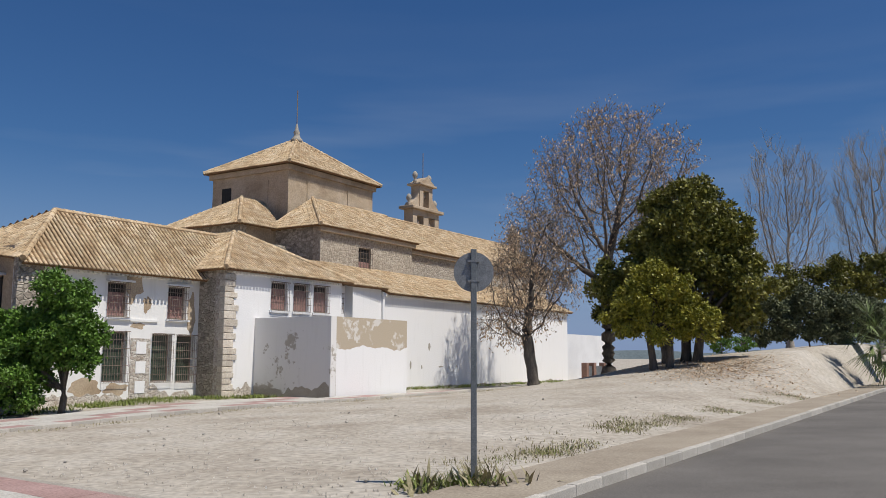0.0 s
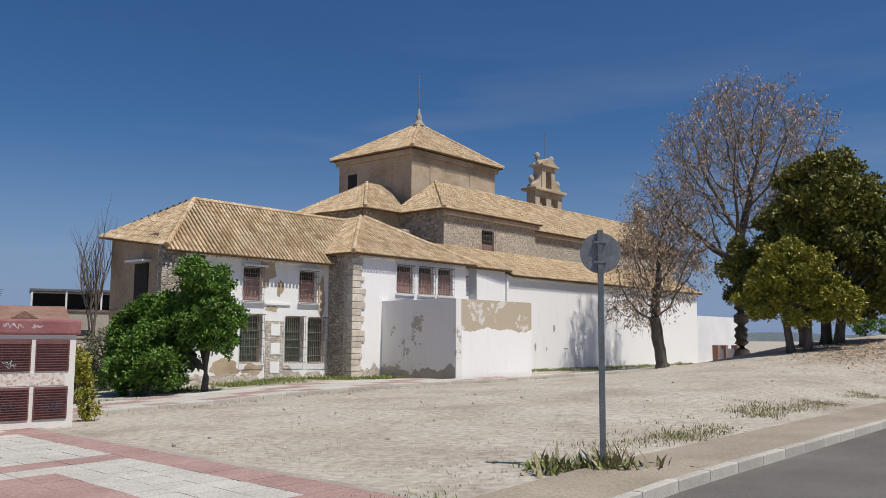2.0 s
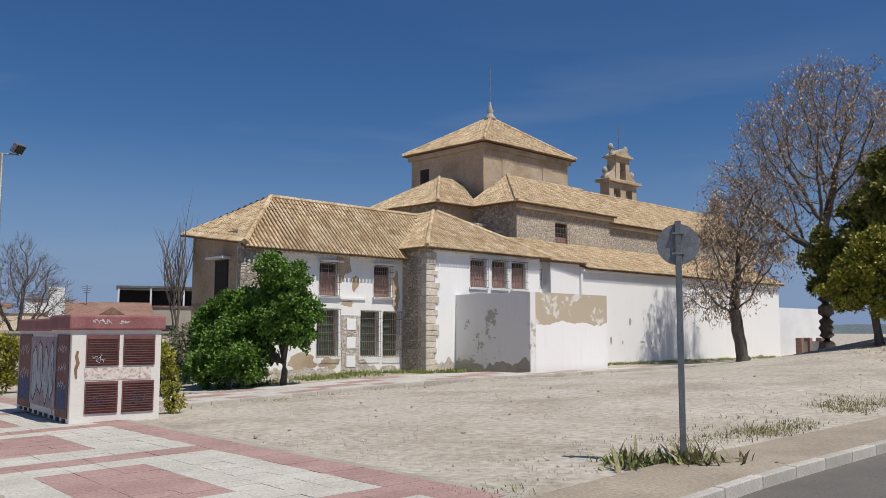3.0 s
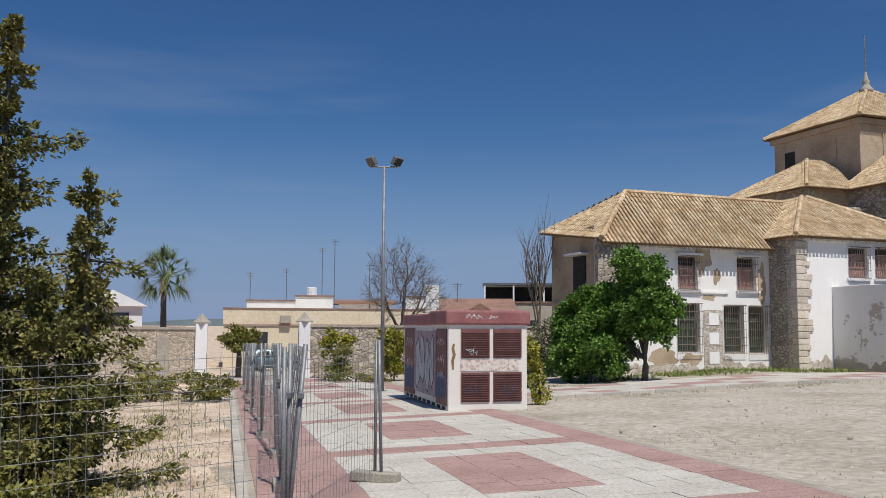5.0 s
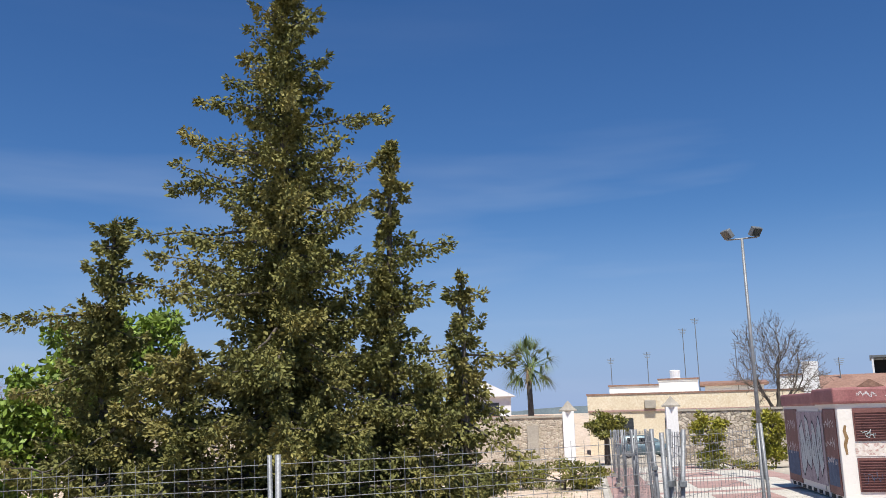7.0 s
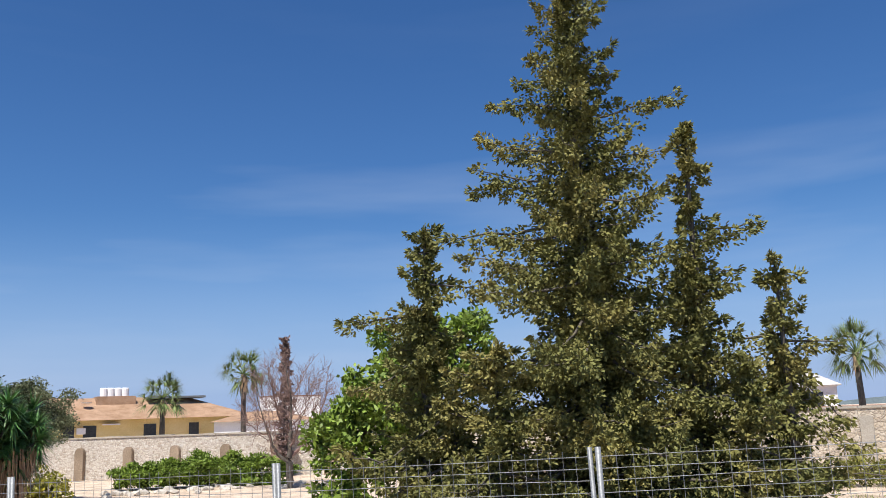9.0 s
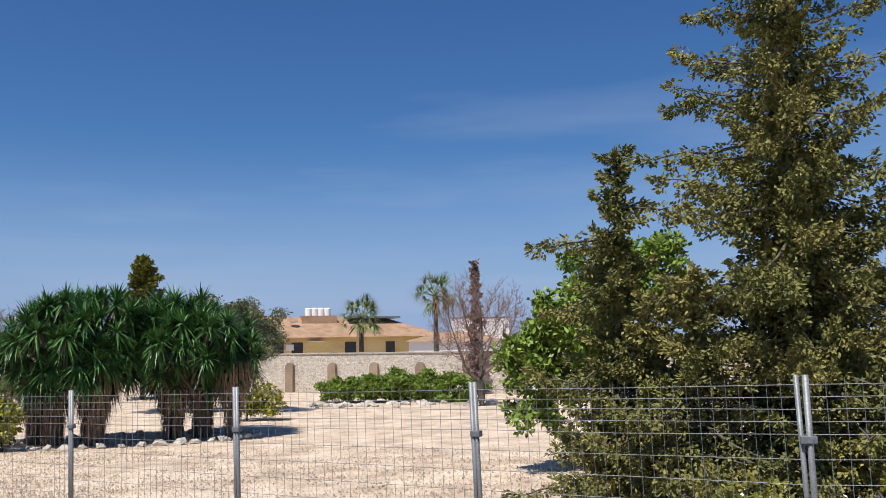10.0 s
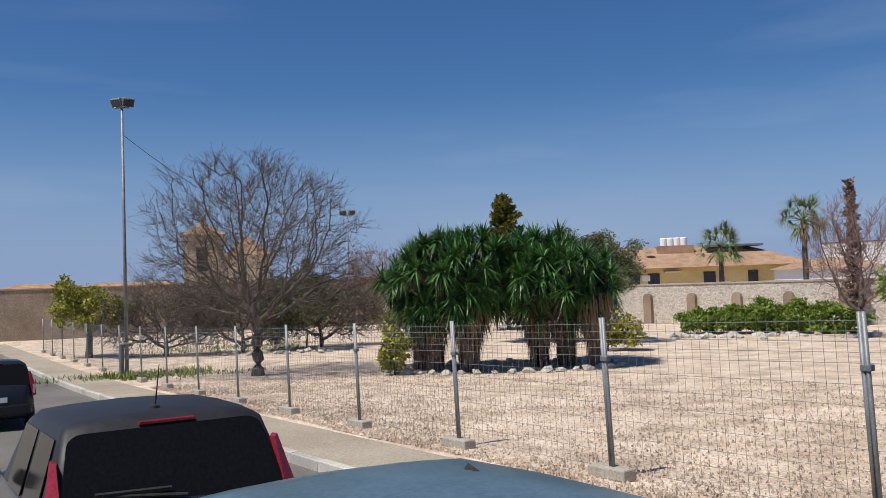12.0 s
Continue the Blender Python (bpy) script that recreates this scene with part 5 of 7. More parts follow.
# the garden behind the fence
yucca(on_ground(118.9, 32.5), "large many-headed yucca with a skirt of dead leaves", 150, 2.85, 5.45, 61, ((-0.6, 0.2, 0.3), (0.3, -0.7, 0.3), (0.5, 0.9, 0.28), (-0.2, -1.6, 0.26)))
yucca(on_ground(112.5, 33.0), "large many-headed yucca with a skirt of dead leaves", 150, 2.85, 5.35, 62, ((-0.3, 0.4, 0.3), (0.4, -0.4, 0.32), (0.2, 1.7, 0.18)))
crown_tree(on_ground(131.7, 33.5, 0, 131.7), "wide bare tree with fine grey twigs", [(0, 0, 5.0, 4.0, 3.8, 3.2), (-2.2, 0, 3.4, 2.2, 2.2, 1.5), (2.2, 0, 3.4, 2.2, 2.2, 1.5)], 2.0, 0.22, 173, twig="twig_dark", spots=1700, step=0.27, kill=0.36, rmin=0.011, up=0.06, twigs=3, twig_len=0.9, twig_up=0.35)
crown_tree(on_ground(93.9, 46, 0, 93.9), "small bare reddish tree by the hedge", [(-0.8, 0, 4.0, 1.6, 1.7, 2.6), (1.0, 0, 3.8, 1.6, 1.7, 2.4)], 1.0, 0.19, 72, spots=700, step=0.26, kill=0.36, rmin=0.014, up=0.4, twig="twig_red", twigs=3, twig_len=0.8, twig_up=0.7)
conifer(on_ground(94.2, 56), "slim brown cypress tree behind the hedge", [(0, 0, 8.6, 0.55, 1.5)], 73, leaf="twig_red", spray=0.2, thick=0.4)
fan_palm(on_ground(101.7, 76), "fan palm behind the stone wall", 5.6, 74, 34, 1.5)
fan_palm(on_ground(96.8, 72), "fan palm behind the stone wall", 7.2, 75, 34, 1.5)
fan_palm(on_ground(58.6, 66), "fan palm behind the gate wall", 6.6, 76, 34, 1.6)
hedge(on_ground(99.0, 50), "rounded green hedge on a low stone bank", [(0, -3.6, 0.7, 1.2, 1.8, 0.9), (0, -2.0, 0.8, 1.2, 1.8, 1.0), (0, -0.4, 0.9, 1.3, 2.0, 1.1), (0, 1.4, 0.8, 1.2, 1.8, 1.0), (0, 3.0, 0.7, 1.2, 1.9, 0.9)], "leaf_spring", 0.16, 1100, 77)
conifer(on_ground(115.3, 60), "distant conifer top over the yuccas", [(0, 0, 9.2, 2.6, 3.0)], 78, spray=0.3, thick=0.5, leaf="leaf_dark", body=0.3)
leafy_tree(on_ground(112.3, 46), "broad grey-green tree behind the yuccas", [(0, 0, 4.2, 2.4, 3.2, 2.2), (0, -2.6, 3.6, 2.2, 2.2, 1.8), (0, 2.8, 3.8, 2.2, 2.6, 1.9)], "leaf_olive", 0.13, 560, 79)
hedge(on_ground(109.0, 40), "green shrub beside the yuccas", [(0, 0, 1.0, 1.0, 1.2, 1.1), (0, 1.0, 0.8, 0.9, 1.0, 0.9)], "leaf_lime", 0.16, 300, 80)
hedge(on_ground(122.9, 31.2), "small spiky green shrub at the yucca bed", [(0, 0, 0.8, 0.7, 0.7, 0.9)], "leaf_lime", 0.2, 350, 81)
leafy_tree(on_ground(141.8, 50), "light green young-leaved tree by the street", [(0, 0, 2.7, 1.6, 2.0, 1.7), (0, 1.8, 2.4, 1.4, 1.5, 1.4), (0, -1.6, 3.0, 1.3, 1.4, 1.5)], "leaf_lime", 0.15, 300, 82)
for az, d, w, h, sd in ((137.3, 48, 3.0, 3.6, 83), (132.6, 47, 3.2, 4.2, 84), (127.6, 49, 3.0, 3.8, 85), (122.9, 66, 3.4, 6.4, 86)):
    crown_tree(on_ground(az, d, 0, az), "dense bare thicket of brown twigs", [(-w * 0.4, 0, h * 0.52, w * 0.75, 1.3, h * 0.42), (w * 0.45, 0.3, h * 0.5, w * 0.7, 1.3, h * 0.4)], 0.4, 0.13, sd, spots=1500, step=0.28, kill=0.3, rmin=0.02, up=0.1, twig="twig_red" if sd == 86 else "twig_dark", twigs=3, twig_len=0.9, twig_up=0.2, name="thicket", group="bare thickets")
hedge(on_ground(128.6, 47), "dark evergreen shrub behind the bare tree", [(0, 0, 2.6, 2.0, 2.6, 2.2), (0, -2.0, 1.8, 1.6, 1.8, 1.6)], "leaf_olive", 0.2, 230, 87)
hedge(on_ground(122.9, 60), "low dark green bush by the brown wall", [(0, 0, 0.8, 1.4, 1.6, 1.0)], "leaf_dark", 0.2, 200, 88)


# ---- belfry, chimney and small roof parts of the church ----
def belfry():
    """An open gable for two bells and a third above, with volutes, balls and a cross rod."""
    b = part("belfry", bx(0, 0.1, 0, 0.1, -0.5, -0.4), "ochre", church, "carved ochre stone bell gable")
    x0, x1, y, d = 29.2, 33.9, 9.2, 1.0
    cx = (x0 + x1) / 2
    for a, c in ((x0, x0 + 0.75), (cx - 0.45, cx + 0.45), (x1 - 0.75, x1)):
        part("pier", bx(a, c, y, y + d, 12.7, 14.2), "ochre", b)
    part("base", bx(x0, x1, y, y + d, 11.0, 12.698), "ochre", b)
    part("lintel", bx(x0, x1, y, y + d, 14.202, 14.698), "ochre", b)
    part("cornice", bx(x0 - 0.45, x1 + 0.45, y - 0.35, y + d + 0.35, 14.7, 15.0, bevel=0.06), "ochre", b)
    for a, c in ((cx - 1.15, cx - 0.5), (cx + 0.5, cx + 1.15)):
        part("pier", bx(a, c, y, y + d, 15.002, 16.698), "ochre", b)
    part("lintel", bx(cx - 1.15, cx + 1.15, y, y + d, 16.7, 17.098), "ochre", b)
    part("cornice", bx(cx - 1.5, cx + 1.5, y - 0.3, y + d + 0.3, 17.1, 17.3, bevel=0.05), "ochre", b)
    for sgn in (-1, 1):
        w = bmesh.new()
        vs = [w.verts.new((cx + sgn * xx, yy, zz)) for yy in (y + 0.1, y + d - 0.1) for xx, zz in ((1.15, 15.0), (2.5, 15.0), (2.3, 15.3), (1.7, 15.6), (1.4, 15.9), (1.15, 16.4))]
        w.faces.new(vs[:6])
        w.faces.new(vs[6:][::-1])
        for i in range(6):
            j = (i + 1) % 6
            w.faces.new((vs[i], vs[i + 6], vs[j + 6], vs[j]))
        bmesh.ops.recalc_face_normals(w, faces=w.faces)
        part("volute", w, "ochre", b)
        for xx, zz in ((2.3, 15.0), (1.25, 17.3)):
            part("ball_finial", lathe(bmesh.new(), [(0.16, 0), (0.2, 0.25), (0.1, 0.4), (0.24, 0.6), (0.28, 0.8), (0.2, 1.02), (0.05, 1.15)], 10, (cx + sgn * xx, y + d / 2, zz)), "concrete", b, smooth=True)
    g = bmesh.new()
    vs = [g.verts.new(v) for v in ((cx - 1.3, y - .2, 17.3), (cx + 1.3, y - .2, 17.3), (cx, y - .2, 18.0), (cx - 1.3, y + d + .2, 17.3), (cx + 1.3, y + d + .2, 17.3), (cx, y + d + .2, 18.0))]
    for f in ((0, 1, 2), (5, 4, 3), (0, 2, 5, 3), (1, 4, 5, 2), (0, 3, 4, 1)):
        g.faces.new([vs[i] for i in f])
    part("pediment", g, "ochre", b)
    part("lightning_rod", rod(bmesh.new(), (cx, y + .4, 17.9), (cx, y + .4, 20.4), 0.04, 6), "iron", b)
    for x, z, s in ((cx - 1.0, 13.9, 0.42), (cx + 1.0, 13.9, 0.42), (cx, 16.6, 0.36)):
        part("bell", lathe(bmesh.new(), [(s, -1.0 * s * 1.7), (s * 0.75, -s), (s * 0.6, -s * 0.3), (s * 0.3, 0), (0.05, 0.1)], 14, (x, y + d / 2, z)), "iron", b, smooth=True)

    b.matrix_local = Matrix.Translation((cx, y, 12.2)) @ Matrix.Diagonal((0.86, 0.9, 0.92, 1)) @ Matrix.Translation((-cx, -y, -12.2))


belfry()
chim = part("chimney", bx(43.0, 43.8, 6.5, 7.3, 11.0, 13.6), "ochre", church)
part("cap", bx(42.85, 43.95, 6.35, 7.45, 13.6, 13.8), "ochre", chim)
part("ball_finial", lathe(bmesh.new(), [(0.2, 0), (0.34, 0.3), (0.25, 0.6), (0.05, 0.7)], 10, (43.4, 6.9, 13.8)), "concrete", chim, smooth=True)
# scribbled tags and scuffs on the long wall
for s, z, w, h in ((14.2, 1.3, 0.9, 0.10), (14.3, 1.0, 1.1, 0.12), (15.9, 1.25, 0.25, 0.6), (17.2, 1.2, 0.2, 0.4), (18.0, 2.4, 0.35, 0.65), (19.2, 1.35, 0.8, 0.12), (20.6, 1.2, 0.15, 0.3), (21.6, 1.3, 0.15, 0.3)):
    me = bmesh.new()
    n = 9
    vs = [me.verts.new((s + w / 2 + math.cos(2 * math.pi * i / n) * w / 2 * random.uniform(0.6, 1), -0.006, z + h / 2 + math.sin(2 * math.pi * i / n) * h / 2 * random.uniform(0.6, 1))) for i in range(n)]
    me.faces.new(vs)
    part("scuff", me, "concrete", church)

# low gateway and bluish white wall at the end of the church
ex, ey = street(40.5 + CH[0] * UX + CH[1] * UY, -CH[0] * UY + CH[1] * UX)
annex = thing("annex_wall", pose(ex, ey, 0, 0, 0, WAY), "white annex wall with brick gate pillars", "wall")
part("wall", bx(0, 14, 1.5, 2.0, -0.5, 4.2), "plain_white", annex)
for x in (1.5, 3.2, 5.6):
    part("pillar", bx(x, x + 0.5, -1.0, -0.5, -0.5, 1.6), "tile_red", annex)
part("railing", bx(1.9, 5.7, -0.78, -0.72, 0.1, 1.3), "pole_grey", annex)

# ---- paved walk to the gate ----
COLS = [0.5, 1.2, 1.9, 2.6, 3.3, 3.87, 4.43, 5.0, 5.5, 6.0, 6.5, 7.2]


def paving():
    walkway = thing("paved_walk", pose(0, 0, 0), "pale and red slab paving with square panels", "paving", kind="structure")
    r = random.Random(5)
    joined = {"pink": ([], []), "pale": ([], [])}
    singles, step = 0, 0.4
    slabs = []
    a = 4.6
    while a < 47.5:
        for o0, o1 in zip(COLS, COLS[1:]):
            am, om = a + step / 2, (o0 + o1) / 2
            x, y = plaza(am, om)
            if y * UX - x * UY < 7.25:
                continue
            t = (am - 11.0) % 6.4
            red = om < 1.9 or om > 6.5 or (3.3 < om < 5.0 and t < 3.5) or (4.3 < t < 5.3)
            slabs.append((a, o0, o1, "pink" if red else "pale"))
        a += step
    for i, (a, o0, o1, c) in enumerate(slabs):
        lift = 0.035 + r.uniform(-0.004, 0.004)
        vs = []
        for aa, oo in ((a + 0.003, o0 + 0.003), (a + step - 0.003, o0 + 0.003), (a + step - 0.003, o1 - 0.003), (a + 0.003, o1 - 0.003)):
            x, y = plaza(aa, oo)
            vs.append((x, y, ground_z(x, y) + lift))
        vs += [(x, y, z - 0.12) for x, y, z in vs]
        fs = [(3, 2, 1, 0), (0, 1, 5, 4), (1, 2, 6, 5), (2, 3, 7, 6), (3, 0, 4, 7)]
        if i < 300:
            part("slab", mesh("slab", vs, fs), c, walkway)
        else:
            jv, jf = joined[c]
            n = len(jv)
            jv += vs
            jf += [tuple(n + k for k in f) for f in fs]
    for c, (jv, jf) in joined.items():
        part("slabs", mesh("slabs", jv, jf), c, walkway)["kind"] = "stuff"
    # bed that shows in the joints
    vs, fs = [], []
    aa = [5 + 1.5 * k for k in range(29)]
    for a in aa:
        for o in (0.35, 7.4):
            x, y = plaza(max(a, 5.0 if o < 1 else 5.0), o)
            vs.append((x, y, ground_z(x, y) + 0.022))
    for k in range(len(aa) - 1):
        fs.append((2 * k + 1, 2 * k + 3, 2 * k + 2, 2 * k))
    bed = part("bed", mesh("bed", vs, fs), "concrete", walkway)
    for k in range(38):
        x, y = plaza(9.0 + k, 0.4)
        st = part("edge_stone", kerb_me, None, walkway)
        st.matrix_world = pose(x, y, ground_z(x, y) + 0.03, 0, 0, math.degrees(math.atan2(PW[1], PW[0])))


paving()


def church_paving():
    pv = thing("church_pavement", pose(0, 0, 0), "striped pink and pale pavement along the church", "pavement", kind="structure")
    sets = {"pink": ([], []), "pale": ([], [])}
    for i in range(-34, 34):
        for j, (k0, k1) in enumerate(((3.3, 4.3), (4.3, 5.2), (5.25, 6.2), (6.2, 7.15))):
            x, y = CH[0] + i * UX + k0 * UY, CH[1] + i * UY - k0 * UX
            if i > 0 and j < 2 or x * PN[0] + y * PN[1] < 7.5:
                continue
            c = "pink" if (i + 2 * j) % 7 < 2 or (j == 3 and i % 3 == 0) else "pale"
            jv, jf = sets[c]
            n = len(jv)
            for s, k in ((i, k0), (i + 0.985, k0), (i + 0.985, k1 - 0.01), (i, k1 - 0.01)):
                x, y = CH[0] + s * UX + k * UY, CH[1] + s * UY - k * UX
                jv.append((x, y, ground_z(x, y) + 0.09))
            jf.append((3, 2, 1, 0) if n == 0 else (n + 3, n + 2, n + 1, n))
    for c, (jv, jf) in sets.items():
        part("slabs", mesh("slabs", jv, jf), c, pv)["kind"] = "stuff"
    for i in range(-34, 34):
        s, k = i, 7.3
        x, y = CH[0] + s * UX + k * UY, CH[1] + s * UY - k * UX
        if x * PN[0] + y * PN[1] < 7.5:
            continue
        st = part("edge_stone", kerb_me, None, pv)
        x2, y2 = x + UX, y + UY
        st.matrix_world = pose(x, y, ground_z(x, y) + 0.07, 0, -math.degrees(math.atan(ground_z(x2, y2) - ground_z(x, y))), WAY)


church_paving()

# ---- site fence ----
FL, FH = 3.46, 2.0


def fence_panel():
    f = thing("fence_panel", pose(0, 0, 0), "galvanised wire mesh site fence panel in concrete feet", "fence", "site fence panels")
    for x in (0.01, FL - 0.01):
        part("post", rod(bmesh.new(), (x, 0, 0.0), (x, 0, FH), 0.024, 8), "galv", f, smooth=True)
    wires = bmesh.new()
    z = 0.12
    while z < FH - 0.02:
        bow = 0.012 * random.uniform(-1, 1)
        rod(wires, (0.01, 0, z), (FL / 2, bow, z + bow), 0.0028, 4)
        rod(wires, (FL / 2, bow, z + bow), (FL - 0.01, 0, z), 0.0028, 4)
        z += 0.2 if z < FH - 0.5 else 0.1
    n = 27
    for i in range(1, n):
        x = 0.03 + (FL - 0.06) * i / n
        rod(wires, (x, 0.006, 0.1), (x + random.uniform(-.008, .008), 0.006 + random.uniform(-.01, .01), FH - 0.03), 0.0024, 4)
    part("wire_mesh", wires, "galv", f)
    foot = part("foot", bx(-0.36, 0.3, -0.11, 0.11, -0.02, 0.13, bevel=0.02), "concrete", f, "grey concrete fence foot")
    for x in (0.03,):
        part("clamp", bx(-0.06, 0.06, -0.035, 0.035, 1.45, 1.51, bevel=0.006), "pole_grey", f)
    return f


panel0 = fence_panel()


def put_panel(x0, y0, x1, y1, first=[True], lift=0.0, lean=0.0):
    z0, z1 = ground_z(x0, y0) + lift, ground_z(x1, y1) + lift
    a = math.degrees(math.atan2(y1 - y0, x1 - x0))
    tilt = -math.degrees(math.atan2(z1 - z0, math.hypot(x1 - x0, y1 - y0)))
    m = pose(x0, y0, z0, lean, tilt, a) @ Matrix.Diagonal((math.hypot(x1 - x0, y1 - y0) / 3.485, 1, 1, 1))
    if first[0]:
        first[0] = False
        panel0.matrix_world = m
    else:
        copy_thing(panel0, m @ Matrix.Diagonal((1 / panel0.scale[0], 1, 1, 1)))


CORNER = (-7.1, 5.86)
px = [-1.7] + [-4.85 - 3.5 * i for i in range(0, 16)]
pts = [CORNER] + [street(p, 7.75) for p in px]
for i, (u0, u1) in enumerate(zip(pts, pts[1:])):
    put_panel(*u1, *u0, lean=0.8)
pts = [CORNER] + [plaza(12.6 + 3.4 * i, 0.85 + 0.12 * (i % 2)) for i in range(10)]
for u0, u1 in zip(pts, pts[1:]):
    put_panel(*u0, *u1, lift=0.03, lean=random.uniform(-4, 5))
put_panel(*CORNER, -9.1, 9.1, lift=0.03)
end_foot = thing("concrete_block", pose(-9.05, 9.05, ground_z(-9.05, 9.05) + 0.03, 0, 0, 20), "grey concrete block with a steel stake at the paving", "block")
part("base", bx(-0.36, 0.36, -0.11, 0.11, 0.0, 0.14, bevel=0.02), "concrete", end_foot)
part("stake", rod(bmesh.new(), (0.09, 0.0, 0.1), (0.02, 0.03, 2.0), 0.024, 8), "galv", end_foot, smooth=True)

# ---- flood lamps ----
def flood_lamp(m, height, heads, label, bar=0.55):
    t = thing("flood_lamp", m, label, "street lamp", "flood lamps")
    part("pole", rod(bmesh.new(), (0, 0, -0.2), (0, 0, height), 0.085, 10, 0.05), "galv", t, smooth=True)
    part("base_plate", bx(-0.2, 0.2, -0.2, 0.2, -0.05, 0.05), "galv", t)
    part("crossbar", rod(bmesh.new(), (-bar, 0, height), (bar, 0, height), 0.03, 8), "galv", t)
    for x, rx, rz in heads:
        h = bmesh.new()
        block(h, -0.24, 0.24, -0.09, 0.09, -0.18, 0.18, bevel=0.03)
        bmesh.ops.transform(h, matrix=pose(x, 0, height + 0.22, rx, 0, rz), verts=h.verts)
        hd = part("floodlight", h, "pole_grey", t)
        g = bx(-0.2, 0.2, -0.1, -0.092, -0.14, 0.14)
        bmesh.ops.transform(g, matrix=pose(x, 0, height + 0.22, rx, 0, rz), verts=g.verts)
        part("lens", g, "window", hd)
    return t


flood_lamp(on_ground(44.7, 33.8, 0, 40), 8.75, ((-0.5, 35, -50), (0.5, 35, 55)), "slim galvanised lamp post with two floodlights")
flood_lamp(on_ground(139.6, 37.3, 0, 120), 10.8, ((-0.2, 30, -20), (0.25, 30, 40)), "tall galvanised lamp post with floodlights beside the fence", 0.3)
flood_lamp(on_ground(125.7, 60, 0, 120), 8.2, ((-0.3, 30, 0), (0.3, 30, 40)), "distant lamp post by the brown wall", 0.3)
cabinet = thing("meter_box", on_ground(139.9, 36.4), "small dark steel pipe bollard by the lamp post", "bollard")
part("pipe", rod(bmesh.new(), (0, 0, -0.1), (0, 0, 1.25), 0.1, 10), "pole_grey", cabinet)
part("elbow", rod(bmesh.new(), (0, 0, 1.2), (-0.3, 0, 1.25), 0.08, 10), "pole_grey", cabinet)

# cable between the lamp posts
ca, cb = Vector((*polar(139.6, 37.3), 8.6)), Vector((*polar(125.7, 60), 6.6))
cable = Soup()
cable.tube([ca.lerp(cb, i / 14) - Vector((0, 0, 1.6 * 4 * (i / 14) * (1 - i / 14))) for i in range(15)], 0.014, 0.014, 4)
tagged(cable.out("cable", "rubber", None), "thin black cable slung between lamp posts", "cable")

# ---- walls, gate ----
def long_wall(name, p0, p1, height, mat, label, cap="concrete", thick=0.45, base=None):
    (x0, y0), (x1, y1) = p0, p1
    ln, a = math.hypot(x1 - x0, y1 - y0), math.degrees(math.atan2(y1 - y0, x1 - x0))
    z = base if base is not None else min(ground_z(x0, y0), ground_z(x1, y1))
    t = thing(name, pose(x0, y0, z, 0, 0, a), label, "wall", kind="structure")
    part("wall_body", bx(0, ln, 0, thick, -0.6, height), mat, t)
    bm = bmesh.new()
    x = 0.0
    while x < ln:
        w = min(random.uniform(0.8, 1.5), ln - x)
        block(bm, x, x + w - 0.02, -0.06, thick + 0.06, height, height + 0.1 + random.uniform(-.015, .02))
        x += w
    part("coping", bm, cap, t)
    return t, ln


GA = 47.5
long_wall("wall_gate_left", plaza(GA, -26), plaza(GA, -1.5), 2.75, "rubble", "grey rubble garden wall beside the gate", base=-0.95)
long_wall("wall_gate_right", plaza(GA, 4.45), plaza(GA + 1, 26), 2.9, "rubble_dark", "grey rubble garden wall beside the gate", base=-0.95)
gate = thing("gateway", pose(*plaza(GA, 0), -0.95, 0, 0, math.degrees(math.atan2(PN[1], PN[0]))), "white gateway pillars with stone caps", "gate")
for o, h in ((-1.5, 3.05), (3.85, 3.15)):
    pl = part("pillar", bx(o, o + 0.6, -0.3, 0.3, -0.3, h, bevel=0.02), "plain_white", gate)
    part("cap", lathe(bmesh.new(), [(0.48, 0), (0.48, 0.08), (0.3, 0.22), (0.03, 0.55)], 4, (o + 0.3, 0, h)), "concrete", pl)
rl = bmesh.new()
for i in range(6):
    rod(rl, (4.7 + 0.2 * i, -0.4, 0), (4.7 + 0.2 * i, -0.4, 1.0), 0.02, 5)
rod(rl, (4.6, -0.4, 1.0), (5.8, -0.4, 1.0), 0.02, 5)
part("railing", rl, "iron", gate)
part("pilaster", bx(-3.4, -2.8, -0.25, -0.005, -0.3, 2.35), "concrete", gate)

WB = plaza(GA, -26)
w12, ln12 = long_wall("wall_west", WB, polar(108, 66), 2.65, "rubble_pale", "pale coursed stone garden wall with brown piers", cap="concrete", base=-1.15)
for az in (106.0, 103.3, 100.6, 97.6, 94.5, 91.2):
    bx_, by_ = polar(az, 1.0)
    x1, y1 = polar(108, 66)
    dx, dy = x1 - WB[0], y1 - WB[1]
    s = (WB[1] * bx_ - WB[0] * by_) / (dx * by_ - dy * bx_)
    pr = bmesh.new()
    c = s * ln12
    block(pr, c - 0.32, c + 0.32, 0.454, 0.75, -0.4, 1.75)
    rod(pr, (c, 0.454, 1.75), (c, 0.748, 1.75), 0.318, 12)
    part("pier", pr, "brown_wall", w12)
long_wall("wall_west_end", polar(108, 66), polar(123.5, 76), 2.65, "rubble_pale", "pale stone garden wall behind the yuccas", base=-1.15)
bw, _ = long_wall("wall_south", polar(123.5, 76), polar(150, 78), 4.0, "brown_wall", "tall brown earth garden wall", cap="roof_brown", base=-1.2)

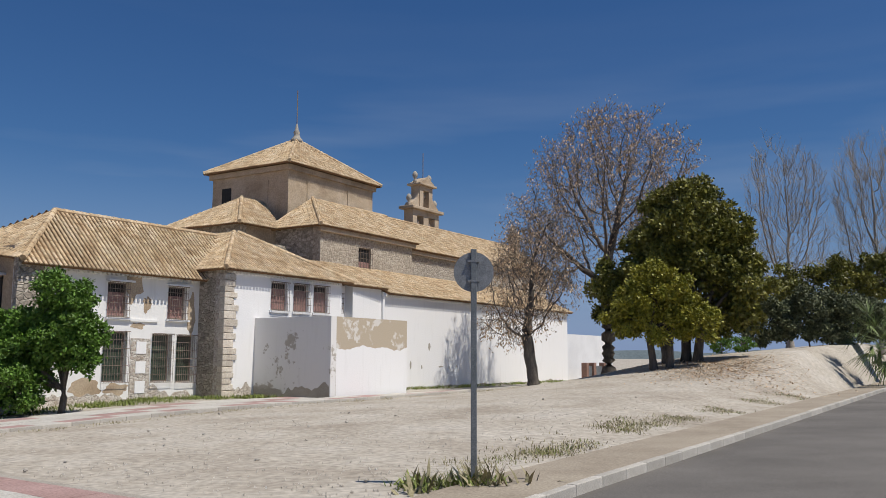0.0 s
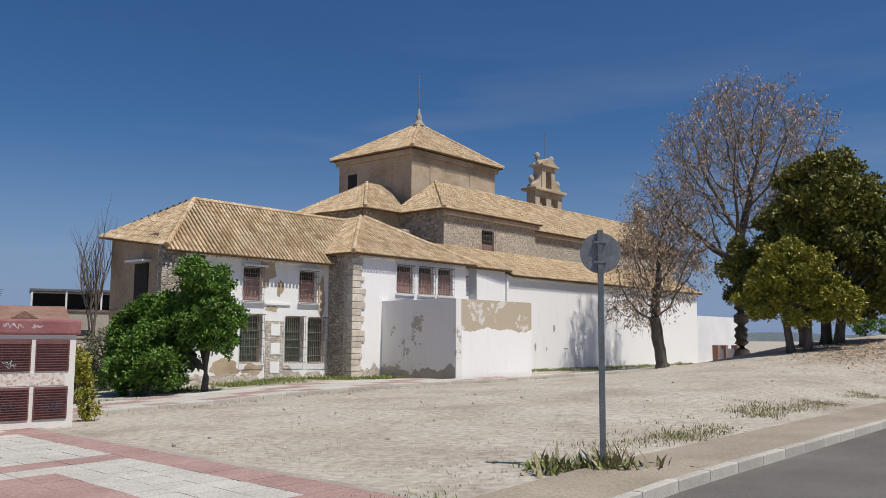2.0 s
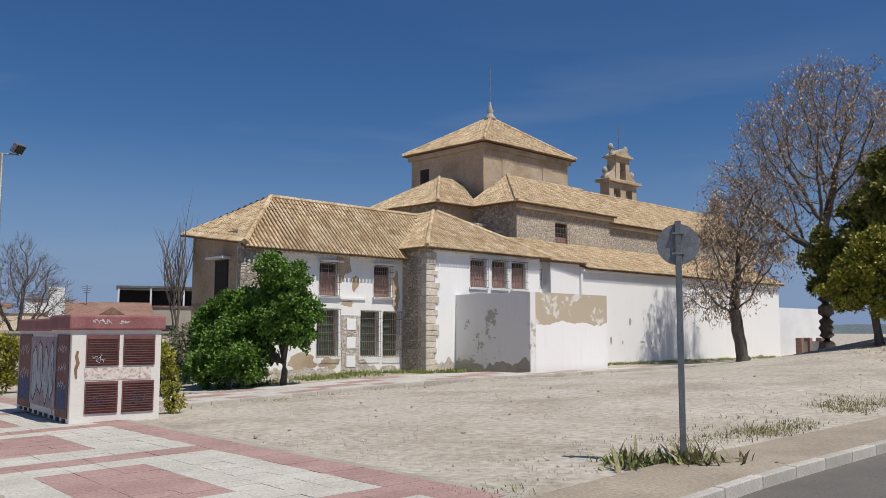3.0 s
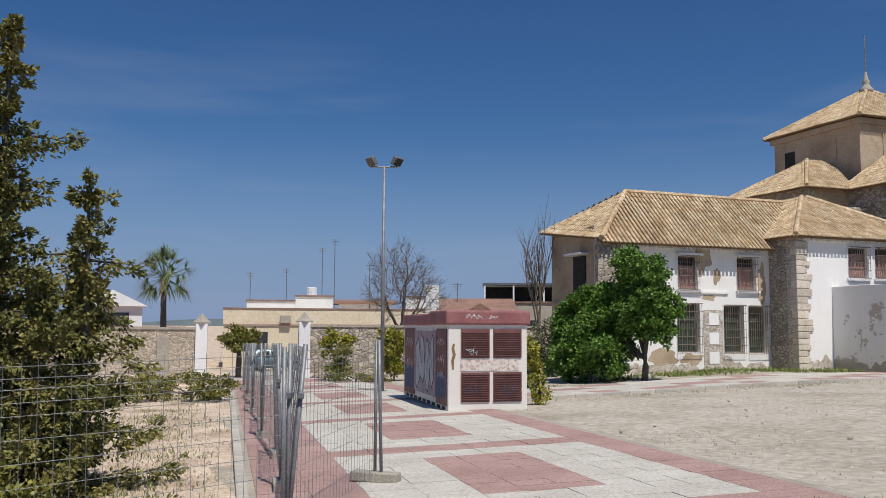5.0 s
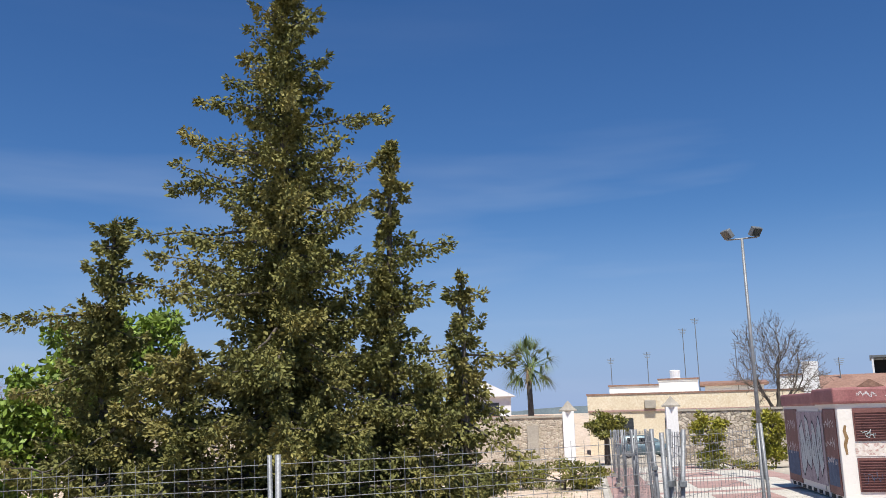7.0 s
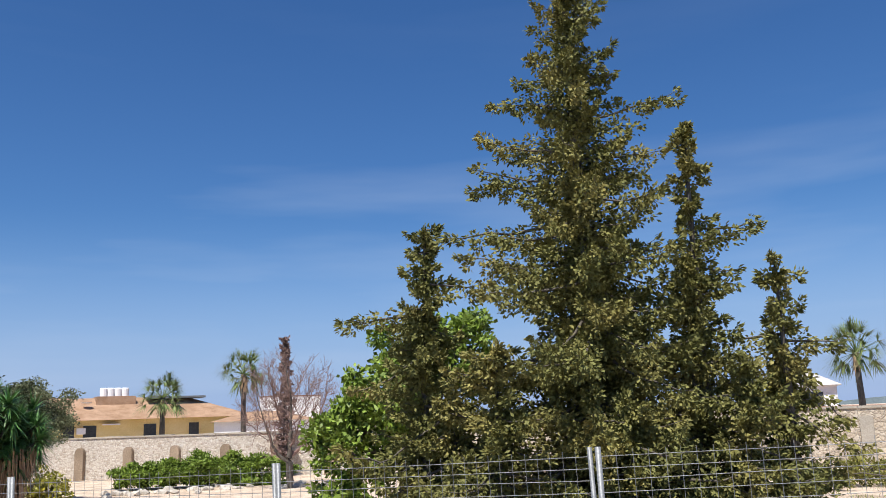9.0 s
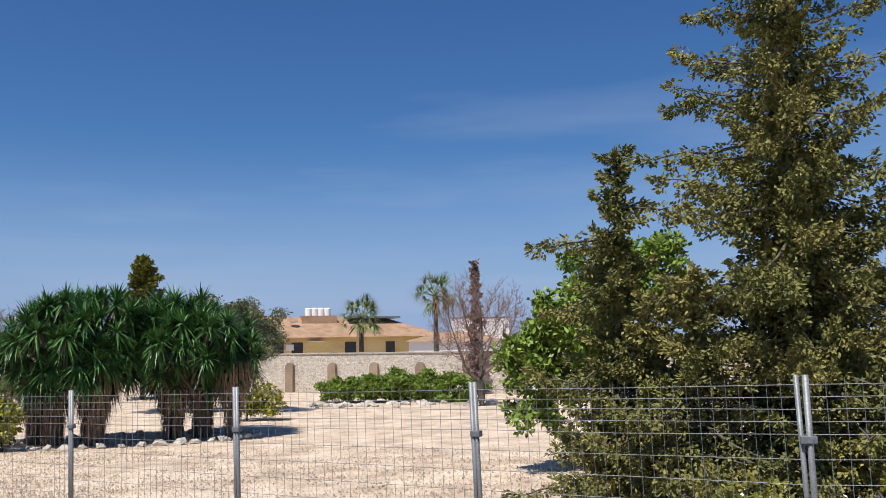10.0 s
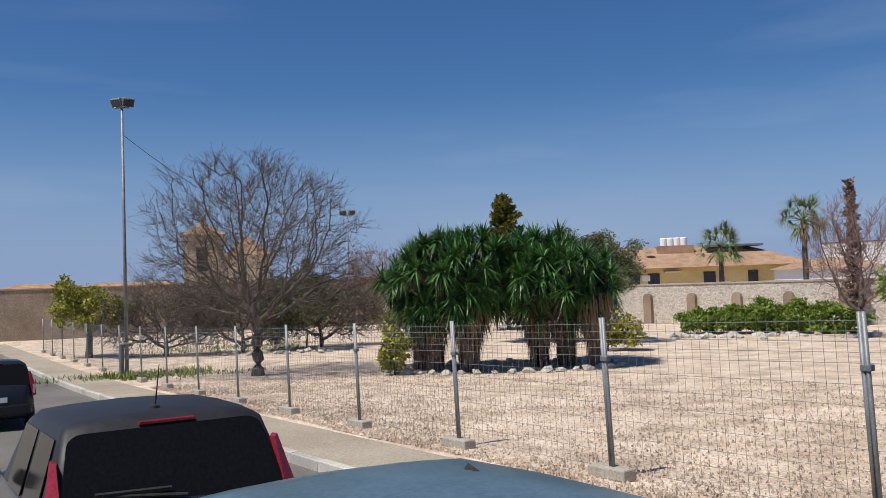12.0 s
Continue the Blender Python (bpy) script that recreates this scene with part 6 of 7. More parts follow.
# ---- buildings beyond ----
def house(m, w, d, h, wallm, label, roof=None, roofh=1.4, windows=(), parapet=0.0, category="house", name="house", over=0.4):
    t = thing(name, m, label, category)
    part("wall", bx(0, w, 0, d, -1.5, h), wallm, t)
    if roof == "hip":
        b = bmesh.new()
        vs = [b.verts.new(v) for v in ((-over, -over, h), (w + over, -over, h), (w + over, d + over, h), (-over, d + over, h), (d * 0.5, d * 0.5, h + roofh), (w - d * 0.5, d * 0.5, h + roofh))]
        for f in ((0, 1, 5, 4), (1, 2, 5), (2, 3, 4, 5), (3, 0, 4), (3, 2, 1, 0)):
            b.faces.new([vs[i] for i in f])
        part("roof", b, "roof_brown", t)
    elif roof == "gable":
        b = bmesh.new()
        vs = [b.verts.new(v) for v in ((-over, -over, h), (w + over, -over, h), (w / 2, -over, h + roofh), (-over, d + over, h), (w + over, d + over, h), (w / 2, d + over, h + roofh))]
        for f in ((0, 1, 2), (5, 4, 3), (0, 2, 5, 3), (1, 4, 5, 2), (0, 3, 4, 1)):
            b.faces.new([vs[i] for i in f])
        part("roof", b, wallm, t)
    elif roof == "shed":
        b = bmesh.new()
        vs = [b.verts.new(v) for v in ((-over, -over, h), (w + over, -over, h), (w + over, d, h + roofh), (-over, d, h + roofh), (-over, -over, h - .2), (w + over, -over, h - .2), (w + over, d, h - .2), (-over, d, h - .2))]
        for f in ((0, 1, 2, 3), (7, 6, 5, 4), (0, 4, 5, 1), (1, 5, 6, 2), (2, 6, 7, 3), (3, 7, 4, 0)):
            b.faces.new([vs[i] for i in f])
        part("roof", b, "tile_red", t)
    if parapet:
        part("parapet", bx(-0.05, w + 0.05, -0.05, 0.2, h, h + parapet), wallm, t)
        part("coping", bx(-0.1, w + 0.1, -0.1, 0.25, h + parapet, h + parapet + 0.12), "tile_red", t)
    for x, z, ww, hh in windows:
        wd = part("window", bx(x, x + ww, -0.03, 0.08, z, z + hh), "window", t)
        part("sill", bx(x - 0.08, x + ww + 0.08, -0.12, -0.032, z - 0.1, z - 0.01), "plain_white", wd)
    return t


def far(az, d, z=-1.0):
    """Facing the viewer, with its left front corner at that bearing."""
    x, y = polar(az, d)
    return pose(x, y, z, 0, 0, az)


h = house(far(54.9, 68), 19, 8, 3.0, "cream", "cream flat-roofed house behind the gate wall", parapet=1.25, windows=((2.0, 0.9, 1.3, 1.6), (5.6, 0.9, 1.1, 1.6)))
part("air_conditioner", bx(4.2, 5.0, -0.4, -0.06, 3.2, 3.8, bevel=0.03), "concrete", h)
part("band", bx(-0.03, 19.03, -0.1, -0.052, 3.0, 3.12), "pink", h)
house(far(53.5, 76), 4.2, 4, 5.0, "plain_white", "white rooftop shed with a tiled edge", parapet=0.1)
rt = house(far(50.4, 76), 3.2, 4, 5.4, "plain_white", "white rooftop stair house", parapet=0.12)
part("water_tank", lathe(bmesh.new(), [(0.42, 0), (0.44, 0.8), (0.38, 0.85)], 14, (1.4, 1, 5.5)), "plain_white", rt)
house(far(47.6, 76), 4.6, 4, 5.1, "plain_white", "white rooftop room with a tiled edge", roof="shed", roofh=0.3)
house(far(43.2, 72), 2.2, 3, 5.3, "plain_white", "pale rooftop room behind the parapet", parapet=0.1)
wh = house(far(63.4, 74), 4.6, 6, 4.5, "plain_white", "white house with a gabled loggia", roof="gable", roofh=1.3, windows=((0.7, 2.5, 2.9, 1.5),))
part("balcony", bx(-0.6, 6.0, -1.2, -0.1, 2.1, 2.5), "plain_white", wh)
house(far(64.0, 70), 8.4, 4, 1.6, "cream", "low house with a red tiled lean-to roof", roof="shed", roofh=1.3)
house(far(41.4, 58), 5.6, 7, 3.2, "plain_white", "old house with a rust-red tiled roof", roof="shed", roofh=1.9)
dm = thing("dormer", far(38.9, 57.6, 2.4), "small arched dormer on the tiled roof", "dormer")
part("front", bx(0, 1.2, -0.3, 0.6, -1.5, 0.7), "ochre", dm)
gb = bmesh.new()
gv = [gb.verts.new(v) for v in ((-0.15, -0.4, 0.7), (1.35, -0.4, 0.7), (0.6, -0.4, 1.15), (-0.15, 0.7, 0.7), (1.35, 0.7, 0.7), (0.6, 0.7, 1.15))]
for f in ((0, 1, 2), (5, 4, 3), (0, 2, 5, 3), (1, 4, 5, 2), (0, 3, 4, 1)):
    gb.faces.new([gv[i] for i in f])
part("gable", gb, "tile_red", dm)
part("opening", bx(0.3, 0.9, -0.32, -0.302, 0.0, 0.55), "dark", dm)
ww = thing("chimney_stack", far(41.9, 57, 3.0), "white chimney stack with a small vane", "chimney")
part("stack", bx(0, 0.9, 0, 0.6, -1.5, 1.7), "plain_white", ww)
tr = house(far(38.3, 66, 0.1), 7.5, 6, 3.6, "concrete", "grey flat-roofed block with a dark roof terrace", parapet=0.1, windows=((2.9, 1.1, 1.6, 1.3),))
part("pergola_roof", bx(0.2, 7.4, 0.3, 5, 5.1, 5.25), "pole_grey", tr)
part("terrace_screen", bx(0.4, 7.2, 2.0, 2.1, 3.75, 5.0), "dark", tr)
for x in (0.3, 2.5, 4.8, 7.0):
    part("pergola_post", bx(x, x + 0.12, 0.35, 0.47, 3.7, 5.1), "plain_white", tr)
# antennas
for az, d, z0, hgt in ((53.3, 77, 4.0, 2.6), (51.0, 77, 4.4, 2.6), (48.7, 77, 4.3, 4.6), (47.9, 77, 4.3, 5.4), (45.6, 76, 4.2, 3.2), (39.8, 64, 3.0, 2.2)):
    an = thing("antenna", far(az, d, z0), "thin rooftop television antenna", "antenna", "rooftop antennas")
    part("mast", rod(bmesh.new(), (0, 0, -1), (0, 0, hgt), 0.035, 5), "pole_grey", an)
    for k in range(4):
        part("element", rod(bmesh.new(), (-0.35 + 0.05 * k, 0, hgt - 0.1 - 0.13 * k), (0.35 - 0.05 * k, 0, hgt - 0.1 - 0.13 * k), 0.018, 4), "pole_grey", an)

# the yellow building over the west wall
yb = house(far(111.2, 92, -1.2), 23.5, 10, 4.2, "yellow", "yellow apartment house with a wide brown tiled roof", roof="hip", roofh=2.3, windows=((1.2, 2.5, 0.9, 1.2), (3.0, 2.5, 1.4, 1.2), (6.2, 2.5, 1.0, 1.2), (8.0, 2.5, 1.2, 1.2), (13.6, 2.5, 1.2, 1.2), (18.0, 2.5, 1.0, 1.2)), over=1.1)
for x in (4.9, 9.7):
    part("awning", bx(x, x + 1.6, -0.7, -0.05, 3.7, 3.82), "plain_white", yb)
for x in (2.3, 7.4):
    part("air_conditioner", bx(x, x + 0.8, -0.4, -0.06, 2.9, 3.5, bevel=0.03), "plain_white", yb)
part("roof_room", bx(9.4, 13.2, 3, 7, 5.0, 6.6), "roof_brown", yb)
for x in (10.2, 10.9, 11.6, 12.3):
    part("water_tank", lathe(bmesh.new(), [(0.36, 0), (0.38, 0.9), (0.3, 1.0)], 12, (x, 4.4, 6.5)), "plain_white", yb)
part("roof_terrace", bx(14.3, 20.2, 2.6, 6, 6.3, 6.5), "pole_grey", yb)
part("terrace_wall", bx(14.5, 20.0, 2.8, 5.8, 4.8, 5.8), "window", yb)
part("satellite_dish", lathe(bmesh.new(), [(0.05, 0), (0.4, 0.12), (0.5, 0.22)], 14, (8.4, 2.0, 5.8)), "plain_white", yb)
house(far(98.6, 84, -1.2), 9, 6, 3.6, "plain_white", "white house with a low tiled roof behind the wall", roof="hip", roofh=0.9)
house(far(95.8, 90, -1.2), 6, 6, 5.6, "plain_white", "white house beyond the bare tree", parapet=0.3)
house(far(111.0, 120, -1.2), 8, 6, 7.0, "plain_white", "distant white houses over the roofs", parapet=0.3, windows=((1, 4.4, 1, 1), (4, 4.4, 1, 1)))
# distant church and roofs over the brown wall
fc = thing("distant_church", far(136.2, 100, -1.0), "distant tower with a tiled pyramid roof", "church")
part("tower", bx(0, 4.4, 0, 4.4, -1, 9.6), "ochre", fc)
part("body", bx(4.402, 9.5, 0.5, 6, -1, 7.2), "cream", fc)
for x0, w, z0, zt in ((0, 4.4, 9.6, 11.2), (4.6, 5.0, 7.2, 9.6)):
    b = bmesh.new()
    vs = [b.verts.new(v) for v in ((x0 - .3, -.3, z0), (x0 + w + .3, -.3, z0), (x0 + w + .3, w + .3, z0), (x0 - .3, w + .3, z0), (x0 + w / 2, w / 2, zt))]
    for f in ((0, 1, 4), (1, 2, 4), (2, 3, 4), (3, 0, 4), (3, 2, 1, 0)):
        b.faces.new([vs[i] for i in f])
    part("roof", b, "roof_brown", fc)
part("window", bx(1.4, 2.6, -0.05, 0.05, 5.5, 8.2), "dark", fc)
house(far(147.5, 105, -1.2), 12, 7, 4.0, "concrete", "low houses with tiled roofs beyond the wall", roof="hip", roofh=1.0)
house(far(143.2, 98, -1.2), 14, 7, 3.9, "plain_white", "low white house with a tiled roof", roof="hip", roofh=0.9)
house(far(124.8, 96, -1.2), 10, 7, 4.4, "tile_red", "low brick house beyond the brown wall", roof="hip", roofh=0.9)
# low far hills
hb = bmesh.new()
prev = None
for i in range(121):
    az = 100 - i * 1.0 + 0.0
    x, y = polar(az * 1.5 + 10, 1500)
    zt = 12 + 16 * noise.noise((i * 0.13, 2, 0)) + 8 * noise.noise((i * 0.5, 5, 0))
    cur = (hb.verts.new((x, y, -20)), hb.verts.new((x * 1.05, y * 1.05, zt)))
    if prev:
        hb.faces.new((prev[0], prev[1], cur[1], cur[0]))
    prev = cur
tagged(part("backdrop", hb, "hill"), "low blue-green hills on the horizon", "hills", kind="structure")


# ---- parked cars ----
def car(m, label, paint, roof, length=4.0, width=1.7, height=1.47, fin=True, wiper=True, drop=0.0):
    """A hatchback; its rear is at x = 0 and it faces along +x."""
    t = thing("car", m, label, "car", "parked cars")
    W = width / 2
    # stations: x, half width, sill, belt height, and body top
    st = [(0.02, 0.78, 0.35, 0.95), (0.12, 0.94, 0.25, 0.98), (0.6, 1.0, 0.2, 0.95), (1.6, 1.0, 0.2, 0.93), (2.7, 1.0, 0.2, 0.91), (3.4, 0.97, 0.2, 0.86), (3.85, 0.86, 0.25, 0.72), (length, 0.66, 0.32, 0.6)]
    b = bmesh.new()
    rings = []
    for x, w, lo, hi in st:
        w *= W
        prof = [(-w * 0.86, lo), (-w, lo + 0.12), (-w * 1.0, (lo + hi) / 2), (-w * 0.97, hi - 0.06), (-w * 0.9, hi), (0, hi + 0.03), (w * 0.9, hi), (w * 0.97, hi - 0.06), (w, (lo + hi) / 2), (w, lo + 0.12), (w * 0.86, lo)]
        rings.append([b.verts.new((x, y, z)) for y, z in prof])
    for r0, r1 in zip(rings, rings[1:]):
        for i in range(len(r0) - 1):
            b.faces.new((r0[i], r0[i + 1], r1[i + 1], r1[i]))
        b.faces.new((r0[-1], r0[0], r1[0], r1[-1]))
    b.faces.new(rings[0][::-1])
    b.faces.new(rings[-1])
    bmesh.ops.recalc_face_normals(b, faces=b.faces)
    body = part("body", b, paint, t, smooth=True)
    # greenhouse
    H = height
    gs = [(0.10, 0.90, 0.93, 0.02), (0.22, 0.885, 1.18, 0.012), (0.40, 0.80, H - 0.05, 0.03), (0.62, 0.755, H - 0.012, 0.03), (1.2, 0.76, H, 0.03), (1.9, 0.76, H - 0.01, 0.03), (2.35, 0.755, H - 0.09, 0.03), (2.75, 0.82, 1.2, 0.02), (3.2, 0.88, 0.9, 0.01)]
    g = bmesh.new()
    top = []
    for x, w, z, crown in gs:
        top.append([g.verts.new((x, W * w * k, z + crown * (1 - k * k) * 1.2 - (0.03 if abs(k) == 1 else 0))) for k in (-1, -0.93, -0.6, 0, 0.6, 0.93, 1)])
    low = [[g.verts.new((max(0.08, min(3.2, x)), sgn * W * 0.95, 0.9)) for x, *_ in gs] for sgn in (-1, 1)]
    for i in range(len(gs) - 1):
        for k in range(6):
            g.faces.new((top[i][k], top[i + 1][k], top[i + 1][k + 1], top[i][k + 1]))
        g.faces.new((low[0][i], low[0][i + 1], top[i + 1][0], top[i][0]))
        g.faces.new((low[1][i + 1], low[1][i], top[i][6], top[i + 1][6]))
    bmesh.ops.recalc_face_normals(g, faces=g.faces)
    part("roof", g, roof, t, smooth=True)

    def pane(name, pts, mat, lift, parent):
        q = bmesh.new()
        vs = [q.verts.new(p) for p in pts]
        f = q.faces.new(vs)
        q.normal_update()
        n = f.normal.copy()
        for v in vs:
            v.co += n * lift
        e = bmesh.ops.extrude_face_region(q, geom=[f])
        for v in [x for x in e["geom"] if isinstance(x, bmesh.types.BMVert)]:
            v.co -= n * 0.01
        return part(name, q, mat, parent)

    # rear window with rounded corners, in the plane of the tailgate
    def tail(y, s):
        z = 0.95 + (H - 0.07 - 0.95) * s
        x = 0.09 + (0.40 - 0.09) * ((z - 0.93) / (H - 0.05 - 0.93))
        return (x - 0.035, y, z)
    rw, n = [], 5
    hw0, hw1 = W * 0.88, W * 0.76
    outline = []
    for cy, cs, a0 in ((1, 0, -90), (1, 1, 0), (-1, 1, 90), (-1, 0, 180)):
        for i in range(n):
            a = radians(a0 + 90 * i / (n - 1))
            s = (0.14 if cs == 0 else 0.86) + 0.14 * math.sin(a)
            w = (hw0 + (hw1 - hw0) * s)
            outline.append(tail(cy * (w - 0.1) + 0.1 * math.cos(a), s))
    q = bmesh.new()
    vs = [q.verts.new(p) for p in outline]
    c = q.verts.new(tail(0, 0.5))
    for i in range(len(vs)):
        q.faces.new((vs[i], vs[(i + 1) % len(vs)], c))
    bmesh.ops.recalc_face_normals(q, faces=q.faces)
    glass = part("rear_window", q, "car_glass", t, "dark tinted rear window", smooth=True)
    part("brake_light", bx(0.36, 0.41, -0.2, 0.2, H - 0.055, H - 0.028, bevel=0.008), "red_lens", t, "long red high brake light")
    for sgn in (-1, 1):
        l = bmesh.new()
        pv = [(0.02, 0.93, 0.72), (0.02, 0.99, 0.75), (0.16, 0.975, 1.0), (0.30, 0.90, 1.26 - drop), (0.26, 0.86, 1.24 - drop), (0.08, 0.86, 0.98)]
        ring0 = [l.verts.new((x - 0.015, sgn * W * y, z)) for x, y, z in pv]
        ring1 = [l.verts.new((x + 0.05, sgn * W * (y - 0.02), z)) for x, y, z in pv]
        l.faces.new(ring0)
        l.faces.new(ring1[::-1])
        for i in range(6):
            j = (i + 1) % 6
            l.faces.new((ring0[i], ring1[i], ring1[j], ring0[j]))
        bmesh.ops.recalc_face_normals(l, faces=l.faces)
        lamp = part("tail_lamp", l, "red_lens", t, "tall red tail lamp")
        part("reflector", bx(0.0, 0.02, sgn * W * 0.93 - 0.02, sgn * W * 0.93 + 0.02, 0.78, 0.98), "clear_lens", lamp)
        for x0, x1 in ((0.62, 1.35), (1.42, 2.3)):
            zt = H - 0.13
            pts = [(x0 + (0.06 if x0 > 1 else -0.02), sgn * W * 0.952, 0.93), (x1, sgn * W * 0.952, 0.91), (x1 - (0.12 if x0 > 1 else 0), sgn * W * 0.785, zt), (x0 + 0.06, sgn * W * 0.785, zt)]
            pane("side_window", pts if sgn < 0 else pts[::-1], "side_glass", 0.012, t)
        for x in (0.72, 3.15):
            wh = bmesh.new()
            lathe(wh, [(0.2, -0.09), (0.31, -0.08), (0.31, 0.08), (0.2, 0.09)], 20)
            bmesh.ops.transform(wh, matrix=pose(x, sgn * (W - 0.09), 0.31, 90), verts=wh.verts)
            w_ = part("wheel", wh, "rubber", t, smooth=True)
            hb_ = lathe(bmesh.new(), [(0.2, -0.1), (0.2, 0.1)], 14)
            bmesh.ops.transform(hb_, matrix=pose(x, sgn * (W - 0.085), 0.31, 90), verts=hb_.verts)
            part("rim", hb_, "galv", w_)
        mr = bmesh.new()
        block(mr, 2.35, 2.5, sgn * (W + 0.1) - 0.09, sgn * (W + 0.1) + 0.09, 0.93, 1.06, bevel=0.03)
        part("mirror", mr, paint, t)
    if fin:
        part("antenna", rod(bmesh.new(), (0.72, 0.0, H), (0.55, 0, H + 0.36), 0.007, 6, 0.003), "rubber", t)
        part("antenna_base", bx(0.66, 0.78, -0.025, 0.025, H - 0.02, H + 0.05, bevel=0.01), "rubber", t)
    else:
        f = bmesh.new()
        vs = [f.verts.new(v) for v in ((0.96, 0.37, H - 0.01), (0.96, 0.43, H - 0.01), (1.14, 0.415, H - 0.01), (1.14, 0.385, H - 0.01), (0.98, 0.4, H + 0.045))]
        for k in ((0, 1, 4), (1, 2, 4), (2, 3, 4), (3, 0, 4), (3, 2, 1, 0)):
            f.faces.new([vs[i] for i in k])
        part("antenna", f, "rubber", t)
    if wiper:
        wp = part("wiper", rod(bmesh.new(), (0.075, -0.05, 1.02), (0.12, 0.5, 1.08), 0.014, 6), "rubber", t)
        part("wiper_blade", rod(bmesh.new(), (0.11, 0.05, 1.08), (0.11, 0.55, 1.10), 0.012, 5), "rubber", wp)
    part("plate", bx(-0.002, 0.02, -0.26, 0.26, 0.62, 0.73), "plain_white", t)
    part("bumper", bx(-0.03, 0.14, -W * 0.86, W * 0.86, 0.34, 0.56, bevel=0.04), paint, t)
    return t


def parked(p, q, turn=180.0):
    x, y = street(p, q)
    x2, y2 = street(p - 1, q)
    tilt = math.degrees(math.atan(ground_z(x2, y2) - ground_z(x, y)))
    return pose(x, y, ground_z(x, y) - 0.13, 0, -tilt if turn == 180 else tilt, WAY + turn)


car(parked(-6.2, 1.80), "black hatchback with tinted rear window and red tail lamps", "car_dark", "car_roof", width=1.78, height=1.55, drop=-0.07)
car(parked(-4.14, 1.73, 0.0), "pale blue hatchback roof parked at the kerb", "car_blue", "car_blue", fin=False, wiper=False, height=1.535, drop=0.22)
car(parked(-21.3, 1.95), "dark blue estate car parked further down the street", "car_dark", "car_dark", height=1.5, wiper=False)
xb, yb_ = polar(53.3, 62)
car(pose(xb, yb_, ground_z(xb, yb_), 0, 0, 60), "small blue car parked beyond the gate", "car_blue", "car_blue", wiper=False, fin=False)

# ---- bushes at the gate, weeds, stones ----
leafy_tree(on_ground(53.9, 52.5), "small round orange tree at the gate", [(0, 0, 2.2, 1.5, 1.4, 0.9)], "leaf_dark", 0.16, 420, 101)
hedge(on_ground(47.6, 44), "round ivy bush against the garden wall", [(0, 0, 1.7, 1.2, 0.8, 1.1), (0.2, 0, 0.6, 0.9, 0.6, 0.6)], "leaf_lime", 0.15, 420, 102)
hedge(on_ground(44.0, 43), "round green bush behind the lamp post", [(0, 0, 1.6, 1.2, 0.8, 1.2), (0, 0, 0.6, 0.9, 0.6, 0.6)], "leaf_lime", 0.15, 420, 103)
hedge(on_ground(46.5, 42), "low weeds along the garden wall", [(-1, 0, 0.2, 1.2, 0.5, 0.3), (1.2, 0, 0.2, 1.4, 0.5, 0.3)], "leaf_dark", 0.12, 300, 104)
crown_tree(on_ground(43.5, 50, 0, 43.5), "bare grey tree behind the garden wall", [(-0.2, 0, 5.0, 1.9, 1.8, 2.2), (1.0, 0, 4.4, 1.6, 1.5, 1.6)], 2.0, 0.17, 105, spots=650, step=0.26, kill=0.36, rmin=0.014, up=0.3, twigs=3, twig_len=0.7, twig_up=0.5)
bare_tree(on_ground(34.8, 42), "thin bare sapling beside the church", 8.5, 0.09, 106, levels=3, spread=0.35, up=0.2, trunk=0.3, limbs=5, limb=0.35, lean=0.3, kids=(4, 6))
hedge(on_ground(35.2, 33), "leafy shrub beside the kiosk", [(0, 0, 1.0, 0.7, 0.7, 1.2)], "leaf_lime", 0.13, 380, 107)
hedge(on_ground(33.8, 41), "brown scrub against the church corner", [(0, 0, 1.4, 1.2, 0.8, 1.8), (-0.8, 0, 0.7, 0.9, 0.7, 0.8)], "leaf_olive", 0.12, 260, 108)
hedge(on_ground(34.4, 26.0), "yellow-green weeds at the kiosk wall", [(0, 0, 0.4, 0.35, 0.4, 0.6)], "leaf_lime", 0.1, 700, 109)
hedge(on_ground(56.8, 33), "low spreading green bushes behind the fence", [(-2.2, 0, 0.4, 1.6, 1.2, 0.6), (0.3, 0.5, 0.5, 1.5, 1.2, 0.7), (-0.8, -2.5, 0.35, 1.4, 1.0, 0.5)], "leaf_dark", 0.12, 420, 110)
leafy_tree(on_ground(63.3, 40), "autumn-yellow tree by the conifer", [(0, 0, 3.0, 1.0, 1.0, 1.2)], "leaf_lime", 0.15, 300, 111)

r = random.Random(8)
weeds([(sx + r.gauss(-0.35, 0.4), sy + r.gauss(0.05, 0.16)) for _ in range(26)], "green weeds round the sign post", 201, height=0.3, blades=20, spread=0.14)
weeds([(sx + r.gauss(-0.1, 0.5), sy + r.gauss(0.0, 0.2)) for _ in range(14)], "dry stalks round the sign post", 211, "weed_dry", height=0.5, blades=9, spread=0.14)
strip_w = []
for i in range(160):
    p = r.choice((14.0, 16.0, 17.5, 21.5, 23.0, 24.5, 26.0, 30.0, 36.0, 41.0)) + r.gauss(0, 0.6)
    strip_w.append(street(p, 7.5 + abs(r.gauss(0, 0.5)) + 0.5 * smooth(16, 22, p) * (1 - smooth(22, 30, p))))
weeds(strip_w, "dry grass tufts along the footpath", 202, "weed_dry", 0.15, 34, 0.24)
weeds(strip_w[::3], "green grass tufts along the footpath", 203, "weed", 0.14, 22, 0.2)
wallfoot = []
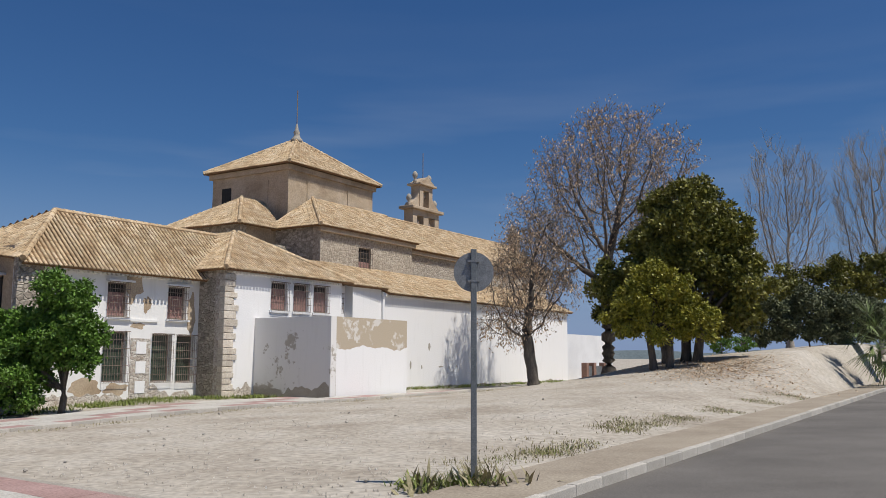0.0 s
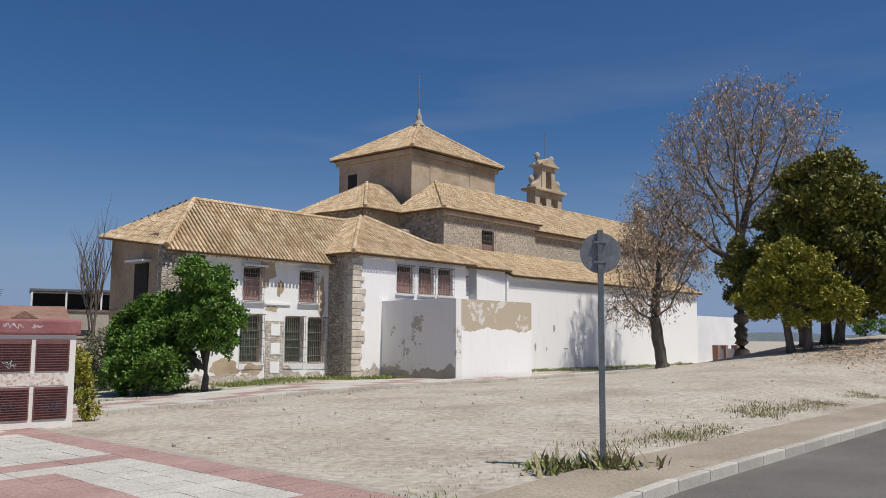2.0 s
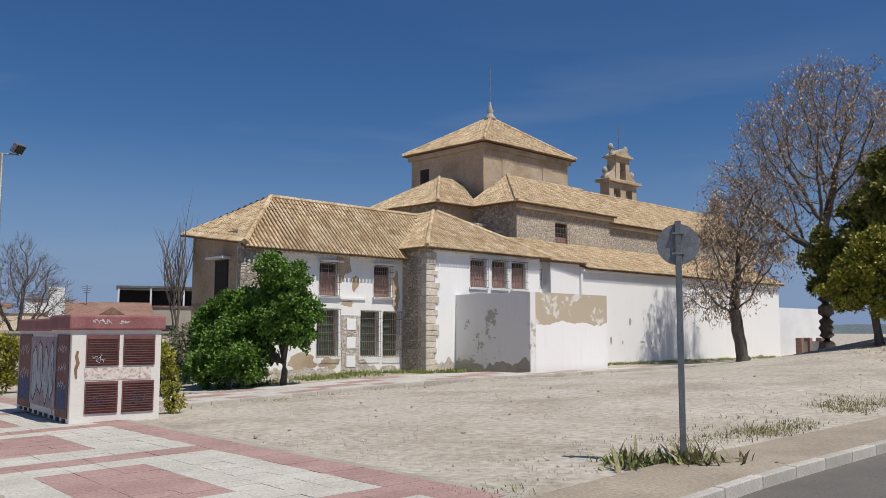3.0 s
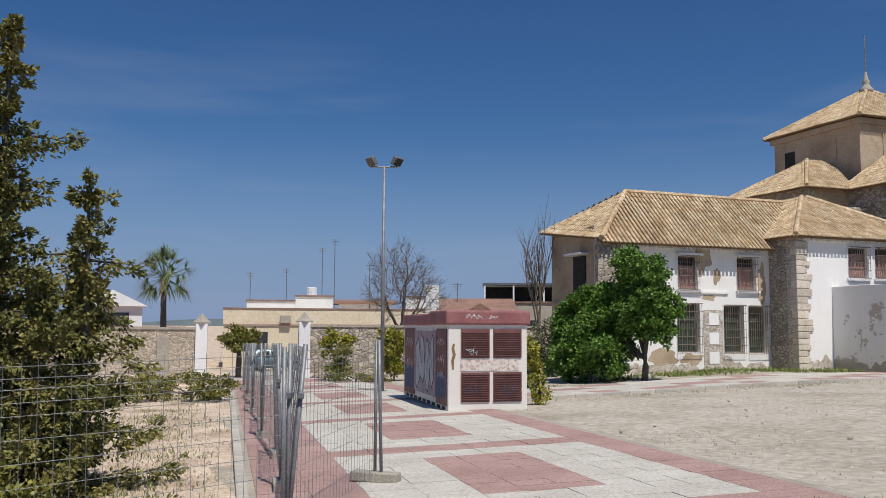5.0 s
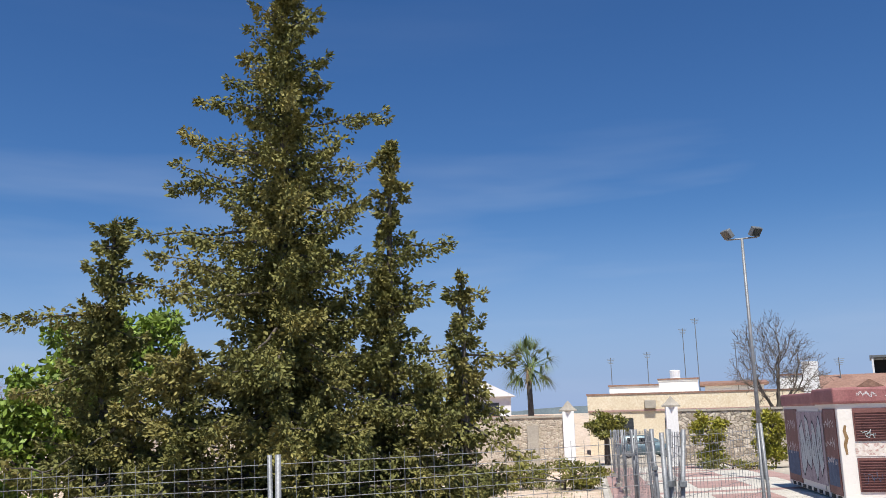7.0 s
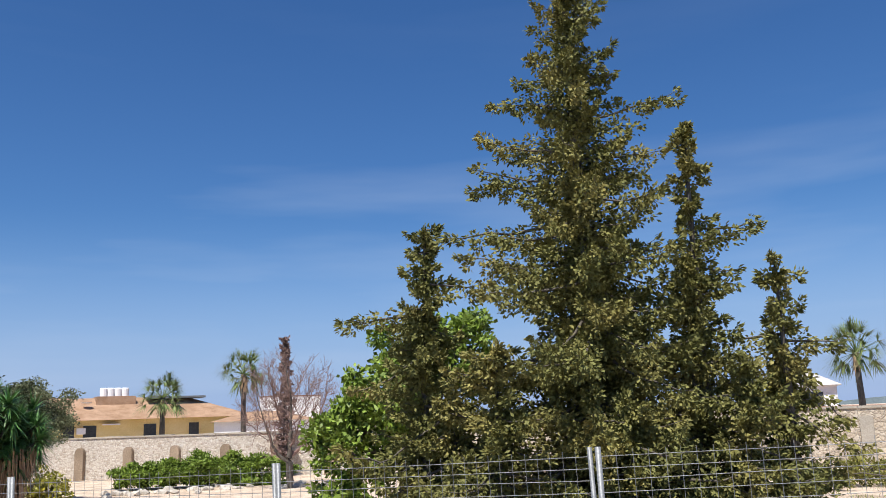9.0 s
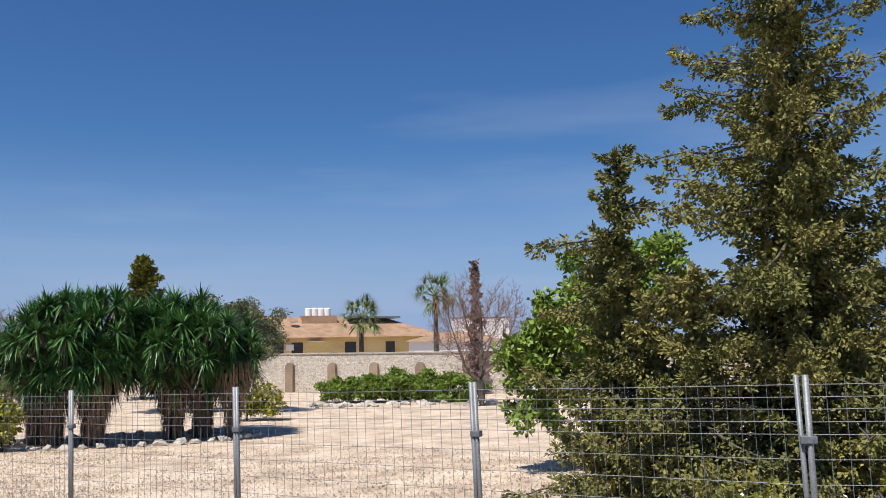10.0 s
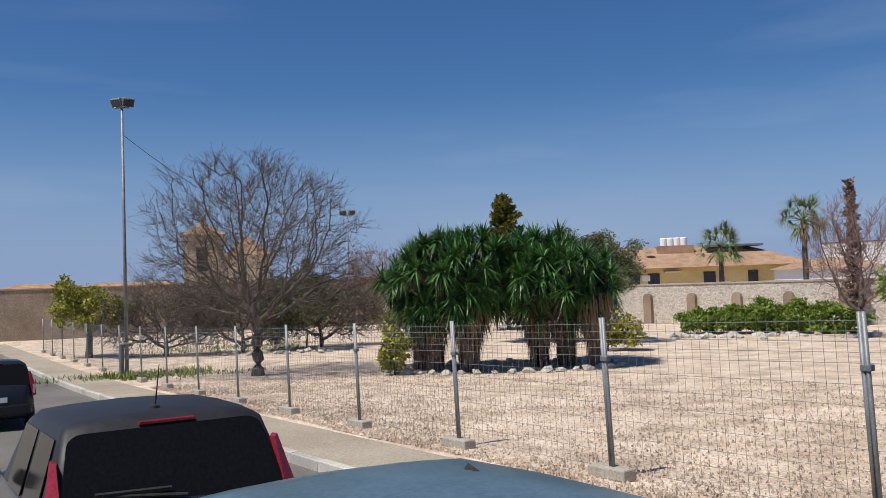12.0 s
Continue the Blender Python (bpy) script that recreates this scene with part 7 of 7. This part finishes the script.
for i in range(170):
    s = r.choice((-10, -8.5, -7, -5.6, -4.4, -3.2, -2.0, -1.0, 0.6, 1.6)) + r.gauss(0, 0.45)
    k = r.uniform(-1.5, 1.2) if s < 0 else r.uniform(0.2, 2.0)
    wallfoot.append((CH[0] + s * UX + k * UY, CH[1] + s * UY - k * UX))
for i in range(140):
    s, k = r.uniform(9, 38), abs(r.gauss(0.3, 0.9)) + 0.1
    wallfoot.append((CH[0] + s * UX + k * UY, CH[1] + s * UY - k * UX))
weeds(wallfoot, "green weeds at the foot of the church wall", 204, "weed", 0.27, 26, 0.22)
edge = []
for i in range(120):
    s, k = r.uniform(-26, 26), 7.5 + abs(r.gauss(0, 0.35))
    edge.append((CH[0] + s * UX + k * UY, CH[1] + s * UY - k * UX))
weeds(edge, "dry weeds along the pavement edge", 205, "weed_dry", 0.14, 20, 0.3)
lot = [plaza(r.uniform(9.5, 40), r.gauss(-1.3, 0.6)) for _ in range(110)]
weeds(lot, "scrubby weeds beside the paved walk", 206, "weed", 0.16, 22, 0.3)
weeds([plaza(r.uniform(9.5, 40), r.gauss(-1.6, 0.8)) for _ in range(90)], "dry scrub beside the paved walk", 207, "weed_dry", 0.16, 22, 0.3)
weeds([polar(138.5 + r.gauss(0, 2.4), 36 + r.gauss(0, 0.8)) for _ in range(70)], "green weeds round the lamp post", 208, "weed", 0.4, 26, 0.3)
weeds([polar(r.uniform(128, 138), r.uniform(49, 54)) for _ in range(60)], "dark weeds in the garden bed", 209, "weed", 0.3, 22, 0.4)
weeds([(-19.5 + r.gauss(0, 1.2) * UX * 2, 27.5 + r.gauss(0, 1.2)) for _ in range(40)] + [(-16.5 + r.gauss(0, .5), 25 + r.gauss(0, .5)) for _ in range(14)] + [(-2.9 + r.gauss(0, .3), 10.9 + r.gauss(0, .2)) for _ in range(12)], "low weeds in the dirt", 210, "weed", 0.14, 22, 0.25)


# rocks round the beds, loose stones in the dirt
def rock_mesh(seed):
    b = bmesh.new()
    bmesh.ops.create_icosphere(b, subdivisions=1, radius=0.5)
    for v in b.verts:
        v.co *= 0.75 + 0.5 * noise.noise(v.co * 1.7 + Vector((seed * 3.1, 0, 0)))
        v.co.z *= 0.6
    me = bm_to(b, "rock")
    me.materials.append(M["rock"])
    return me


rocks = [rock_mesh(k) for k in range(5)]


def rock(x, y, s, group):
    ob = part("rock", r.choice(rocks), None)
    ob.matrix_world = pose(x, y, ground_z(x, y) + s * 0.08, r.uniform(-20, 20), r.uniform(-20, 20), r.uniform(0, 360)) @ Matrix.Diagonal((s, s * r.uniform(0.7, 1.1), s, 1))
    tagged(ob, "pale rough limestone rock on the ground", "rock", group)


for i in range(46):
    a = 2 * math.pi * i / 46
    c, d_ = polar(115.8, 32.6)
    e = 4.4 * math.cos(a), 2.3 * math.sin(a)
    ca, sa = math.cos(radians(115.8)), math.sin(radians(115.8))
    rock(c + e[0] * ca - e[1] * sa, d_ + e[0] * sa + e[1] * ca, r.uniform(0.3, 0.7), "rocks round the yucca bed")
for i in range(60):
    x, y = polar(r.uniform(91, 105), 47.5 + r.gauss(0, 0.7))
    rock(x, y, r.uniform(0.25, 0.8), "rocks of the low bank")
for i in range(30):
    x, y = polar(r.uniform(127, 134), 46 + r.gauss(0, 0.5))
    rock(x, y, r.uniform(0.25, 0.6), "rocks of the garden bed")
for i in range(60):
    x, y = polar(r.uniform(-18, 36), r.uniform(13, 34))
    if -x * UY + y * UX > 7.6 and x * PN[0] + y * PN[1] > 7.8:
        rock(x, y, r.uniform(0.05, 0.16), "loose stones in the dirt")
peb = Soup()
for i in range(34000):
    p, q = r.uniform(-30, 8), 7.3 + 14 * r.random() ** 2.2
    x, y = street(p, q)
    if x * PN[0] + y * PN[1] > 0:
        continue
    s, z = r.uniform(0.012, 0.036), ground_z(x, y)
    a = r.uniform(0, 6.28)
    b = len(peb.v)
    peb.v += [Vector((x + s * math.cos(a + k * 2.1), y + s * math.sin(a + k * 2.1), z - 0.02)) for k in range(3)] + [Vector((x, y, z + s * 0.7))]
    peb.f += [(b, b + 1, b + 3), (b + 1, b + 2, b + 3), (b + 2, b, b + 3)]
tagged(peb.out("gravel", "gravel", None), "loose pale gravel stones inside the fence", "gravel", kind="stuff")
grit = Soup()
for i in range(6000):
    x, y = polar(r.uniform(-26, 40), 11 + 36 * r.random() ** 1.6)
    if -x * UY + y * UX < 7.4 or x * PN[0] + y * PN[1] < 7.7:
        continue
    s, z = r.uniform(0.008, 0.032), ground_z(x, y)
    a = r.uniform(0, 6.28)
    b = len(grit.v)
    grit.v += [Vector((x + s * math.cos(a + k * 2.1), y + s * math.sin(a + k * 2.1), z - 0.02)) for k in range(3)] + [Vector((x, y, z + s * 0.6))]
    grit.f += [(b, b + 1, b + 3), (b + 1, b + 2, b + 3), (b + 2, b, b + 3)]
tagged(grit.out("grit", "rock", None), "small stones scattered on the dry dirt", "stones", kind="stuff")
fallen = Soup()
for i in range(5200):
    x, y = polar(-13.4 + r.gauss(0, 2.4), 47 + r.gauss(0, 3.0))
    d = Vector((r.uniform(-1, 1), r.uniform(-1, 1), r.uniform(0, .25))).normalized()
    fallen.leaf(Vector((x, y, ground_z(x, y) + 0.02)), d, d.cross(Vector((0, 0, 1))).normalized(), 0.14, 0.07)
tagged(fallen.out("fallen_leaves", "leaf_dry", None), "fallen brown leaves under the trees", "leaves", kind="stuff")


# ---- graffiti and stains on the kiosk ----
def stroke(pts, width, y_or_x, face, mat, parent, name="paint_stroke"):
    """A ribbon of paint along a curve on one face of the kiosk."""
    vs, fs = [], []
    n = len(pts)
    for i, (a, b) in enumerate(pts):
        a2, b2 = pts[min(i + 1, n - 1)]
        a1, b1 = pts[max(i - 1, 0)]
        dx, dy = a2 - a1, b2 - b1
        ln = math.hypot(dx, dy) or 1
        w = width * (0.6 + 0.4 * math.sin(math.pi * i / (n - 1))) / 2
        for sgn in (-1, 1):
            p, q = a - sgn * dy / ln * w, b + sgn * dx / ln * w
            vs.append((p, y_or_x, q) if face == "front" else (y_or_x, p, q))
    for i in range(n - 1):
        fs.append((2 * i, 2 * i + 1, 2 * i + 3, 2 * i + 2))
    return part(name, mesh(name, vs, fs), mat, parent)


def scrawl(r, a0, a1, b0, b1, loops):
    pts = []
    n = loops * 9
    for i in range(n + 1):
        t = i / n
        pts.append((a0 + (a1 - a0) * t + r.uniform(-0.05, 0.05), (b0 + b1) / 2 + (b1 - b0) / 2 * (math.cos(t * loops * 6.3 * 0.9 + 1) * 0.5 + r.uniform(-0.6, 0.6))))
    return pts


M["paint_white"] = material("white_spray", (0.55, 0.52, 0.52), (0.66, 0.63, 0.63), scale=8)
M["paint_pale"] = material("pale_blue_spray", (0.42, 0.50, 0.52), (0.55, 0.60, 0.60), scale=4)
M["paint_black"] = material("black_spray", (0.03, 0.03, 0.04), (0.06, 0.06, 0.08), scale=8)
M["paint_blue"] = material("blue_spray", (0.06, 0.09, 0.16), (0.10, 0.14, 0.22), scale=6)
M["paint_mauve"] = material("faded_mauve_spray", (0.30, 0.25, 0.28), (0.46, 0.40, 0.42), scale=5)
M["paint_brown"] = material("brown_spray", (0.20, 0.12, 0.05), (0.28, 0.18, 0.09), scale=6)
M["stain"] = stone_material("peeling_poster_residue", (0.66, 0.60, 0.54), (0.44, 0.27, 0.24), (0.62, 0.54, 0.48), (0.70, 0.66, 0.60), scale=14, bump=0.1)
rg = random.Random(77)
part("residue", bx(0.34, 2.05, -0.012, -0.003, 0.96, 1.24), "stain", kiosk, "mottled residue of peeled paint")
stroke(scrawl(rg, 0.5, 0.95, 2.22, 2.34, 4), 0.022, -0.095, "front", "paint_white", kiosk)
stroke(scrawl(rg, 1.15, 1.4, 2.22, 2.32, 3), 0.02, -0.095, "front", "paint_white", kiosk)
stroke(scrawl(rg, 0.5, 0.8, 1.35, 1.55, 3), 0.014, -0.075, "front", "paint_pale", kiosk)
stroke(scrawl(rg, 0.45, 0.9, 0.4, 0.65, 3), 0.009, -0.075, "front", "paint_blue", kiosk)
stroke(scrawl(rg, 1.5, 1.95, 0.35, 0.7, 4), 0.009, -0.075, "front", "paint_blue", kiosk)
stroke([(0.14, 1.0), (0.12, 1.2), (0.17, 1.35), (0.13, 1.5), (0.16, 1.62)], 0.09, -0.006, "front", "paint_brown", kiosk)
# the long side: a pale mural of rounded letters outlined in black
part("mural_ground", bx(-0.04, -0.033, 1.35, 4.25, 0.25, 1.92), "paint_mauve", kiosk, "faded mauve spray paint ground")
for i, (a, w, b0, b1) in enumerate(((1.55, 0.5, 0.5, 1.75), (2.1, 0.6, 0.4, 1.6), (2.8, 0.55, 0.55, 1.8), (3.4, 0.65, 0.4, 1.65))):
    for mat, grow_by, x in (("paint_black", 0.05, -0.044), ("paint_pale", 0.0, -0.048)):
        ring = [(a + w / 2 + (w / 2 + grow_by) * math.cos(t) * (1 + 0.22 * math.cos(3 * t + i)), (b0 + b1) / 2 + ((b1 - b0) / 2 + grow_by) * math.sin(t) * (1 + 0.12 * math.sin(4 * t + 2 * i))) for t in [2 * math.pi * k / 20 for k in range(20)]]
        part("bubble_letter", mesh("bubble_letter", [(x, p, q) for p, q in ring], [tuple(range(20))]), mat, kiosk)
    stroke([(a + 0.12, b0 + 0.3), (a + w * 0.4, b1 - 0.4), (a + w * 0.6, b0 + 0.45), (a + w - 0.1, b1 - 0.25)], 0.045, -0.051, "side", "paint_black", kiosk)
    stroke([(a + 0.1, b1 - 0.2), (a + w * 0.5, b1 - 0.12), (a + w - 0.12, b1 - 0.22)], 0.05, -0.051, "side", "paint_white", kiosk)
for a0, a1, b0, b1 in ((0.3, 1.2, 1.55, 1.8), (0.3, 1.2, 1.1, 1.35), (0.35, 1.15, 0.75, 0.95), (4.5, 5.7, 1.4, 1.8), (4.5, 5.7, 0.8, 1.2)):
    stroke(scrawl(rg, a0, a1, b0, b1, 4), 0.03, -0.036, "side", "paint_white", kiosk)
for a0, a1 in ((0.25, 1.2), (4.4, 5.8)):
    part("mural_ground", bx(-0.035, -0.031, a0, a1, 0.3, 0.9), "paint_blue", kiosk)
for i in range(9):
    part("vent_foot", bx(-0.02, -0.003, 0.3 + 0.62 * i, 0.62 + 0.62 * i, 0.02, 0.1), "dark", kiosk)

# flaked patches of limewash on the facade, with the render showing
for s, z, w, h in ((-3.9, 4.5, 1.0, 1.5), (-3.1, 4.0, 0.5, 0.9), (-3.6, 3.3, 0.8, 0.3), (-0.5, 3.2, 0.5, 1.8), (-4.6, 0.3, 1.2, 0.5), (-6.2, 0.2, 1.6, 0.9)):
    b = bmesh.new()
    n = 22
    ph = rg.uniform(0, 50)
    vs = []
    for i in range(n):
        a = 2 * math.pi * i / n
        k = 0.5 + 0.32 * noise.noise((math.cos(a) * 1.6 + ph, math.sin(a) * 1.6, 0)) + rg.uniform(-.05, .05)
        vs.append(b.verts.new((s + math.cos(a) * w * k, FY - 0.004, z + h / 2 + math.sin(a) * h * k)))
    b.faces.new(vs)
    part("bare_patch", b, "ochre", church)


# ragged splash stains where the render has gone along the wall feet
def foot_stain(x0, x1, y, top, mat, side="x", name="foot_stain", base=0.45, vary=0.75):
    b = bmesh.new()
    n = int((x1 - x0) / 0.12)
    up, lo = [], []
    ph = rg.uniform(0, 90)
    for i in range(n + 1):
        x = x0 + (x1 - x0) * i / n
        h = top * (base + vary * noise.noise((x * 0.7 + ph, 0, 0)) + 0.47 * vary * noise.noise((x * 3.1 + ph, 4, 0)))
        for lst, z in ((up, max(0.02, h)), (lo, -0.4)):
            lst.append(b.verts.new((x, y, z) if side == "x" else (y, x, z)))
    for i in range(n):
        b.faces.new((lo[i], lo[i + 1], up[i + 1], up[i]))
    return part(name, b, mat, church)


foot_stain(-9.3, -0.1, FY - 0.006, 0.75, "rubble_pale")
foot_stain(0.4, 2.0, -0.006, 1.0, "rubble_pale")
foot_stain(-4.95, -0.1, 2.094, 1.05, "concrete", side="y")
foot_stain(2.5, 8.35, -5.018, 0.18, "concrete")
foot_stain(2.502, 8.39, -5.008, 2.5, "white", name="limewash_coat", base=1.0, vary=0.09)
foot_stain(13.0, 40.0, -0.006, 0.3, "concrete")
fl = Soup()
for i in range(220):
    x, y = polar(73 + rg.gauss(0, 4), 11.2 + rg.gauss(0, 0.9))
    d = Vector((rg.uniform(-1, 1), rg.uniform(-1, 1), rg.uniform(0.2, 1))).normalized()
    fl.leaf(Vector((x, y, ground_z(x, y) + rg.uniform(0.1, 0.6))), d, d.cross(Vector((0.3, 0.2, 1))).normalized(), 0.07, 0.05)
tagged(fl.out("blossom", "plain_white", None), "small white blossoms among the shrubs", "flowers", kind="stuff")
